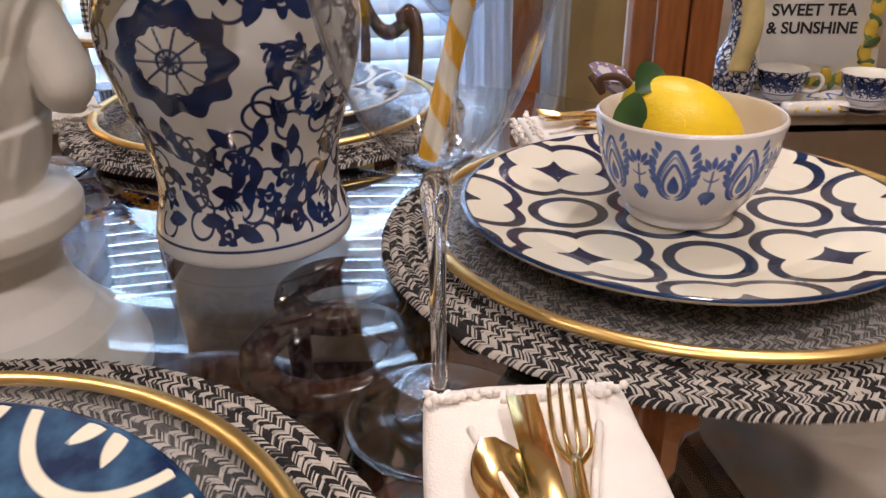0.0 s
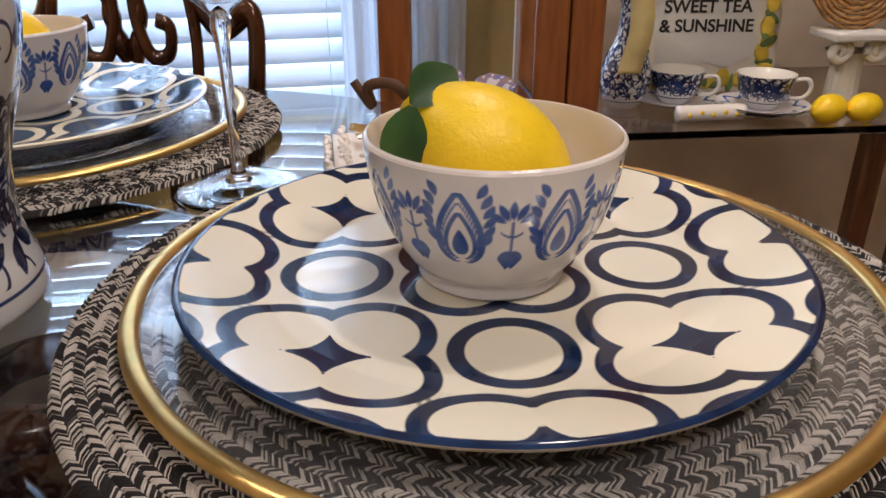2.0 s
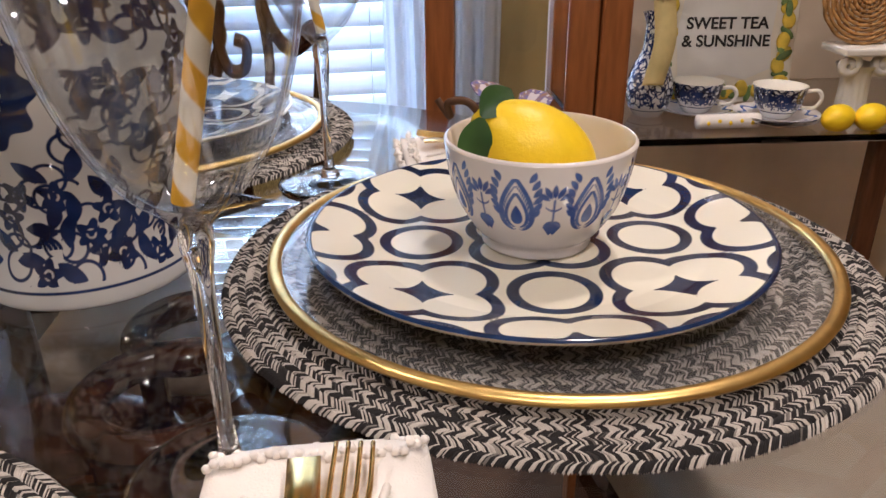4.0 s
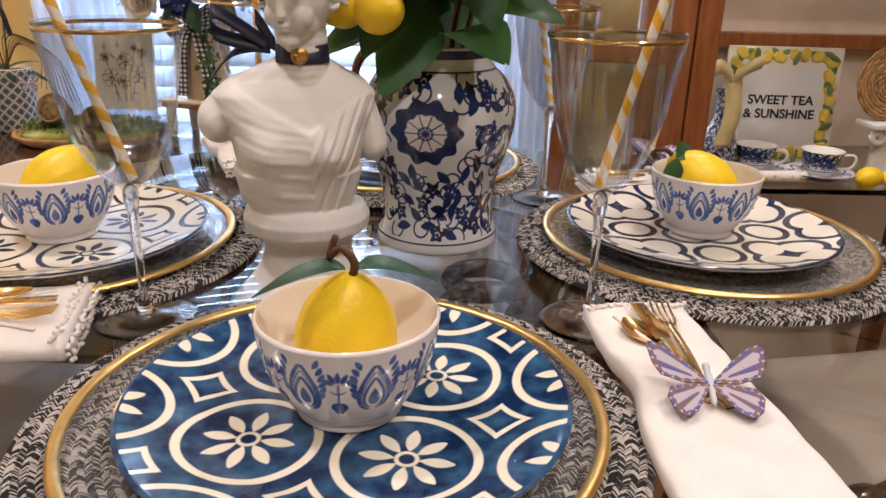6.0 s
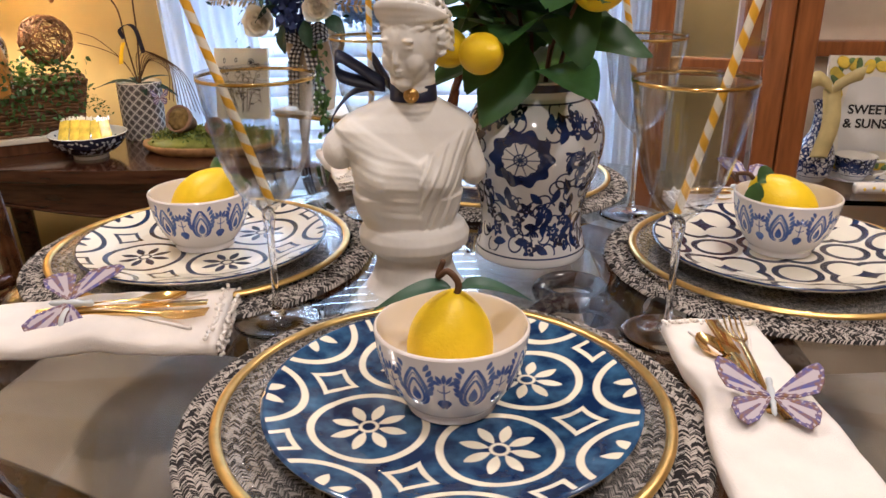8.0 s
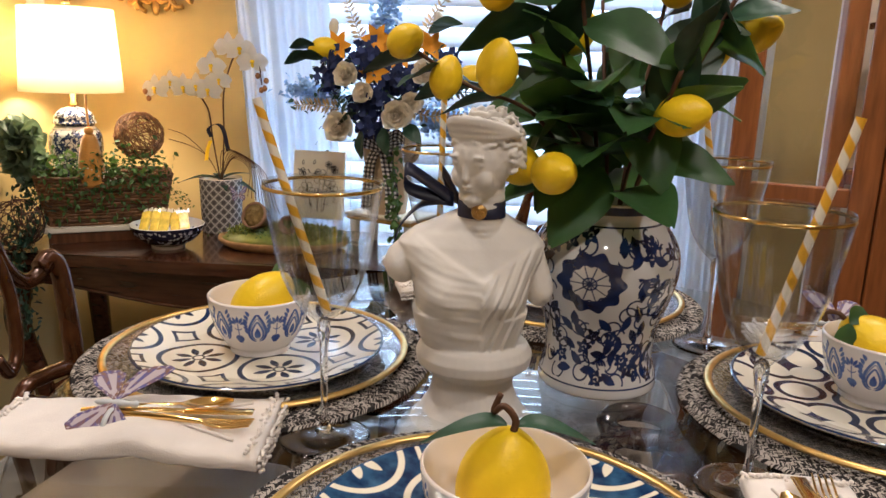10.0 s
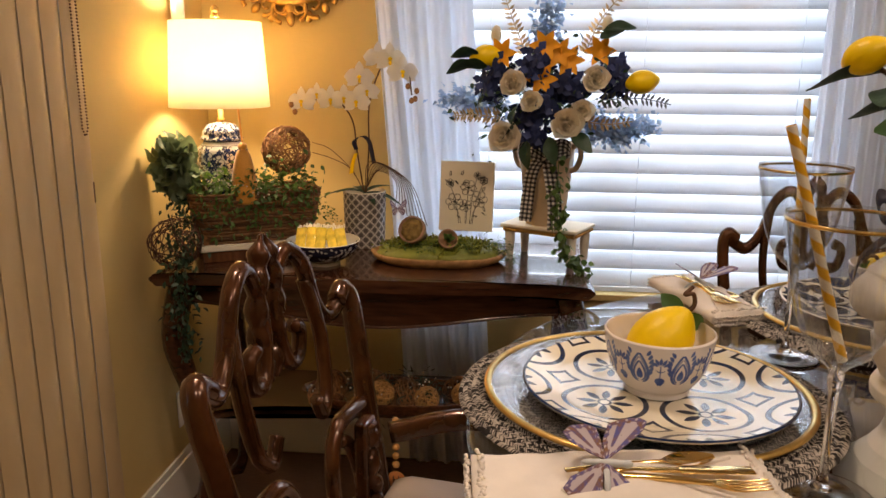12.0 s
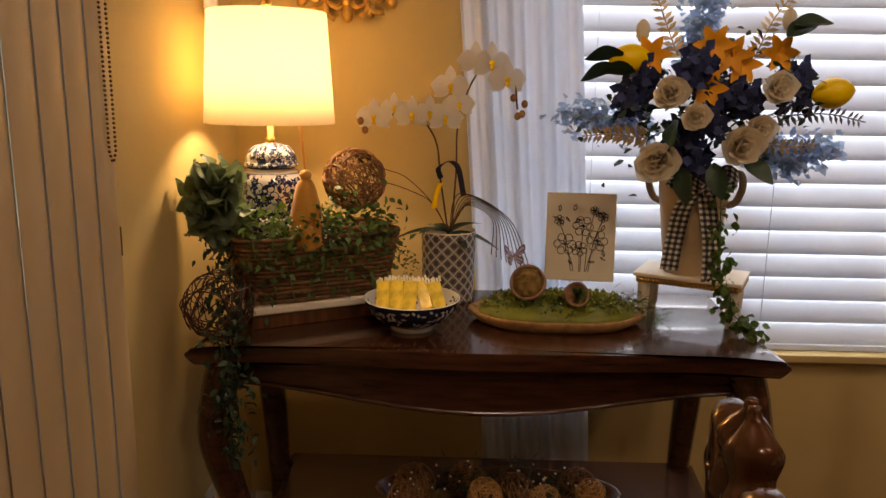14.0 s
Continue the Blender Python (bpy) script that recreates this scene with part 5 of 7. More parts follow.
sprig_foliage("hanging_leaves", [(-0.15, -0.105, 0.17), (0.15, -0.105, 0.16)], SMALL, 420, (0.02, 0.008, 0.042), 5, IVY, greens, droop=0.6)
sprig_foliage("side_leaves", [(0.16, -0.06, 0.17), (0.20, -0.07, 0.12), (0.215, -0.075, 0.08)], TINY, 110, (0.012, 0.012, 0.012), 6, IVY, greens)
bm = bmesh.new()
rnd = random.Random(3)
for i in range(34):
    ball(bm, (-0.13 + 0.16 * i / 34 + rnd.uniform(-0.01, 0.01), -0.105 + rnd.uniform(-0.008, 0.004), 0.235 - 0.055 * i / 34 + rnd.uniform(-0.01, 0.01)), 0.0026, 1)
part("berries", bm, CREAM, greens)["kind"] = "stuff"

lmp = thing("table_lamp", pose(LX, LY, CON + 0.13), "blue and white ginger jar lamp, switched on", "lamp")
jp, _ = resample(curve_profile([(0.045, 0.0), (0.052, 0.03), (0.068, 0.09), (0.074, 0.13), (0.070, 0.165), (0.055, 0.185), (0.050, 0.190)], 60), 110)
link("jar", lathe("jar", jp, 300, vase_pattern(9, 1.0, 0.20, ())), VASEGLAZE, lmp)
lp, _ = resample(curve_profile([(0.056, 0.192), (0.060, 0.197), (0.056, 0.204), (0.052, 0.220), (0.036, 0.237), (0.012, 0.243)], 40), 70)
link("lid", lathe("lid", lp, 260, vase_pattern(11, 0.8, 0.27, ())), VASEGLAZE, lmp)
link("dark_band", lathe("dark_band", [(0.0505, 0.188), (0.053, 0.190), (0.053, 0.194), (0.0505, 0.196)], 48), RIBBON, lmp)
link("neck", lathe("neck", [(0.012, 0.243), (0.012, 0.252), (0.008, 0.256), (0.008, 0.30), (0.0, 0.30)], 20), GOLDP, lmp)
SHADE = mat("lamp_shade", (0.88, 0.86, 0.80), 0.8, var=0.03, scale=60)
nt = SHADE.node_tree
tr = nt.nodes.new("ShaderNodeBsdfTranslucent")
tr.inputs[0].default_value = (0.95, 0.86, 0.66, 1)
mx = nt.nodes.new("ShaderNodeMixShader")
mx.inputs[0].default_value = 0.72
nt.links.new(nt.nodes["Principled BSDF"].outputs[0], mx.inputs[1])
nt.links.new(tr.outputs[0], mx.inputs[2])
nt.links.new(mx.outputs[0], nt.nodes["Material Output"].inputs[0])
link("shade", lathe("shade", [(0.139, 0.285), (0.1385, 0.285), (0.124, 0.515), (0.1245, 0.516), (0.139, 0.285)], 64), SHADE, lmp, "white drum shade glowing warm")
bm = bmesh.new()
ball(bm, (0, 0, 0.548), (0.011, 0.011, 0.013), 2)
bmesh.ops.create_cone(bm, cap_ends=True, segments=16, radius1=0.014, radius2=0.008, depth=0.012, matrix=pose(0, 0, 0.533))
part("finial", bm, GOLDP, lmp)
for k in range(3):
    link("shade_spoke", tube("shade_spoke", [(0, 0, 0.510), (0.123 * math.cos(2.1 * k), 0.123 * math.sin(2.1 * k), 0.510)], 0.0015, 5), GOLDP, lmp)
ts = thing("tassel", pose(-1.205, 1.315, 1.0), "gold silk tassel on a twisted cord over basket", "tassel")
link("skirt", lathe("skirt", curve_profile([(0.0, -0.02), (0.034, -0.02), (0.031, 0.05), (0.020, 0.105), (0.011, 0.122), (0.0, 0.124)], 50), 60, flute=lambda U, Z: 1 + 0.05 * np.cos(30 * U)), TASSEL, ts)
bm = bmesh.new()
ball(bm, (0, 0, 0.132), (0.013, 0.013, 0.012), 2)
part("knob", bm, TASSEL, ts)
link("cord", tube("cord", smooth_path([(0, 0, 0.14), (-0.008, 0.01, 0.20), (-0.02, 0.03, 0.24), (-0.05, 0.07, 0.25)], 24), 0.003, 6), TASSEL, ts)

grape_ball("twig_ball", 0.067, 60, 2, VINE, pose(-1.122, 1.440, 1.112), "golden brown woven vine ball on the greenery")
grape_ball("twig_ball", 0.068, 26, 5, mat("dark_vine", (0.075, 0.030, 0.022), 0.7, var=0.3, scale=60, island=0.3), pose(-1.360, 1.195, CON + 0.066), "dark brown twig ball at the console end", 0.0013)
hy_ = thing("frilled_succulent", pose(-1.385, 1.285, 1.075), "large frilled grey-green succulent foliage beside basket", "plant")
rnd = random.Random(12)
for i in range(110):
    d = Vector((rnd.gauss(0, 1), rnd.gauss(-0.5, 0.8), rnd.gauss(0.1, 1))).normalized()
    link("leaf", FRILL, SAGE, hy_, m=Matrix.Translation(Vector((d.x * 0.045, d.y * 0.030, d.z * 0.065)) * rnd.uniform(0.1, 1.0)) @ d.to_track_quat("X", "Z").to_matrix().to_4x4() @ Matrix.Rotation(rnd.uniform(0, 6), 4, "X") @ Matrix.Scale(rnd.uniform(0.6, 1.0), 4))
tr_ = thing("trailing_vine", pose(0, 0, 0), "dark green trailing vine hanging over console end", "plant")
sprig_foliage("upper_leaves", [(-1.385, 1.315, 1.02), (-1.355, 1.245, 0.92), (-1.330, 1.185, 0.86)], SMALL, 260, (0.028, 0.02, 0.02), 7, LEAFD, tr_, droop=0.8)
sprig_foliage("trailing_leaves", [(-1.330, 1.165, 0.88), (-1.320, 1.120, 0.80), (-1.315, 1.115, 0.70), (-1.310, 1.115, 0.60)], SMALL, 300, (0.020, 0.012, 0.015), 8, LEAFD, tr_, droop=0.8)

# orchid
orc = thing("orchid", pose(-0.912, 1.525, CON), "white artificial phalaenopsis orchid in a lattice pot", "orchid")


def lattice(U, R_, Z):
    n, s = 14, 0.028
    x = U * 14 / (2 * pi)
    z = Z / s
    d = np.minimum(np.abs((x + z) % 1 - 0.5), np.abs((x - z) % 1 - 0.5))
    e = np.minimum(np.abs((x) % 0.5 - 0.25), np.abs(z % 0.5 - 0.25))
    return np.maximum(0.11 - np.abs(d - 0.0), 0.03 - np.abs(e)) * 0.01 * -1 + 0.0002


pp, _ = resample([(0.058, 0.0), (0.060, 0.004), (0.064, 0.165)], 90)
link("pot", lathe("pot", pp, 240, lattice), POTGLAZE, orc, "taupe and white lattice patterned ceramic")
link("pot_rim", lathe("pot_rim", [(0.064, 0.165), (0.0635, 0.168), (0.060, 0.167), (0.058, 0.15), (0.0, 0.148)], 48), CREAM, orc)
OLEAF = leaf_mesh("strap_leaf", 0.12, 0.042, 0.2, 0.45, 10, 5)
for yaw, pit, s in ((190, -18, 1.0), (-10, -8, 0.95), (230, -30, 0.8), (40, -30, 0.8), (-60, -10, 0.7), (120, -25, 0.8)):
    link("strap_leaf", OLEAF, LEAFD, orc, m=pose(0, 0, 0.16, 0, pit, yaw) @ Matrix.Scale(s, 4))
for i, pts in enumerate(([(0, 0, 0.15), (-0.02, 0, 0.28), (-0.035, 0, 0.38), (-0.09, -0.02, 0.44), (-0.17, -0.04, 0.42)], [(0.005, 0, 0.15), (0.015, 0, 0.30), (0.02, 0, 0.43), (0.07, -0.02, 0.54), (0.135, -0.04, 0.52), (0.150, -0.045, 0.45)])):
    link("flower_stem", tube("flower_stem", smooth_path(pts, 40), 0.0022, 6), STEM, orc)
for i in range(9):
    a = -0.1 + 0.22 * i
    link("air_root", tube("air_root", smooth_path([(0, 0, 0.16), (0.05 * math.cos(a - 0.6), -0.01 * i / 3, 0.225 + 0.004 * i), (0.10 + 0.005 * i, -0.03, 0.20), (0.13 + 0.012 * i - 0.03, -0.05, 0.12 - 0.006 * i)], 24), 0.0011, 5), STEM, orc)
for k in (1, -1):
    link("curling_root", tube("curling_root", smooth_path([(0, 0, 0.16), (-0.04, 0, 0.23), (-0.10, -0.01 * k, 0.29 - 0.03 * (k < 0)), (-0.15, -0.02, 0.31 - 0.03 * (k < 0))], 20), 0.0011, 5), STEM, orc)
PETALM = mat("orchid_petal", (0.78, 0.74, 0.66), 0.6, var=0.05, scale=40, sheen=0.2)
PET = leaf_mesh("petal", 0.036, 0.040, 0.15, 0.12, 6, 5)
SEP = leaf_mesh("sepal", 0.036, 0.022, 0.15, 0.1, 6, 3)


def orchid_flower(p, d, s, parent):
    parts = []
    for a, me in ((0, PET), (180, PET), (90, SEP), (215, SEP), (325, SEP)):
        parts.append((me, pose(0, 0, 0.0 if me is PET else -0.002, 0, 0, a)))
    fl = link("flower", merge("flower", parts), PETALM, parent, m=aim(p, d) @ Matrix.Scale(s, 4))
    bm = bmesh.new()
    ball(bm, (0, 0.0, 0.004), (0.006, 0.005, 0.006), 1)
    ball(bm, (0, -0.008, 0.004), (0.004, 0.007, 0.003), 1)
    part("lip", bm, LEMON, fl)


for p, s in (((-0.170, -0.05, 0.43), 1.0), ((-0.125, -0.045, 0.45), 0.8), ((-0.085, -0.045, 0.435), 1.0), ((-0.045, -0.05, 0.44), 0.95), ((-0.01, -0.05, 0.43), 1.0), ((0.0, -0.045, 0.50), 1.05), ((0.055, -0.05, 0.555), 1.0), ((0.09, -0.055, 0.55), 1.1), ((0.125, -0.05, 0.515), 1.1), ((0.02, -0.04, 0.46), 0.9)):
    orchid_flower(p, (0.15 + p[0], -1, -0.1), s * 1.15, orc)
bm = bmesh.new()
for p in ((0.140, -0.05, 0.475), (0.165, -0.05, 0.462), (0.150, -0.05, 0.435), (0.160, -0.05, 0.44), (-0.20, -0.05, 0.42), (-0.19, -0.05, 0.40)):
    ball(bm, (0, 0, 0), (0.0075, 0.0075, 0.009), 2)
    part("bud", bm, VINE, orc, m=pose(*p))
    bm = bmesh.new()
bm.free()
strip("bow", [(-0.02, -0.01, 0.29), (-0.025, -0.02, 0.315), (0.0, -0.02, 0.33), (0.02, -0.02, 0.315), (0.03, -0.02, 0.27), (0.034, -0.02, 0.25)], 0.012, (1, 0, 0.3), RIBBON, orc)
strip("bow_tail", [(-0.035, -0.02, 0.22), (-0.03, -0.02, 0.25), (-0.02, -0.02, 0.28)], 0.012, (1, 0, 0.2), LEMON, orc)

# bowl of wrapped sweets
sb = thing("footed_bowl", pose(-0.981, 1.287, CON), "navy bowl with white floral sprigs, footed", "bowl")


def sprinkle(U, R_, Z):
    rnd = random.Random(4)
    out = np.full_like(U, -0.01)
    for i in range(150):
        u, z = rnd.uniform(0, 2 * pi), rnd.uniform(0.014, 0.058)
        dx, dz = ((U - u + pi) % (2 * pi) - pi) * 0.075, Z - z
        a = rnd.uniform(0, pi)
        p, q = dx * math.cos(a) + dz * math.sin(a), -dx * math.sin(a) + dz * math.cos(a)
        out = np.maximum(out, 0.0022 * (1 - (p / 0.005) ** 2) - np.abs(q))
    return out


fp, _ = resample(curve_profile([(0.044, 0.0), (0.046, 0.010), (0.070, 0.022), (0.090, 0.042), (0.101, 0.066)], 40), 60)
link("bowl_body", lathe("bowl_body", fp, 300, sprinkle), BOWLDARK, sb)
ip, _ = resample(curve_profile([(0.101, 0.066), (0.098, 0.066), (0.086, 0.044), (0.066, 0.026), (0.0, 0.02)], 40), 60)
SPRIG = glaze("sprig_glaze", (0.70, 0.68, 0.62), (0.02, 0.03, 0.09), None, rough=0.2)
link("inside", lathe("inside", ip, 300, sprinkle), SPRIG, sb)
link("foot_ring", lathe("foot_ring", [(0.040, 0.0), (0.0455, 0.0), (0.0455, 0.009), (0.044, 0.011)], 48), WHITEGLAZE, sb)
CELLO = mat("cellophane", (0.90, 0.68, 0.10), 0.12, var=0.25, scale=60, bump=0.8, bscale=60, coat=0.8)
for i in range(5):
    w_ = thing("wrapped_sweet", pose(-1.041 + 0.028 * i, 1.280 + 0.006 * (i % 2), CON + 0.070, 52 + 6 * (i % 3), -14 + 9 * (i % 3), -14 + 9 * i), "yellow wafer bars wrapped in clear cellophane", "sweet", "wrapped sweets")
    box_part("wafer", -0.014, 0.014, -0.032, 0.032, -0.006, 0.006, CELLO, w_, 0.003)
    bm = bmesh.new()
    for k in range(6):
        box(bm, -0.017 + 0.006 * k, -0.0125 + 0.006 * k, 0.031, 0.040 + 0.003 * (k % 2), -0.003 + 0.002 * (k % 3), -0.001 + 0.002 * (k % 3))
    part("wrapper_end", bm, mat("clear_film", (0.9, 0.85, 0.7), 0.1, var=0, coat=0.6), w_, smooth=False)

# moss tray with two terracotta pots and a drawing
ty = thing("moss_tray", pose(-0.672, 1.355, CON), "oval wooden tray heaped with green moss", "tray")
link("bark_tray", lathe("bark_tray", [(0, 0.004), (0.16, 0.0), (0.178, 0.008), (0.190, 0.022), (0.186, 0.028), (0.17, 0.022), (0, 0.02)], 64, flute=lambda U, Z: 1 + 0.02 * np.sin(5 * U) + 0.012 * np.sin(13 * U)), mat("bark_wood", (0.36, 0.20, 0.08), 0.7, var=0.35, scale=40, bump=0.5, bscale=90), ty, m=Matrix.Diagonal((1, 0.58, 1, 1)))
bm = bmesh.new()
ball(bm, (0, 0, 0.022), (0.172, 0.095, 0.035), 4)
for v in bm.verts:
    v.co += v.normal * 0.008 * noise.noise(v.co * 60)
part("moss_mound", bm, MOSS, ty)
MLEAF = leaf_mesh("moss_leaf", 0.011, 0.005, 0.2, 0.1, 3, 3)
rnd = random.Random(40)
pts = []
for i in range(60):
    a, r_ = rnd.uniform(0, 2 * pi), math.sqrt(rnd.random())
    pts.append((0.17 * r_ * math.cos(a), 0.095 * r_ * math.sin(a), 0.024 + 0.034 * math.sqrt(max(0, 1 - r_ * r_))))
sprig_foliage("loose_moss", pts, MLEAF, 5200, (0.012, 0.008, 0.004), 41, MOSS, ty, (0.7, 1.3), -0.6)
sprig_foliage("green_sprigs", [(-0.10, -0.07, 0.05), (0.05, -0.05, 0.06), (0.14, 0.0, 0.05)], TINY, 240, (0.03, 0.02, 0.006), 42, IVY, ty)
sprig_foliage("fern_end", [(0.15, 0.02, 0.05), (0.20, -0.02, 0.035), (0.215, -0.05, 0.012)], leaf_mesh("needle", 0.022, 0.002, 0.1, 0.2, 3, 3), 240, (0.015, 0.015, 0.012), 43, IVY, ty)
TERRA = mat("terracotta", (0.30, 0.17, 0.10), 0.75, var=0.3, scale=40, bump=0.3, bscale=150)
for x, y, z, r_, rx, rz, nm in ((-0.740, 1.308, CON + 0.098, 0.036, 62, -18, "moss"), (-0.638, 1.293, CON + 0.078, 0.025, 66, 12, "succulent")):
    p_ = thing("terracotta_pot", pose(x, y, z, rx, 0, rz), "small tipped terracotta pot filled with %s" % nm, "flower pot", "tipped pots")
    link("pot", lathe("pot", [(0.0, -1.6 * r_), (0.62 * r_, -1.6 * r_), (0.9 * r_, -0.4 * r_), (1.04 * r_, -0.4 * r_), (1.06 * r_, 0.06 * r_), (0.94 * r_, 0.06 * r_), (0.9 * r_, -0.3 * r_), (0, -0.35 * r_)], 40), TERRA, p_)
    if nm == "moss":
        bm = bmesh.new()
        ball(bm, (0, 0, -0.008), (0.9 * r_, 0.9 * r_, 0.5 * r_), 4)
        for v in bm.verts:
            v.co += v.normal * 0.006 * noise.noise(v.co * 90)
        part("moss", bm, mat("dry_moss", (0.20, 0.13, 0.04), 0.9, var=0.4, scale=80, bump=1.0, bscale=200), p_)
    else:
        SL = leaf_mesh("succulent_leaf", 0.020, 0.012, 0.5, -0.3, 5, 3)
        for k in range(16):
            link("leaf", SL, IVY, p_, m=pose(0, 0, -0.004 + 0.0008 * k, 0, -20 - 3.5 * k, 137.5 * k) @ Matrix.Scale(1.15 - 0.045 * k, 4))
o = butterfly(pose(-0.775, 1.290, 0.975, 70, 0, 20) @ Matrix.Scale(0.6, 4), 30)
tagged(o, "small pale pink butterfly perched on a pot", "butterfly", "butterflies")

card = thing("floral_art_block", pose(-0.606, 1.490, 0.876, -9, 0, -6), "cream wooden block with a dark line drawing of flowers", "art block")
box_part("block", -0.080, 0.080, 0, 0.018, 0.0, 0.205, PAPER, card, 0.002)
bm = bmesh.new()
rnd = random.Random(17)


def stroke(pts, r_):
    return (tube("s", smooth_path([(x, -0.0006, z) for x, z in pts], 14), r_, 4), None)


lines = []
for fx, fz, fr in ((-0.035, 0.085, 0.026), (0.005, 0.128, 0.024), (0.038, 0.095, 0.025), (-0.002, 0.075, 0.018), (0.05, 0.15, 0.012), (0.03, 0.165, 0.010), (-0.05, 0.14, 0.012)):
    for k in range(6):
        a = k * pi / 3 + fr * 40
        c, s = math.cos(a), math.sin(a)
        c1, s1, c2, s2 = math.cos(a - 0.45), math.sin(a - 0.45), math.cos(a + 0.45), math.sin(a + 0.45)
        lines.append(stroke([(fx + 0.25 * fr * c, fz + 0.25 * fr * s), (fx + 0.8 * fr * c1, fz + 0.8 * fr * s1), (fx + fr * c, fz + fr * s), (fx + 0.8 * fr * c2, fz + 0.8 * fr * s2), (fx + 0.25 * fr * c, fz + 0.25 * fr * s)], 0.0008))
    for k in range(4):
        lines.append(stroke([(fx + 0.002 * k - 0.003, fz), (fx + 0.2 * fr * math.cos(k * 1.6), fz + 0.2 * fr * math.sin(k * 1.6)), (fx, fz + 0.003)], 0.0011))
    lines.append(stroke([(fx, fz - 0.3 * fr), (fx * 0.6, fz * 0.6), (fx * 0.4, 0.022)], 0.0008))
for i in range(16):
    x, z, a = rnd.uniform(-0.06, 0.06), rnd.uniform(0.03, 0.17), rnd.uniform(0, pi)
    lines.append(stroke([(x, z), (x + 0.008 * math.cos(a) - 0.003, z + 0.008 * math.sin(a)), (x + 0.014 * math.cos(a), z + 0.014 * math.sin(a)), (x + 0.008 * math.cos(a) + 0.003, z + 0.008 * math.sin(a) - 0.003), (x, z)], 0.0009))
link("drawing", merge("drawing", lines), BLACK, card, "sepia ink flower drawing")

# stand with vase and bouquet
SM = pose(-0.368, 1.415, CON, 0, 0, -26)
st = thing("wooden_riser", SM @ Matrix.Diagonal((0.76, 0.84, 0.86, 1)), "cream wooden riser stand with beaded edge", "riser")
box_part("top", -0.150, 0.150, -0.085, 0.085, 0.110, 0.120, PAPER, st, 0.003)
box_part("rim", -0.142, 0.142, -0.078, 0.078, 0.094, 0.110, mat("gilded_cream", (0.55, 0.40, 0.20), 0.5, var=0.2), st, 0.002)
bead_me = bpy.data.meshes.new("bead")
bm = bmesh.new()
ball(bm, (0, 0, 0), 0.0052, 2)
bm.to_mesh(bead_me)
bm.free()
bead_me.shade_smooth()
bead_me.materials.append(OLDGOLD)
for i in range(27):
    link("bead", bead_me, None, st, m=pose(-0.135 + 0.27 * i / 26, -0.080, 0.102))
for i in range(14):
    link("bead", bead_me, None, st, m=pose(0.144, -0.07 + 0.14 * i / 13, 0.102))
for sx in (-1, 1):
    for sy in (-1, 1):
        link("leg", lathe("leg", [(0.012, 0.0), (0.014, 0.01), (0.017, 0.06), (0.018, 0.094)], 14), PAPER, st, m=pose(0.122 * sx, 0.058 * sy, 0))
fv = thing("flower_vase", SM @ pose(-0.010, 0, 0.1035) @ Matrix.Diagonal((1.12, 1.12, 1.08, 1)), "tan ceramic vase with small scroll handles", "vase")
link("vase_body", lathe("vase_body", curve_profile([(0.0, 0.001), (0.044, 0.0), (0.047, 0.004), (0.054, 0.06), (0.062, 0.13), (0.067, 0.18), (0.066, 0.205), (0.060, 0.207), (0.056, 0.17), (0.0, 0.16)], 60), 48), mat("tan_ceramic", (0.48, 0.36, 0.22), 0.45, var=0.15, scale=12, bump=0.1), fv)
for s in (-1, 1):
    link("handle", tube("handle", smooth_path([(s * 0.062, 0, 0.20), (s * 0.082, 0, 0.205), (s * 0.088, 0, 0.18), (s * 0.078, 0, 0.15), (s * 0.062, 0, 0.14)], 24), 0.007, 8), mat("tan_handle", (0.40, 0.28, 0.16), 0.5), fv)
GING = [mat("gingham_white", (0.75, 0.74, 0.70), 0.8, var=0.05), mat("gingham_grey", (0.16, 0.16, 0.17), 0.8, var=0.05), mat("gingham_black", (0.02, 0.02, 0.022), 0.8, var=0.05)]
rb = thing("gingham_ribbon", SM @ pose(-0.010, 0, 0.1035) @ Matrix.Diagonal((1.12, 1.12, 1.08, 1)), "black and white gingham ribbon tied round vase", "ribbon")


def gingham(name, path, width, up):
    p = smooth_path(path, 90)
    d = np.r_[0, np.cumsum(np.linalg.norm(np.diff(p, axis=0), axis=1))]
    n = max(4, int(d[-1] / 0.0058))
    q = np.stack([np.interp(np.linspace(0, d[-1], n + 1), d, p[:, k]) for k in range(3)], 1)
    u = np.array(up, float)
    me = grid_mesh(name, [[a + u * width * s for s in np.linspace(-0.5, 0.5, 7)] for a in q], smooth=False)
    for m_ in GING:
        me.materials.append(m_)
    for i, f in enumerate(me.polygons):
        f.material_index = (i // 6) % 2 + (i % 6) % 2
    o = link(name, me, None, rb)


gingham("tail", [(0.02, -0.068, 0.185), (-0.005, -0.073, 0.14), (-0.018, -0.066, 0.07), (-0.025, -0.062, 0.012)], 0.034, (1, 0, 0))
gingham("tail", [(0.03, -0.064, 0.185), (0.042, -0.062, 0.12), (0.050, -0.058, 0.06), (0.052, -0.060, -0.004)], 0.034, (0.9, 0.4, 0))
gingham("loop", [(0.025, -0.07, 0.185), (-0.02, -0.085, 0.21), (-0.035, -0.085, 0.195), (0.02, -0.072, 0.18)], 0.026, (0, 0.2, 1))
gingham("loop", [(0.025, -0.07, 0.185), (0.065, -0.07, 0.215), (0.085, -0.06, 0.195), (0.03, -0.07, 0.18)], 0.026, (0, 0.2, 1))

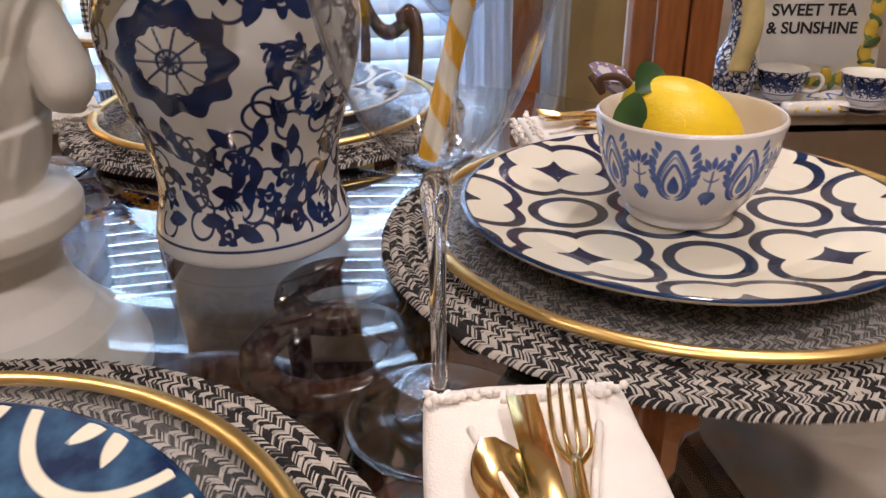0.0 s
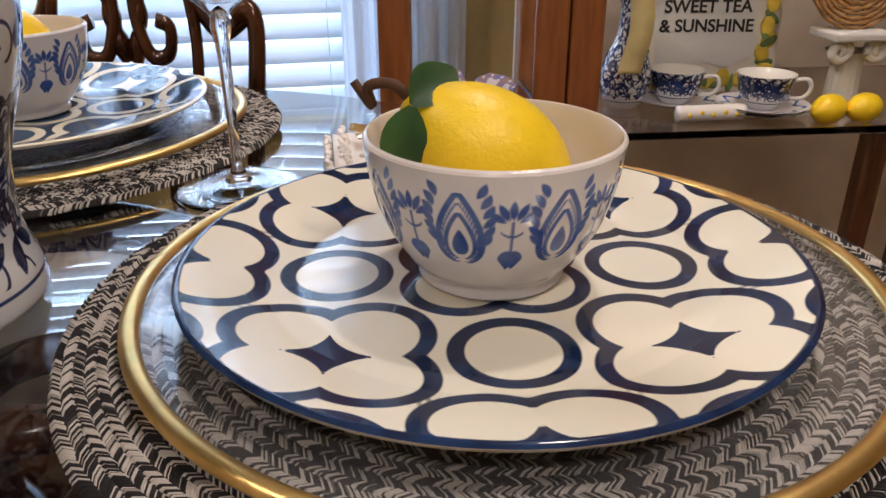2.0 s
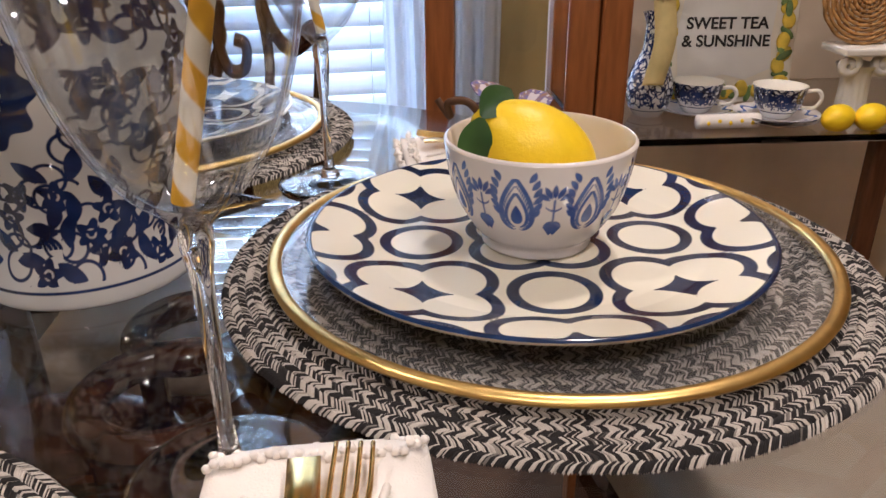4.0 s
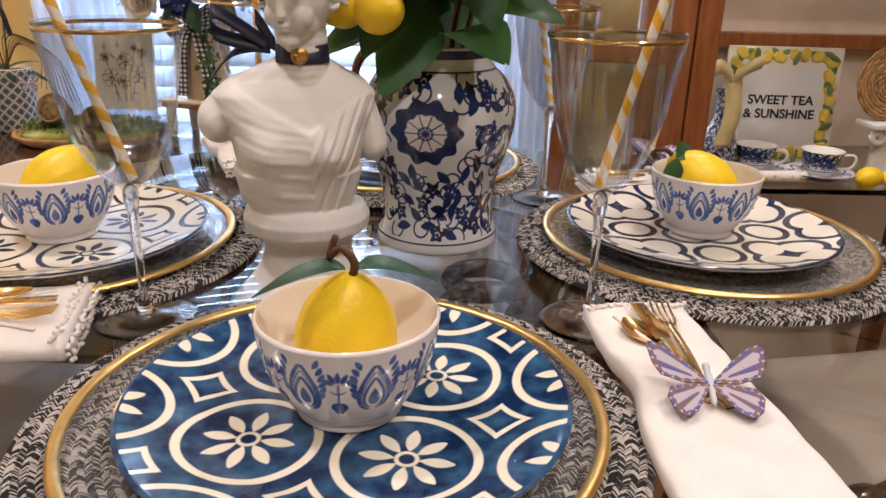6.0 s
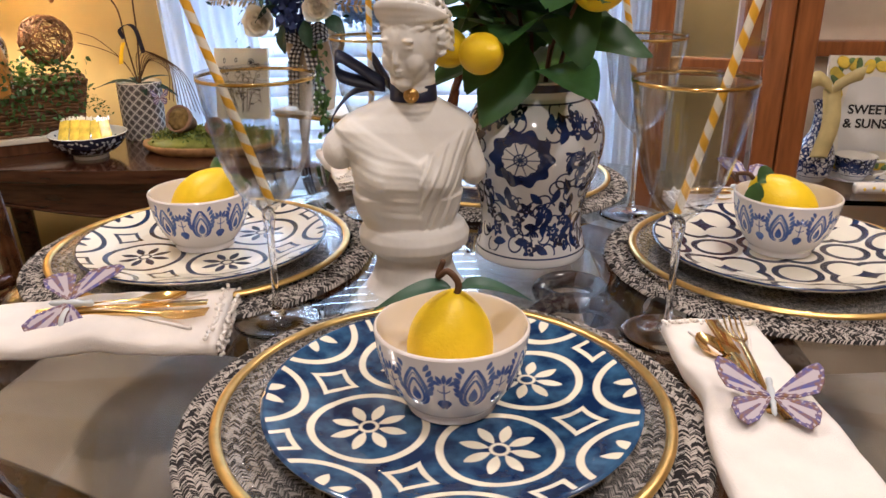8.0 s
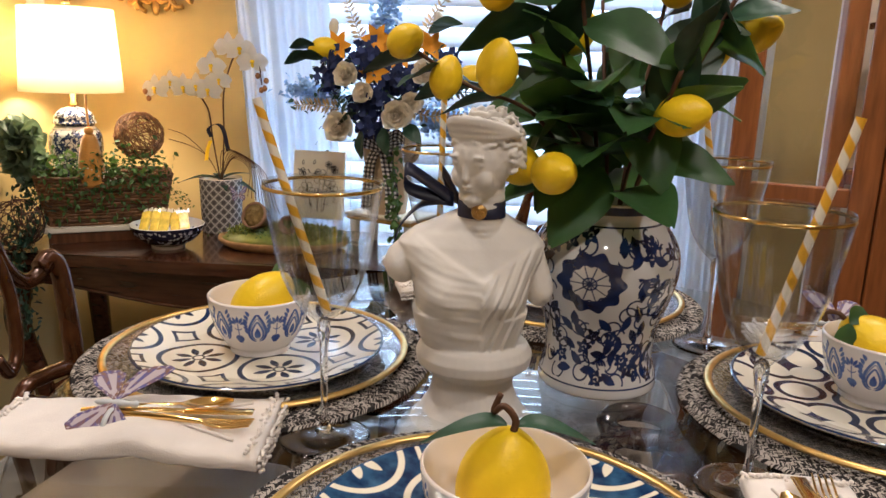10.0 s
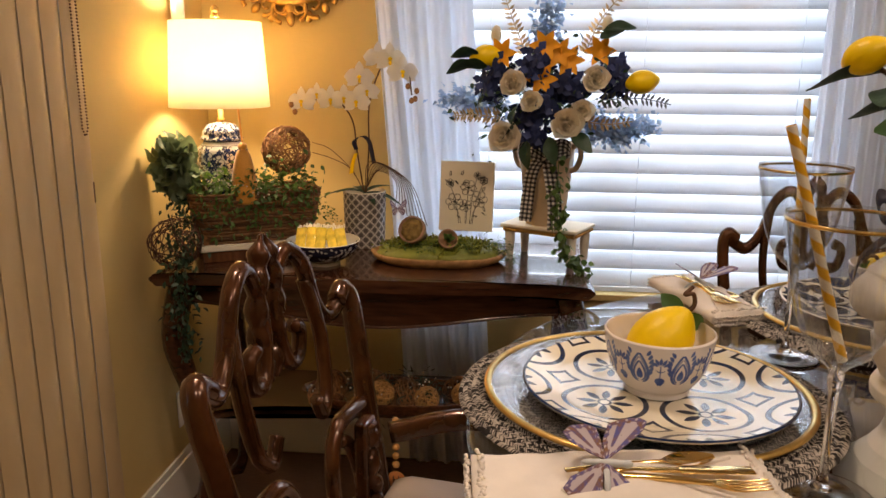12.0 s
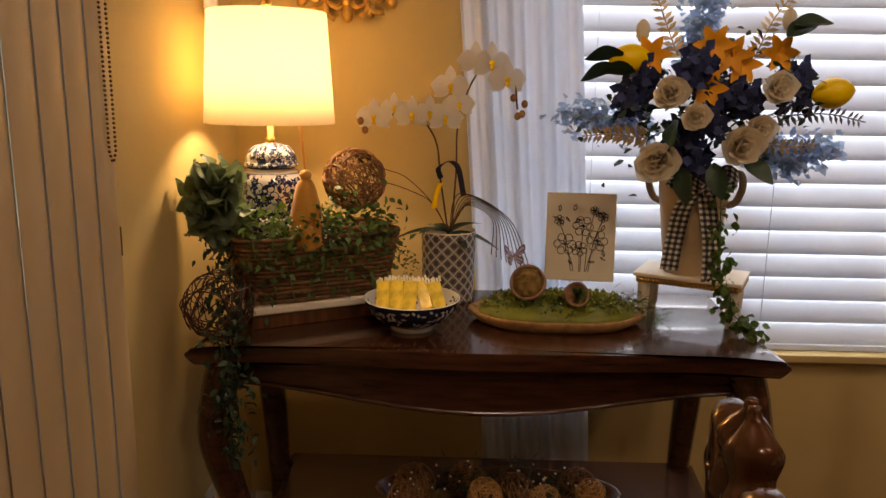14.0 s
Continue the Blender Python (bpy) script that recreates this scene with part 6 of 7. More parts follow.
bq = thing("flower_bouquet", pose(-0.385, 1.375, CON + 0.412, 0, 0, -4) @ Matrix.Scale(1.18, 4), "artificial bouquet of blue, white and yellow flowers", "bouquet")
WROSE = mat("cream_rose", (0.84, 0.76, 0.60), 0.7, var=0.08, scale=40, sheen=0.3, random_object=0.1)
YFLOW = mat("orange_petal", (0.85, 0.36, 0.02), 0.6, var=0.1, scale=40, random_object=0.15)
NAVYF = mat("navy_petal", (0.020, 0.035, 0.12), 0.7, var=0.3, scale=60, random_object=0.3)
SKYF = mat("pale_blue_blossom", (0.36, 0.52, 0.72), 0.7, var=0.2, scale=60, island=0.35)
SILVER = mat("champagne_leaf", (0.48, 0.36, 0.20), 0.35, metal=0.5, var=0.3, island=0.3)
sheer(WROSE, 0.35, (0.86, 0.78, 0.62))
sheer(PETALM, 0.4, (0.86, 0.82, 0.72))
sheer(SKYF, 0.45, (0.50, 0.68, 0.90))
RPET = leaf_mesh("rose_petal", 0.030, 0.036, 0.1, -0.35, 6, 5)


def rose_mesh():
    parts = []
    for k in range(22):
        s = 0.45 + 0.030 * k
        parts.append((RPET, pose(0, 0, 0.008 - 0.0004 * k, 0, -80 + 3.0 * k, 137.5 * k) @ Matrix.Scale(s, 4)))
    return merge("rose", parts)


def star_mesh():
    parts = [(leaf_mesh("p", 0.034, 0.018, 0.2, 0.2, 5, 3), pose(0, 0, 0, 0, -25, 60 * k)) for k in range(6)]
    return merge("lily", parts)


ROSE_ME, LILY_ME = rose_mesh(), star_mesh()
NAVY_ME = merge("hydrangea", [(leaf_mesh("p", 0.017, 0.016, 0.2, 0.2, 3, 3), Matrix.Translation(Vector((math.sin(k * 2.4) * math.sin(0.14 * k), math.cos(k * 2.4) * math.sin(0.14 * k), math.cos(0.14 * k))) * 0.022) @ pose(0, 0, 0, 40 * math.sin(k), 30 * math.cos(k * 1.7), 77 * k)) for k in range(46)])
ROSE_ME.materials.append(WROSE)
LILY_ME.materials.append(YFLOW)
NAVY_ME.materials.append(NAVYF)
YELLOWFRUIT = lemon_mesh("lemon", 0.0225)
YELLOWFRUIT.materials.append(LEMON)


def put(nm, me, x, z, y, s, d=None):
    dd = Vector(d or (x * 2.0, -1, z * 1.0 - 0.1))
    link(nm, me, None, bq, m=aim((x, y, z), dd) @ Matrix.Scale(s, 4))


for x, z, s in ((-0.085, -0.045, 1.55), (0.045, -0.015, 1.45), (-0.070, 0.068, 1.2), (0.100, 0.078, 1.2), (0.075, 0.01, 1.1), (-0.03, 0.03, 1.0)):
    put("rose", ROSE_ME, x, z, -0.085 + abs(x) * 0.3, s)
for x, z in ((0.025, 0.130), (-0.005, 0.145), (-0.01, 0.075), (-0.10, 0.13), (0.11, 0.135), (0.045, 0.115)):
    put("lily", LILY_ME, x, z, -0.06 + abs(x) * 0.3, 1.05)
for x, z in ((-0.02, -0.045), (-0.125, 0.055), (-0.11, 0.095), (0.035, 0.06), (0.145, 0.095), (0.150, 0.065), (-0.02, 0.115), (0.06, 0.055), (-0.04, -0.005), (-0.03, 0.09), (0.0, 0.02)):
    put("hydrangea", NAVY_ME, x, z, -0.055 + abs(x) * 0.3, 1.25)
for x, z in ((-0.135, 0.122), (0.205, 0.070)):
    link("lemon", YELLOWFRUIT, None, bq, m=pose(x, -0.03, z, 0, 80, 15) @ Matrix.Scale(1.15, 4))
BLOSSOM = leaf_mesh("blossom", 0.015, 0.014, 0.3, 0.2, 3, 3)
for k, (a, b_) in enumerate((((-0.10, -0.01, 0.0), (-0.235, 0.03, 0.03)), ((-0.03, 0.02, 0.12), (0.01, 0.03, 0.245)), ((0.09, -0.01, -0.04), (0.235, 0.03, -0.03)), ((0.10, 0.0, -0.02), (0.18, 0.03, -0.055)))):
    sprig_foliage("blossom_spike", [a, b_], BLOSSOM, 430, (0.014, 0.014, 0.014), 60 + k, SKYF, bq)
FERNL = leaf_mesh("frond_leaf", 0.020, 0.009, 0.2, 0.1, 3, 3)


def frond(path, n, parent, material, scale=1.0):
    p = smooth_path(path, 30)
    parts = [(tube("stalk", p, 0.0013, 5), None)]
    for i in range(n):
        q = p[int(i / n * (len(p) - 1))]
        d = p[min(len(p) - 1, int(i / n * (len(p) - 1)) + 1)] - q
        yaw = math.degrees(math.atan2(d[2], d[0]))
        for s in (-1, 1):
            parts.append((FERNL, Matrix.Translation(q) @ pose(0, 0, 0, 90) @ pose(0, 0, 0, 25 * s, 0, yaw + 58 * s) @ Matrix.Scale(scale * (1.15 - 0.5 * i / n), 4)))
    link("frond", merge("frond", parts), material, parent)


frond([(-0.05, 0, 0.13), (-0.08, 0.0, 0.20), (-0.105, 0.0, 0.265)], 13, bq, SILVER)
frond([(0.08, 0, 0.13), (0.11, 0.0, 0.20), (0.16, 0.0, 0.262)], 13, bq, SILVER)
frond([(0.12, -0.02, 0.03), (0.20, -0.02, 0.035), (0.27, -0.01, 0.022)], 13, bq, mat("grey_frond", (0.12, 0.13, 0.12), 0.5, island=0.3))
frond([(-0.10, -0.04, -0.01), (-0.16, -0.04, -0.005), (-0.21, -0.03, -0.01)], 12, bq, SILVER)
frond([(0.04, -0.06, 0.0), (0.12, -0.05, -0.02), (0.19, -0.03, -0.015)], 12, bq, SILVER)
for x, z, yaw, pit in ((-0.13, 0.10, 185, -10), (-0.16, 0.11, 175, 15), (-0.15, 0.13, 160, 0), (0.11, 0.16, 15, -30), (0.12, 0.18, 0, -10), (-0.06, 0.02, 250, 30), (-0.04, -0.06, 270, 60), (0.01, -0.05, 290, 60), (-0.05, -0.02, 220, 20), (0.06, -0.04, 320, 30)):
    link("leaf", BIGLEAF2, None, bq, m=pose(x, -0.06, z, 40, pit, yaw) @ Matrix.Scale(0.75, 4))
for x, z in ((-0.115, 0.17), (0.125, 0.19)):
    bm = bmesh.new()
    ball(bm, (0, 0, 0), (0.012, 0.012, 0.02), 2)
    part("rosebud", bm, WROSE, bq, m=pose(x, -0.02, z))
sprig_foliage("filler", [(-0.10, -0.02, 0.0), (0.0, -0.03, 0.06), (0.10, -0.02, 0.03)], SMALL, 420, (0.05, 0.02, 0.045), 70, LEAFD, bq)
iv = thing("ivy_strand", SM, "bright green ivy strand trailing from the vase", "ivy")
sprig_foliage("leaves", [(0.055, -0.075, 0.30), (0.065, -0.092, 0.20), (0.075, -0.098, 0.11), (0.10, -0.100, 0.05), (0.155, -0.105, 0.01)], ROUND, 150, (0.012, 0.008, 0.010), 71, IVY, iv, (0.7, 1.1), 0.8)
link("stem", tube("stem", smooth_path([(0.055, -0.07, 0.31), (0.065, -0.092, 0.20), (0.075, -0.098, 0.11), (0.10, -0.100, 0.05), (0.155, -0.105, 0.012)], 30), 0.0013, 5), IVY, iv)

# dough bowl on the lower shelf
db = thing("dough_bowl", pose(-0.790, 1.31, 0.381), "long carved wooden dough bowl on the lower shelf", "bowl")
link("trough", lathe("trough", curve_profile([(0.0, 0.002), (0.15, 0.0), (0.22, 0.02), (0.27, 0.055), (0.262, 0.058), (0.21, 0.03), (0.0, 0.012)], 40), 56), WOODX, db, m=Matrix.Diagonal((1, 0.38, 1, 1)))
GREENB = mat("dark_pine", (0.03, 0.05, 0.03), 0.8, var=0.3, scale=60)
TAN = mat("tan_rattan", (0.42, 0.22, 0.07), 0.6, var=0.3, scale=60, island=0.25)
for i, (x, y, r_, mt_) in enumerate(((-0.20, -0.045, 0.040, VINE), (-0.185, 0.0, 0.046, VINE), (-0.03, -0.055, 0.036, TAN), (0.035, -0.02, 0.050, VINE), (0.10, -0.055, 0.034, TAN), (0.20, -0.04, 0.032, TAN), (0.18, 0.02, 0.045, VINE), (-0.07, 0.03, 0.04, VINE))):
    grape_ball("twig_ball", r_, 34, 80 + i, mt_, pose(-0.790 + x, 1.31 + y, 0.435 + 0.01 * (i % 3)), "woven rattan ball heaped in the dough bowl", 0.0015)
ev = thing("pine_sprays", pose(-0.790, 1.31, 0.381), "dark green pine sprays and white berries in bowl", "greenery")
sprig_foliage("needles", [(-0.13, 0, 0.07), (0.13, 0, 0.07)], leaf_mesh("needle", 0.03, 0.004, 0.1, 0.2, 3, 3), 500, (0.03, 0.03, 0.02), 90, GREENB, ev)
bm = bmesh.new()
rnd = random.Random(7)
for i in range(46):
    ball(bm, (rnd.uniform(-0.25, 0.26), rnd.uniform(-0.06, 0.02), 0.09 + rnd.uniform(-0.025, 0.03)), 0.0032, 1)
part("berries", bm, CREAM, ev)["kind"] = "stuff"
gb = thing("wooden_bead_garland", pose(-0.765, 1.195, 0.365), "string of wooden beads with round tag", "bead garland")
for i in range(6):
    bm = bmesh.new()
    ball(bm, (0, -0.025, 0.05 - 0.026 * i), 0.0105, 2)
    part("bead", bm, TAN, gb)
bm = bmesh.new()
bmesh.ops.create_cone(bm, cap_ends=True, segments=28, radius1=0.024, radius2=0.024, depth=0.006, matrix=pose(0, -0.025, -0.125, 90))
tag_ = part("tag", bm, mat("orange_wood", (0.5, 0.18, 0.05), 0.6, var=0.3), gb)
bm = bmesh.new()
box(bm, -0.009, -0.006, -0.0295, -0.028, -0.137, -0.113)
box(bm, 0.006, 0.009, -0.0295, -0.028, -0.137, -0.113)
box(bm, -0.006, 0.006, -0.0295, -0.028, -0.1265, -0.1235)
part("letter", bm, BLACK, tag_, smooth=False)

# gilded wall mirror and sconce
mir = thing("gilded_wall_bracket", pose(-1.175, YW, 1.575), "ornate antique gold carved wall frame with scrolls", "wall ornament")
bm = bmesh.new()
bmesh.ops.create_cone(bm, cap_ends=True, segments=48, radius1=0.135, radius2=0.135, depth=0.012, matrix=pose(0, -0.012, 0.12, 90))
part("mirror_glass", bm, mat("mirror", (0.9, 0.9, 0.88), 0.02, metal=1.0, var=0), mir)
link("inner_frame", lathe("inner_frame", [(0.15 + 0.02 * math.cos(a), 0.014 * math.sin(a)) for a in np.linspace(0, 2 * pi, 13)], 72), OLDGOLD, mir, m=pose(0, -0.02, 0.12, 90))
for k in range(22):
    a = -pi / 2 + (k - 10.5) * 0.285
    s = 1.0 if k % 2 else 1.25
    pts = spiral(0, 0, 0.030 * s, 0.006, 0, 7.5 if k % 2 else -7.5, 40)
    link("scroll", tube("scroll", pts, np.linspace(0.0075, 0.0045, 40), 8), OLDGOLD, mir, m=pose(0.182 * math.cos(a), -0.022, 0.12 + 0.182 * math.sin(a), 0, -math.degrees(a), 0))
    bm = bmesh.new()
    ball(bm, (0, 0, 0), (0.013, 0.009, 0.020), 2)
    part("leaf_boss", bm, OLDGOLD, mir, m=pose(0.205 * math.cos(a + 0.14), -0.018, 0.12 + 0.205 * math.sin(a + 0.14), 0, -math.degrees(a) + 90, 0))
for s in (-1, 1):
    link("drop_scroll", tube("drop_scroll", [(x * s, y, z) for x, y, z in spiral(0.028, 0, 0.030, 0.007, pi, -5.0, 44)], np.linspace(0.008, 0.004, 44), 8), OLDGOLD, mir, m=pose(0, -0.022, -0.050))
bm = bmesh.new()
ball(bm, (0, -0.02, -0.082), (0.014, 0.012, 0.028), 2)
ball(bm, (0, -0.02, -0.05), (0.018, 0.014, 0.022), 2)
part("pendant", bm, OLDGOLD, mir)
sco = thing("fabric_hanging", pose(-1.468, 1.52, 1.47), "small white draped cloth hanging on the wall", "hanging")
link("cloth", grid_mesh("cloth", [[(0.012 + 0.008 * math.sin(9 * s), 0.085 * (s - 0.5) * (1 - 0.3 * k), 0.22 * k - 0.02 * math.sin(4 * s)) for s in np.linspace(0, 1, 24)] for k in np.linspace(0, 1, 8)]), LINEN, sco).modifiers.new("cloth", "SOLIDIFY").thickness = 0.001


# ---- chairs ----
def scroll_part(parent, pts, r0, r1, name="scroll"):
    p = smooth_path(pts, 60)
    return link(name, tube(name, p, np.linspace(r0, r1, len(p)) * 0.88, 10), GILTWOOD, parent)


SEATM = mat("taupe_leather", (0.42, 0.33, 0.26), 0.38, var=0.12, scale=12, bump=0.15, bscale=300)



def chair(m, label):
    """A carved armchair whose seat centre is the origin, facing +x; the back stands at x = -0.22."""
    c = thing("armchair", m, label, "chair", "chairs round the table")
    B = -0.22
    for s in (-1, 1):
        scroll_part(c, [(B + 0.05, 0.19 * s, 0.0), (B + 0.03, 0.190 * s, 0.45), (B + 0.02, 0.185 * s, 0.66), (B - 0.01, 0.195 * s, 0.86), (B - 0.04, 0.215 * s, 1.02), (B - 0.05, 0.205 * s, 1.055), (B - 0.05, 0.180 * s, 1.045)], 0.020, 0.015, "back_post")
        scroll_part(c, [(B - 0.05, 0.205 * s, 1.050), (B - 0.055, 0.16 * s, 1.030), (B - 0.06, 0.125 * s, 1.055), (B - 0.065, 0.095 * s, 1.115), (B - 0.07, 0.055 * s, 1.135), (B - 0.07, 0.025 * s, 1.105), (B - 0.065, 0.018 * s, 1.05), (B - 0.06, 0.035 * s, 1.005), (B - 0.06, 0.065 * s, 1.005), (B - 0.06, 0.072 * s, 1.035), (B - 0.06, 0.052 * s, 1.045)], 0.013, 0.011, "crest_scroll")
        scroll_part(c, [(B - 0.065, 0.105 * s, 1.09), (B - 0.05, 0.115 * s, 1.02), (B - 0.04, 0.105 * s, 0.95), (B - 0.035, 0.08 * s, 0.925), (B - 0.035, 0.06 * s, 0.95)], 0.012, 0.010, "splat_scroll")
        scroll_part(c, [(B - 0.02, 0.195 * s, 0.90), (B - 0.02, 0.14 * s, 0.905), (B - 0.02, 0.085 * s, 0.900), (B - 0.015, 0.055 * s, 0.85), (B - 0.01, 0.065 * s, 0.77), (B, 0.05 * s, 0.72), (B, 0.03 * s, 0.74), (B, 0.04 * s, 0.77)], 0.013, 0.010, "lower_scroll")
        scroll_part(c, [(B - 0.02, 0.10 * s, 0.88), (B - 0.02, 0.135 * s, 0.86), (B - 0.01, 0.150 * s, 0.80), (B, 0.125 * s, 0.75), (B, 0.10 * s, 0.77), (B, 0.105 * s, 0.80)], 0.010, 0.009, "inner_scroll")
        scroll_part(c, [(B + 0.02, 0.19 * s, 0.86), (-0.10, 0.225 * s, 0.88), (0.02, 0.250 * s, 0.87), (0.10, 0.262 * s, 0.85), (0.135, 0.262 * s, 0.835)], 0.017, 0.020, "arm")
        bm = bmesh.new()
        ball(bm, (0.145, 0.262 * s, 0.832), (0.028, 0.026, 0.026), 3)
        part("arm_knob", bm, GILTWOOD, c)
        scroll_part(c, [(0.11, 0.258 * s, 0.83), (0.06, 0.25 * s, 0.76), (0.08, 0.235 * s, 0.70), (0.12, 0.225 * s, 0.65)], 0.018, 0.016, "arm_support")
        scroll_part(c, [(0.09, 0.20 * s, 0.72), (0.115, 0.215 * s, 0.52), (0.09, 0.20 * s, 0.30), (0.08, 0.195 * s, 0.12), (0.11, 0.21 * s, 0.02), (0.12, 0.215 * s, 0.012)], 0.030, 0.018, "front_leg")
        zz = np.linspace(0.67, 0.89, 60)
        link("carving", tube("carving", [(B + 0.014 - 0.06 * (z - 0.67), 0.150 * s + 0.006 * math.sin(z * 90), z) for z in zz], 0.010 + 0.006 * np.abs(np.sin(zz * 100)), 10), GILTWOOD, c)
        box_part("side_panel", B - 0.010, B + 0.008, 0.145 * s - 0.022, 0.145 * s + 0.022, 0.66, 0.895, GILTWOOD, c, 0.004)
    tt = np.linspace(0, 1, 60)
    for s in (-1, 1):
        link("crest_leaf", tube("crest_leaf", [(B - 0.070, s * (0.004 + 0.020 * math.sin(3 * t)), 1.165 - 0.17 * t) for t in tt], (0.010 + 0.005 * np.abs(np.sin(tt * 16))) * np.clip(tt * 8, 0.3, 1), 10), GILTWOOD, c)
    bm = bmesh.new()
    box(bm, -0.22, 0.125, -0.225, 0.225, 0.68, 0.745, 0.02)
    part("seat_rail", bm, GILTWOOD, c, smooth=False)
    bm = bmesh.new()
    box(bm, -0.20, 0.115, -0.215, 0.215, 0.73, 0.80, 0.028)
    part("seat_cushion", bm, SEATM, c)
    for y in (-0.19, 0.19):
        box_part("stretcher", -0.17, 0.08, y - 0.012, y + 0.012, 0.16, 0.19, GILTWOOD, c, 0.005)
    return c


A_CH = chair(pose(-0.450, 0.040, 0, 0, 0, -10) @ Matrix.Diagonal((1, 0.84, 1.0, 1)), "carved dark wood armchair with scrolled open back")
copy_thing(A_CH, pose(0.045, 0.400, 0, 0, 0, -95) @ Matrix.Diagonal((1, 0.84, 1.0, 1)))
copy_thing(A_CH, pose(0.545, -0.02, 0, 0, 0, 183) @ Matrix.Diagonal((1, 0.84, 1.0, 1)))

# ---- hutch with open glass door ----
HM = pose(0.625, 0.673, -0.06, 0, 0, -7)
h = thing("display_hutch", HM, "cherry wood display hutch with glass shelf and open door", "hutch")
SH = 0.93
box_part("shelf", 0.0, 0.95, 0.0, 0.40, SH - 0.012, SH, GLASS, h, 0.002, "thick clear glass shelf")
MIRR = mat("dull_mirror", (0.55, 0.50, 0.45), 0.25, metal=0.8, var=0.1, scale=4)
box_part("back_panel", 0.0, 1.0, 0.405, 0.42, 0.07, 1.95, mat("hutch_back", (0.68, 0.58, 0.46), 0.35, var=0.15, scale=5), h)
for x0, x1 in ((0.0, 0.045), (0.955, 1.0)):
    for y0, y1 in ((0.0, 0.04), (0.36, 0.405)):
        box_part("post", x0, x1, y0, y1, 0.06, 1.95, CHERRY, h, 0.004)
for x in (0.47, 0.56):
    box_part("lower_post", x, x + 0.035, 0.02, 0.05, 0.06, SH - 0.014, WOODX, h, 0.004)
for z0, z1 in ((0.08, 0.14), (1.88, 1.95)):
    box_part("rail", 0.045, 0.955, 0.0, 0.04, z0, z1, CHERRY, h, 0.004)
box_part("back_rail", 0.045, 0.955, 0.365, 0.404, 1.165, 1.20, CHERRY, h, 0.003)
box_part("base", 0.045, 0.955, 0.04, 0.40, 0.08, 0.12, CHERRY, h, 0.003)
box_part("upper_shelf", 0.045, 0.955, 0.05, 0.36, 1.50, 1.515, GLASS, h, 0.002)
dr = link("door", bpy.data.meshes.new("door"), None, h)
dr.matrix_local = pose(-0.004, 0.0, 0, 0, 0, 180 - 14)
for a in ((0.0, 0.045, 0.88, 1.95), (0.215, 0.26, 0.88, 1.95)):
    box_part("stile", a[0], a[1], -0.022, 0.0, a[2], a[3], CHERRY, dr, 0.004)
for a in ((0.88, 0.93), (1.165, 1.20), (1.90, 1.95)):
    box_part("door_rail", 0.045, 0.215, -0.022, 0.0, a[0], a[1], CHERRY, dr, 0.003)
box_part("pane", 0.045, 0.215, -0.013, -0.009, 0.93, 1.90, GLASS, dr, 0).visible_shadow = False
bm = bmesh.new()
box(bm, 0.008, 0.036, -0.034, -0.022, 0.955, 0.985, 0.003)
part("latch", bm, WOODX, dr, smooth=False)


def hp(x, y, z=SH):
    return HM @ pose(x, y, z)


def cup(x, y, turn, saucers):
    for i in range(saucers):
        s = thing("saucer", hp(x, y, SH + 0.007 * i), "white saucer with blue floral rim on glass shelf", "saucer", "saucers")
        sp_, _ = resample([(0.001, 0.004), (0.03, 0.004), (0.055, 0.010), (0.068, 0.013)], 40)
        link("dish", lathe("dish", sp_, 160, lambda U, R_, Z: np.where(R_ > 0.04, 0.003 - np.abs(np.sin(9 * U) * 0.006 - (R_ - 0.054)), -0.002)), BOWLGLAZE, s)
        link("underside", lathe("underside", [(0.068, 0.013), (0.054, 0.007), (0.03, 0.0), (0.0, 0.0)], 48), WHITEGLAZE, s)
    z = SH + 0.007 * (saucers - 1) + 0.0045
    c = thing("teacup", hp(x, y, z) @ pose(0, 0, 0, 0, 0, turn), "white porcelain teacup with blue floral painting", "teacup", "teacups")
    cp, _ = resample(curve_profile([(0.020, 0.0), (0.024, 0.004), (0.036, 0.022), (0.040, 0.040), (0.043, 0.052)], 30), 60)
    link("cup_body", lathe("cup_body", cp, 220, vase_pattern(31, 0.55, 0.075, ())), VASEGLAZE, c)
    link("inside", lathe("inside", [(0.043, 0.052), (0.041, 0.052), (0.037, 0.035), (0.025, 0.012), (0, 0.01)], 48), WHITEGLAZE, c)
    link("handle", tube("handle", smooth_path([(0.039, 0, 0.043), (0.058, 0, 0.045), (0.064, 0, 0.032), (0.055, 0, 0.018), (0.036, 0, 0.016)], 24), 0.0033, 8), WHITEGLAZE, c)


cup(0.213, 0.150, -30, 1)
cup(0.321, 0.076, -20, 2)
x, y = 0.230, 0.051
rn = thing("rolled_napkin", hp(x, y, SH + 0.012), "rolled white napkin with yellow dots on shelf", "napkin")
link("roll", tube("roll", [(-0.05, 0, 0), (-0.045, 0, 0), (0.045, 0, 0.001), (0.05, 0, 0)], 0.0118, 14), LINEN, rn)
bm = bmesh.new()
for k in range(5):
    ball(bm, (-0.035 + 0.018 * k, -0.0110, 0.003 * (k % 2)), (0.004, 0.0015, 0.004), 1)
part("dots", bm, LEMON, rn)
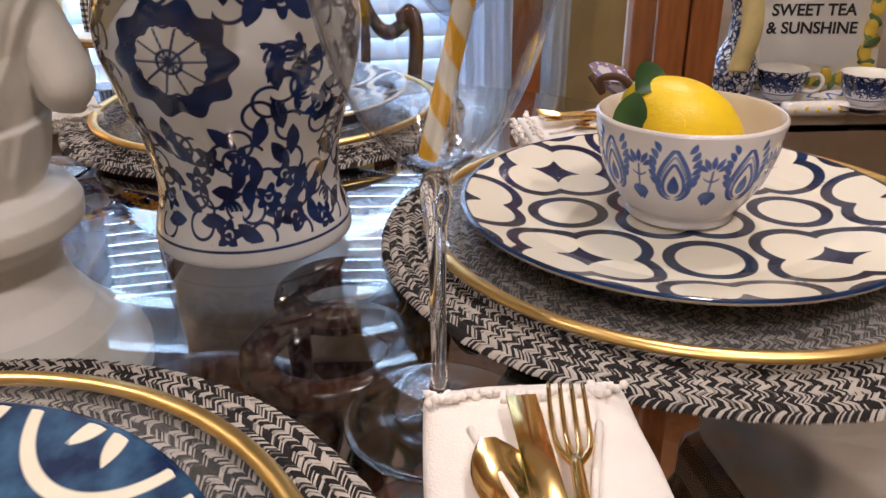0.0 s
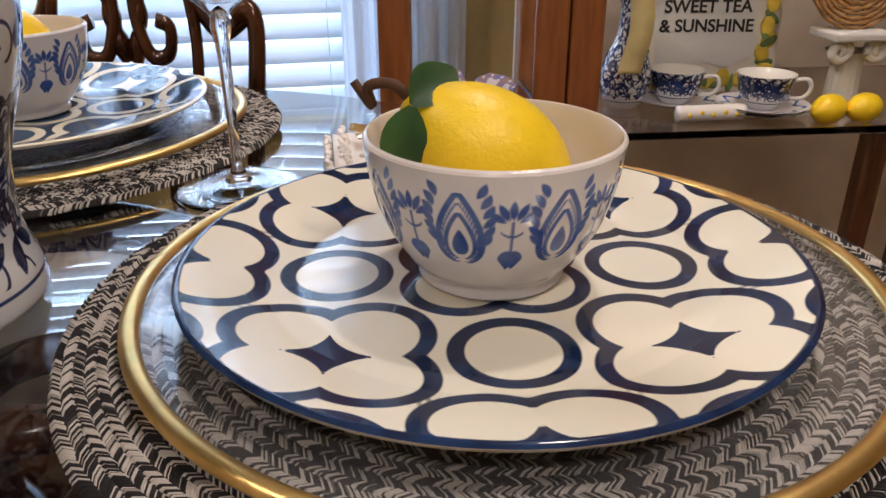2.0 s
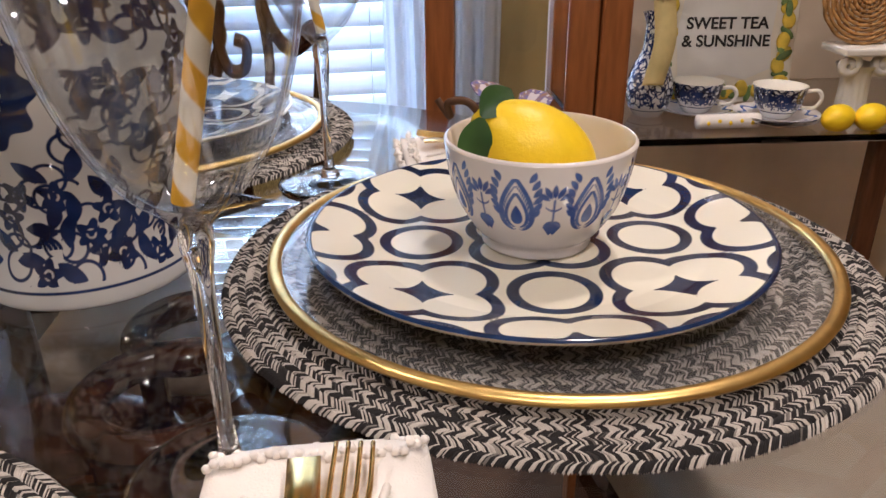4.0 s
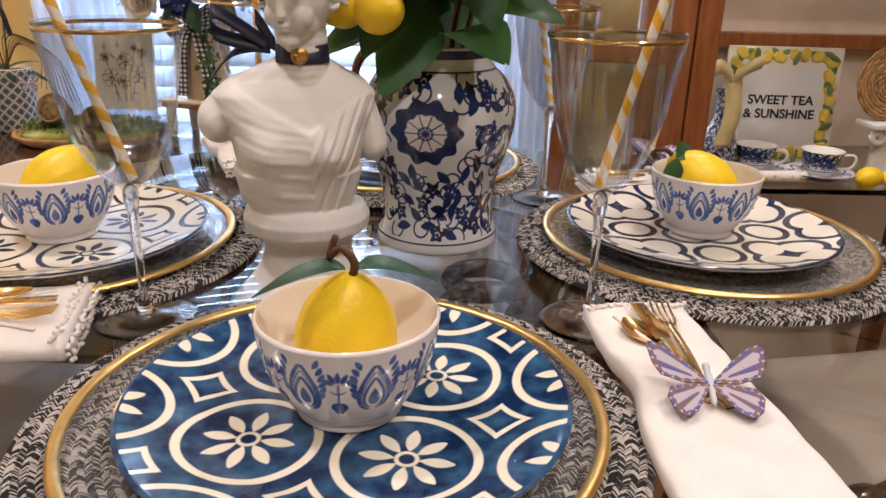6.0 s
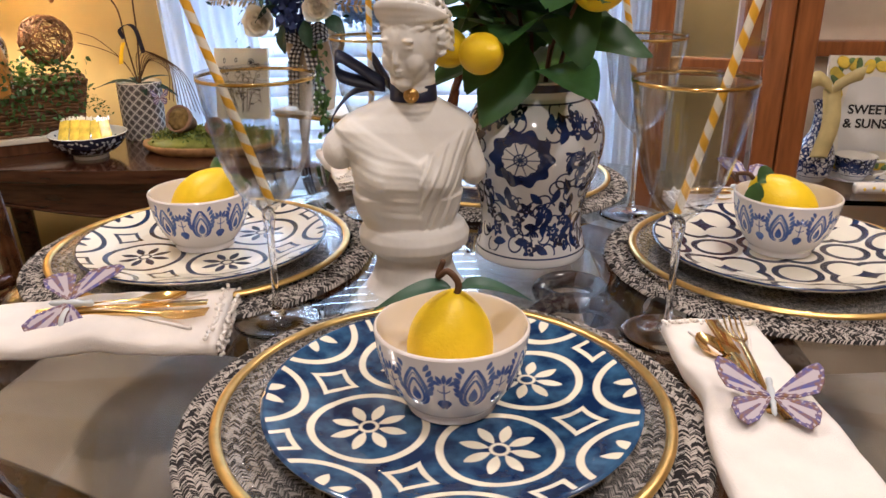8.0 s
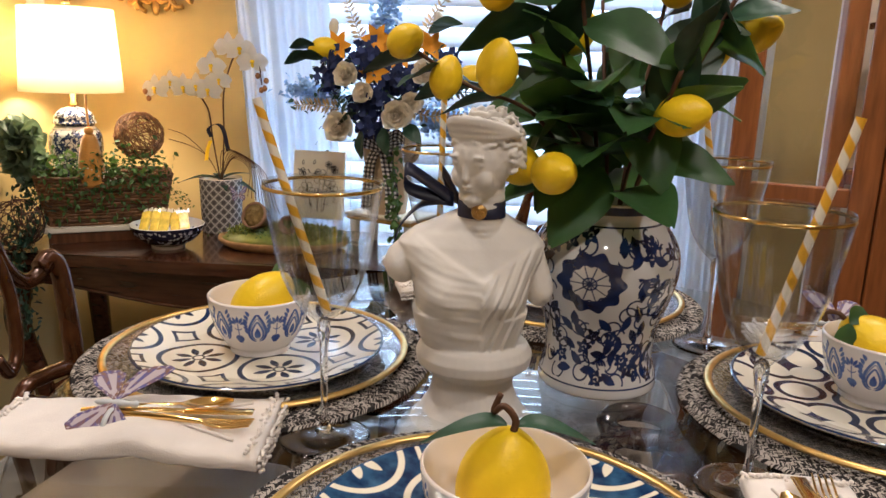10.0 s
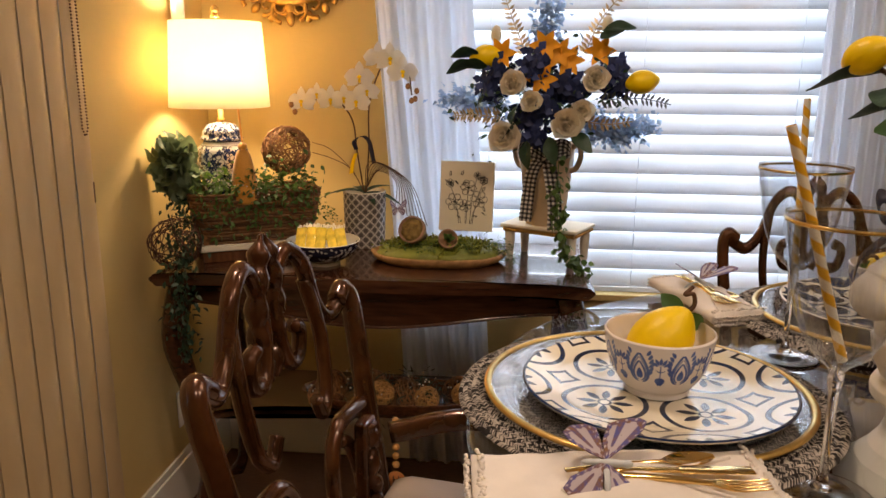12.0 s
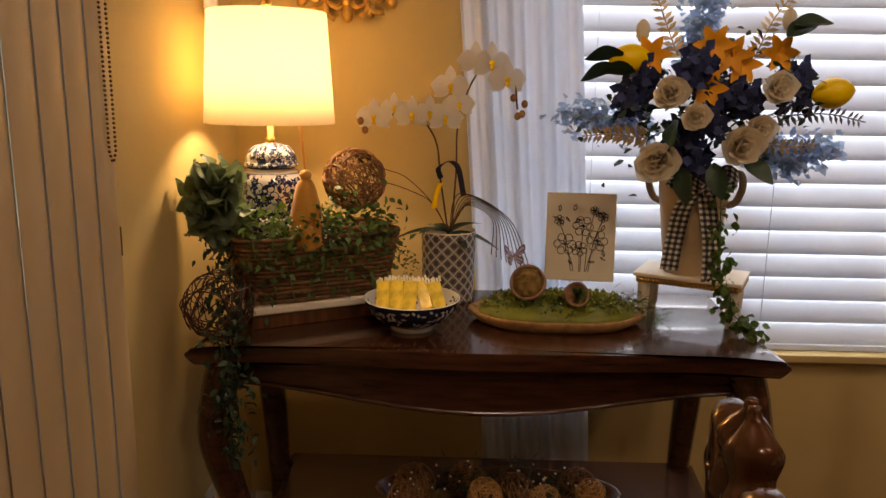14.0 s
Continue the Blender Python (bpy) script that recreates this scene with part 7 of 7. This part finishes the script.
# sign
x, y = 0.275, 0.203
sg = thing("lemon_sign", hp(x, y) @ pose(0, 0, 0.005, -4, 0, -4), "wooden sign with painted lemons and black lettering", "sign")
box_part("board", -0.122, 0.122, 0, 0.012, 0, 0.25, PAPER, sg, 0.002)
SIGNW = mat("sign_white", (0.74, 0.72, 0.68), 0.7, var=0.04)
o_, _ = resample([(-0.078, 0.045), (-0.086, 0.12), (-0.075, 0.195), (-0.03, 0.208), (0.02, 0.200), (0.06, 0.212), (0.082, 0.17), (0.078, 0.11), (0.085, 0.06), (0.04, 0.040), (0.0, 0.050), (-0.04, 0.036), (-0.078, 0.045)], 60)
cc = o_.mean(0)
link("white_panel", grid_mesh("white_panel", [[(cc[0] + (q[0] - cc[0]) * s, -0.0018, cc[1] + (q[1] - cc[1]) * s) for q in o_] for s in (0.0, 1.0)], smooth=False), SIGNW, sg)
rnd = random.Random(50)
lm, lf = [], []
fl_l = bpy.data.meshes.new("l")
bm = bmesh.new()
ball(bm, (0, 0, 0), (0.016, 0.0016, 0.012), 2)
bm.to_mesh(fl_l)
bm.free()
for i in range(64):
    k = i / 64 * 4
    s, f = int(k), k - int(k)
    px, pz = ((-0.108 + 0.216 * f, 0.018), (0.104, 0.02 + 0.21 * f), (0.108 - 0.216 * f, 0.232), (-0.104, 0.23 - 0.21 * f))[s]
    px, pz = px + rnd.uniform(-0.008, 0.008), pz + rnd.uniform(-0.006, 0.012)
    (lm if i % 2 else lf).append((fl_l, Matrix.Translation((max(-0.105, min(0.105, px)), -0.001 - 0.0006 * (i % 3), max(0.014, min(0.236, pz)))) @ pose(0, 0, 0, 0, rnd.uniform(0, 180), 0) @ Matrix.Diagonal((1, 1, 1 if i % 2 else 0.55, 1))))
link("lemon_border", merge("lemon_border", lm), mat("painted_lemon", (0.72, 0.52, 0.06), 0.7, var=0.15, scale=60, island=0.2), sg)["kind"] = "stuff"
link("leaf_border", merge("leaf_border", lf), mat("painted_leaf", (0.16, 0.24, 0.08), 0.7, var=0.2, scale=60, island=0.35), sg)["kind"] = "stuff"
for txt, z in (("SWEET TEA", 0.128), ("& SUNSHINE", 0.098)):
    cu = bpy.data.curves.new("lettering", "FONT")
    cu.body, cu.size, cu.extrude, cu.align_x, cu.offset = txt, 0.0275, 0.0004, "CENTER", 0.0006
    o = new("lettering", cu)
    cu.materials.append(BLACK)
    o.parent = sg
    o.matrix_local = pose(0, -0.0026, z, 90)
# blue vase with ribbon, column, wicker fan, lemons
x, y = 0.130, 0.154
v2 = thing("small_vase", hp(x, y), "small blue and white porcelain vase with yellow ribbon", "vase")
sp2, _ = resample(curve_profile([(0.024, 0), (0.036, 0.02), (0.040, 0.05), (0.030, 0.085), (0.018, 0.11), (0.016, 0.15), (0.022, 0.17)], 40), 90)
link("vase_body", lathe("vase_body", sp2, 200, vase_pattern(44, 0.5, 0.30, ())), VASEGLAZE, v2)
YR = mat("pale_yellow_ribbon", (0.62, 0.50, 0.22), 0.5, var=0.15, scale=30)
strip("ribbon_tail", [(0, -0.03, 0.20), (0.004, -0.043, 0.13), (-0.01, -0.046, 0.06)], 0.036, (1, 0, 0), YR, v2)
strip("ribbon_loop", [(0, -0.03, 0.20), (0.03, -0.04, 0.225), (0.055, -0.04, 0.235)], 0.03, (0.2, 0, 1), YR, v2)
strip("ribbon_loop", [(0, -0.03, 0.20), (-0.03, -0.04, 0.222), (-0.05, -0.04, 0.215)], 0.03, (-0.2, 0, 1), YR, v2)
x, y = 0.459, 0.102
co_ = thing("plaster_column", hp(x, y), "short white plaster column capital on glass shelf", "column")
link("shaft", lathe("shaft", [(0.0, 0), (0.030, 0), (0.030, 0.008), (0.024, 0.012), (0.022, 0.075), (0.028, 0.082), (0.034, 0.090)], 48, flute=lambda U, Z: 1 + 0.04 * np.cos(14 * U)), PLASTER, co_)
box_part("abacus", -0.048, 0.048, -0.04, 0.04, 0.108, 0.120, PLASTER, co_, 0.003)
for s in (-1, 1):
    link("volute", tube("volute", spiral(0, 0, 0.018, 0.003, pi / 2, pi / 2 + 9 * s, 40), 0.007, 8), PLASTER, co_, m=pose(0.030 * s, -0.022, 0.092))
wf = thing("wicker_fan", hp(x, y, SH + 0.122) @ pose(0, 0, 0, -6), "round woven wicker fan standing on the column", "wicker fan")
rings = [(tube("r", [(r_ * math.cos(a), 0.002 * math.sin(14 * a + 3 * i), 0.075 + r_ * math.sin(a)) for a in np.linspace(0, 2 * pi, 60)], 0.0032, 5, cap=False), None) for i, r_ in enumerate(np.linspace(0.012, 0.075, 10))]
rings += [(tube("r", [(0, 0.003, 0.075), (0.075 * math.cos(a), 0.003, 0.075 + 0.075 * math.sin(a))], 0.0022, 5), None) for a in np.linspace(0, 2 * pi, 14, endpoint=False)]
link("weave", merge("weave", rings), TAN, wf)
link("handle", tube("handle", [(0, 0.003, 0.15), (0, 0.003, 0.26)], 0.007, 8), TAN, wf)
for x, y in ((0.401, 0.030), (0.457, 0.032)):
    l = thing("lemon", hp(x, y, SH + 0.019) @ pose(0, 0, 0, 0, 85, 20), "small yellow lemon on the glass shelf", "lemon", "lemons")
    link("fruit", LEMON_ME, None, l).scale = (0.72, 0.72, 0.72)
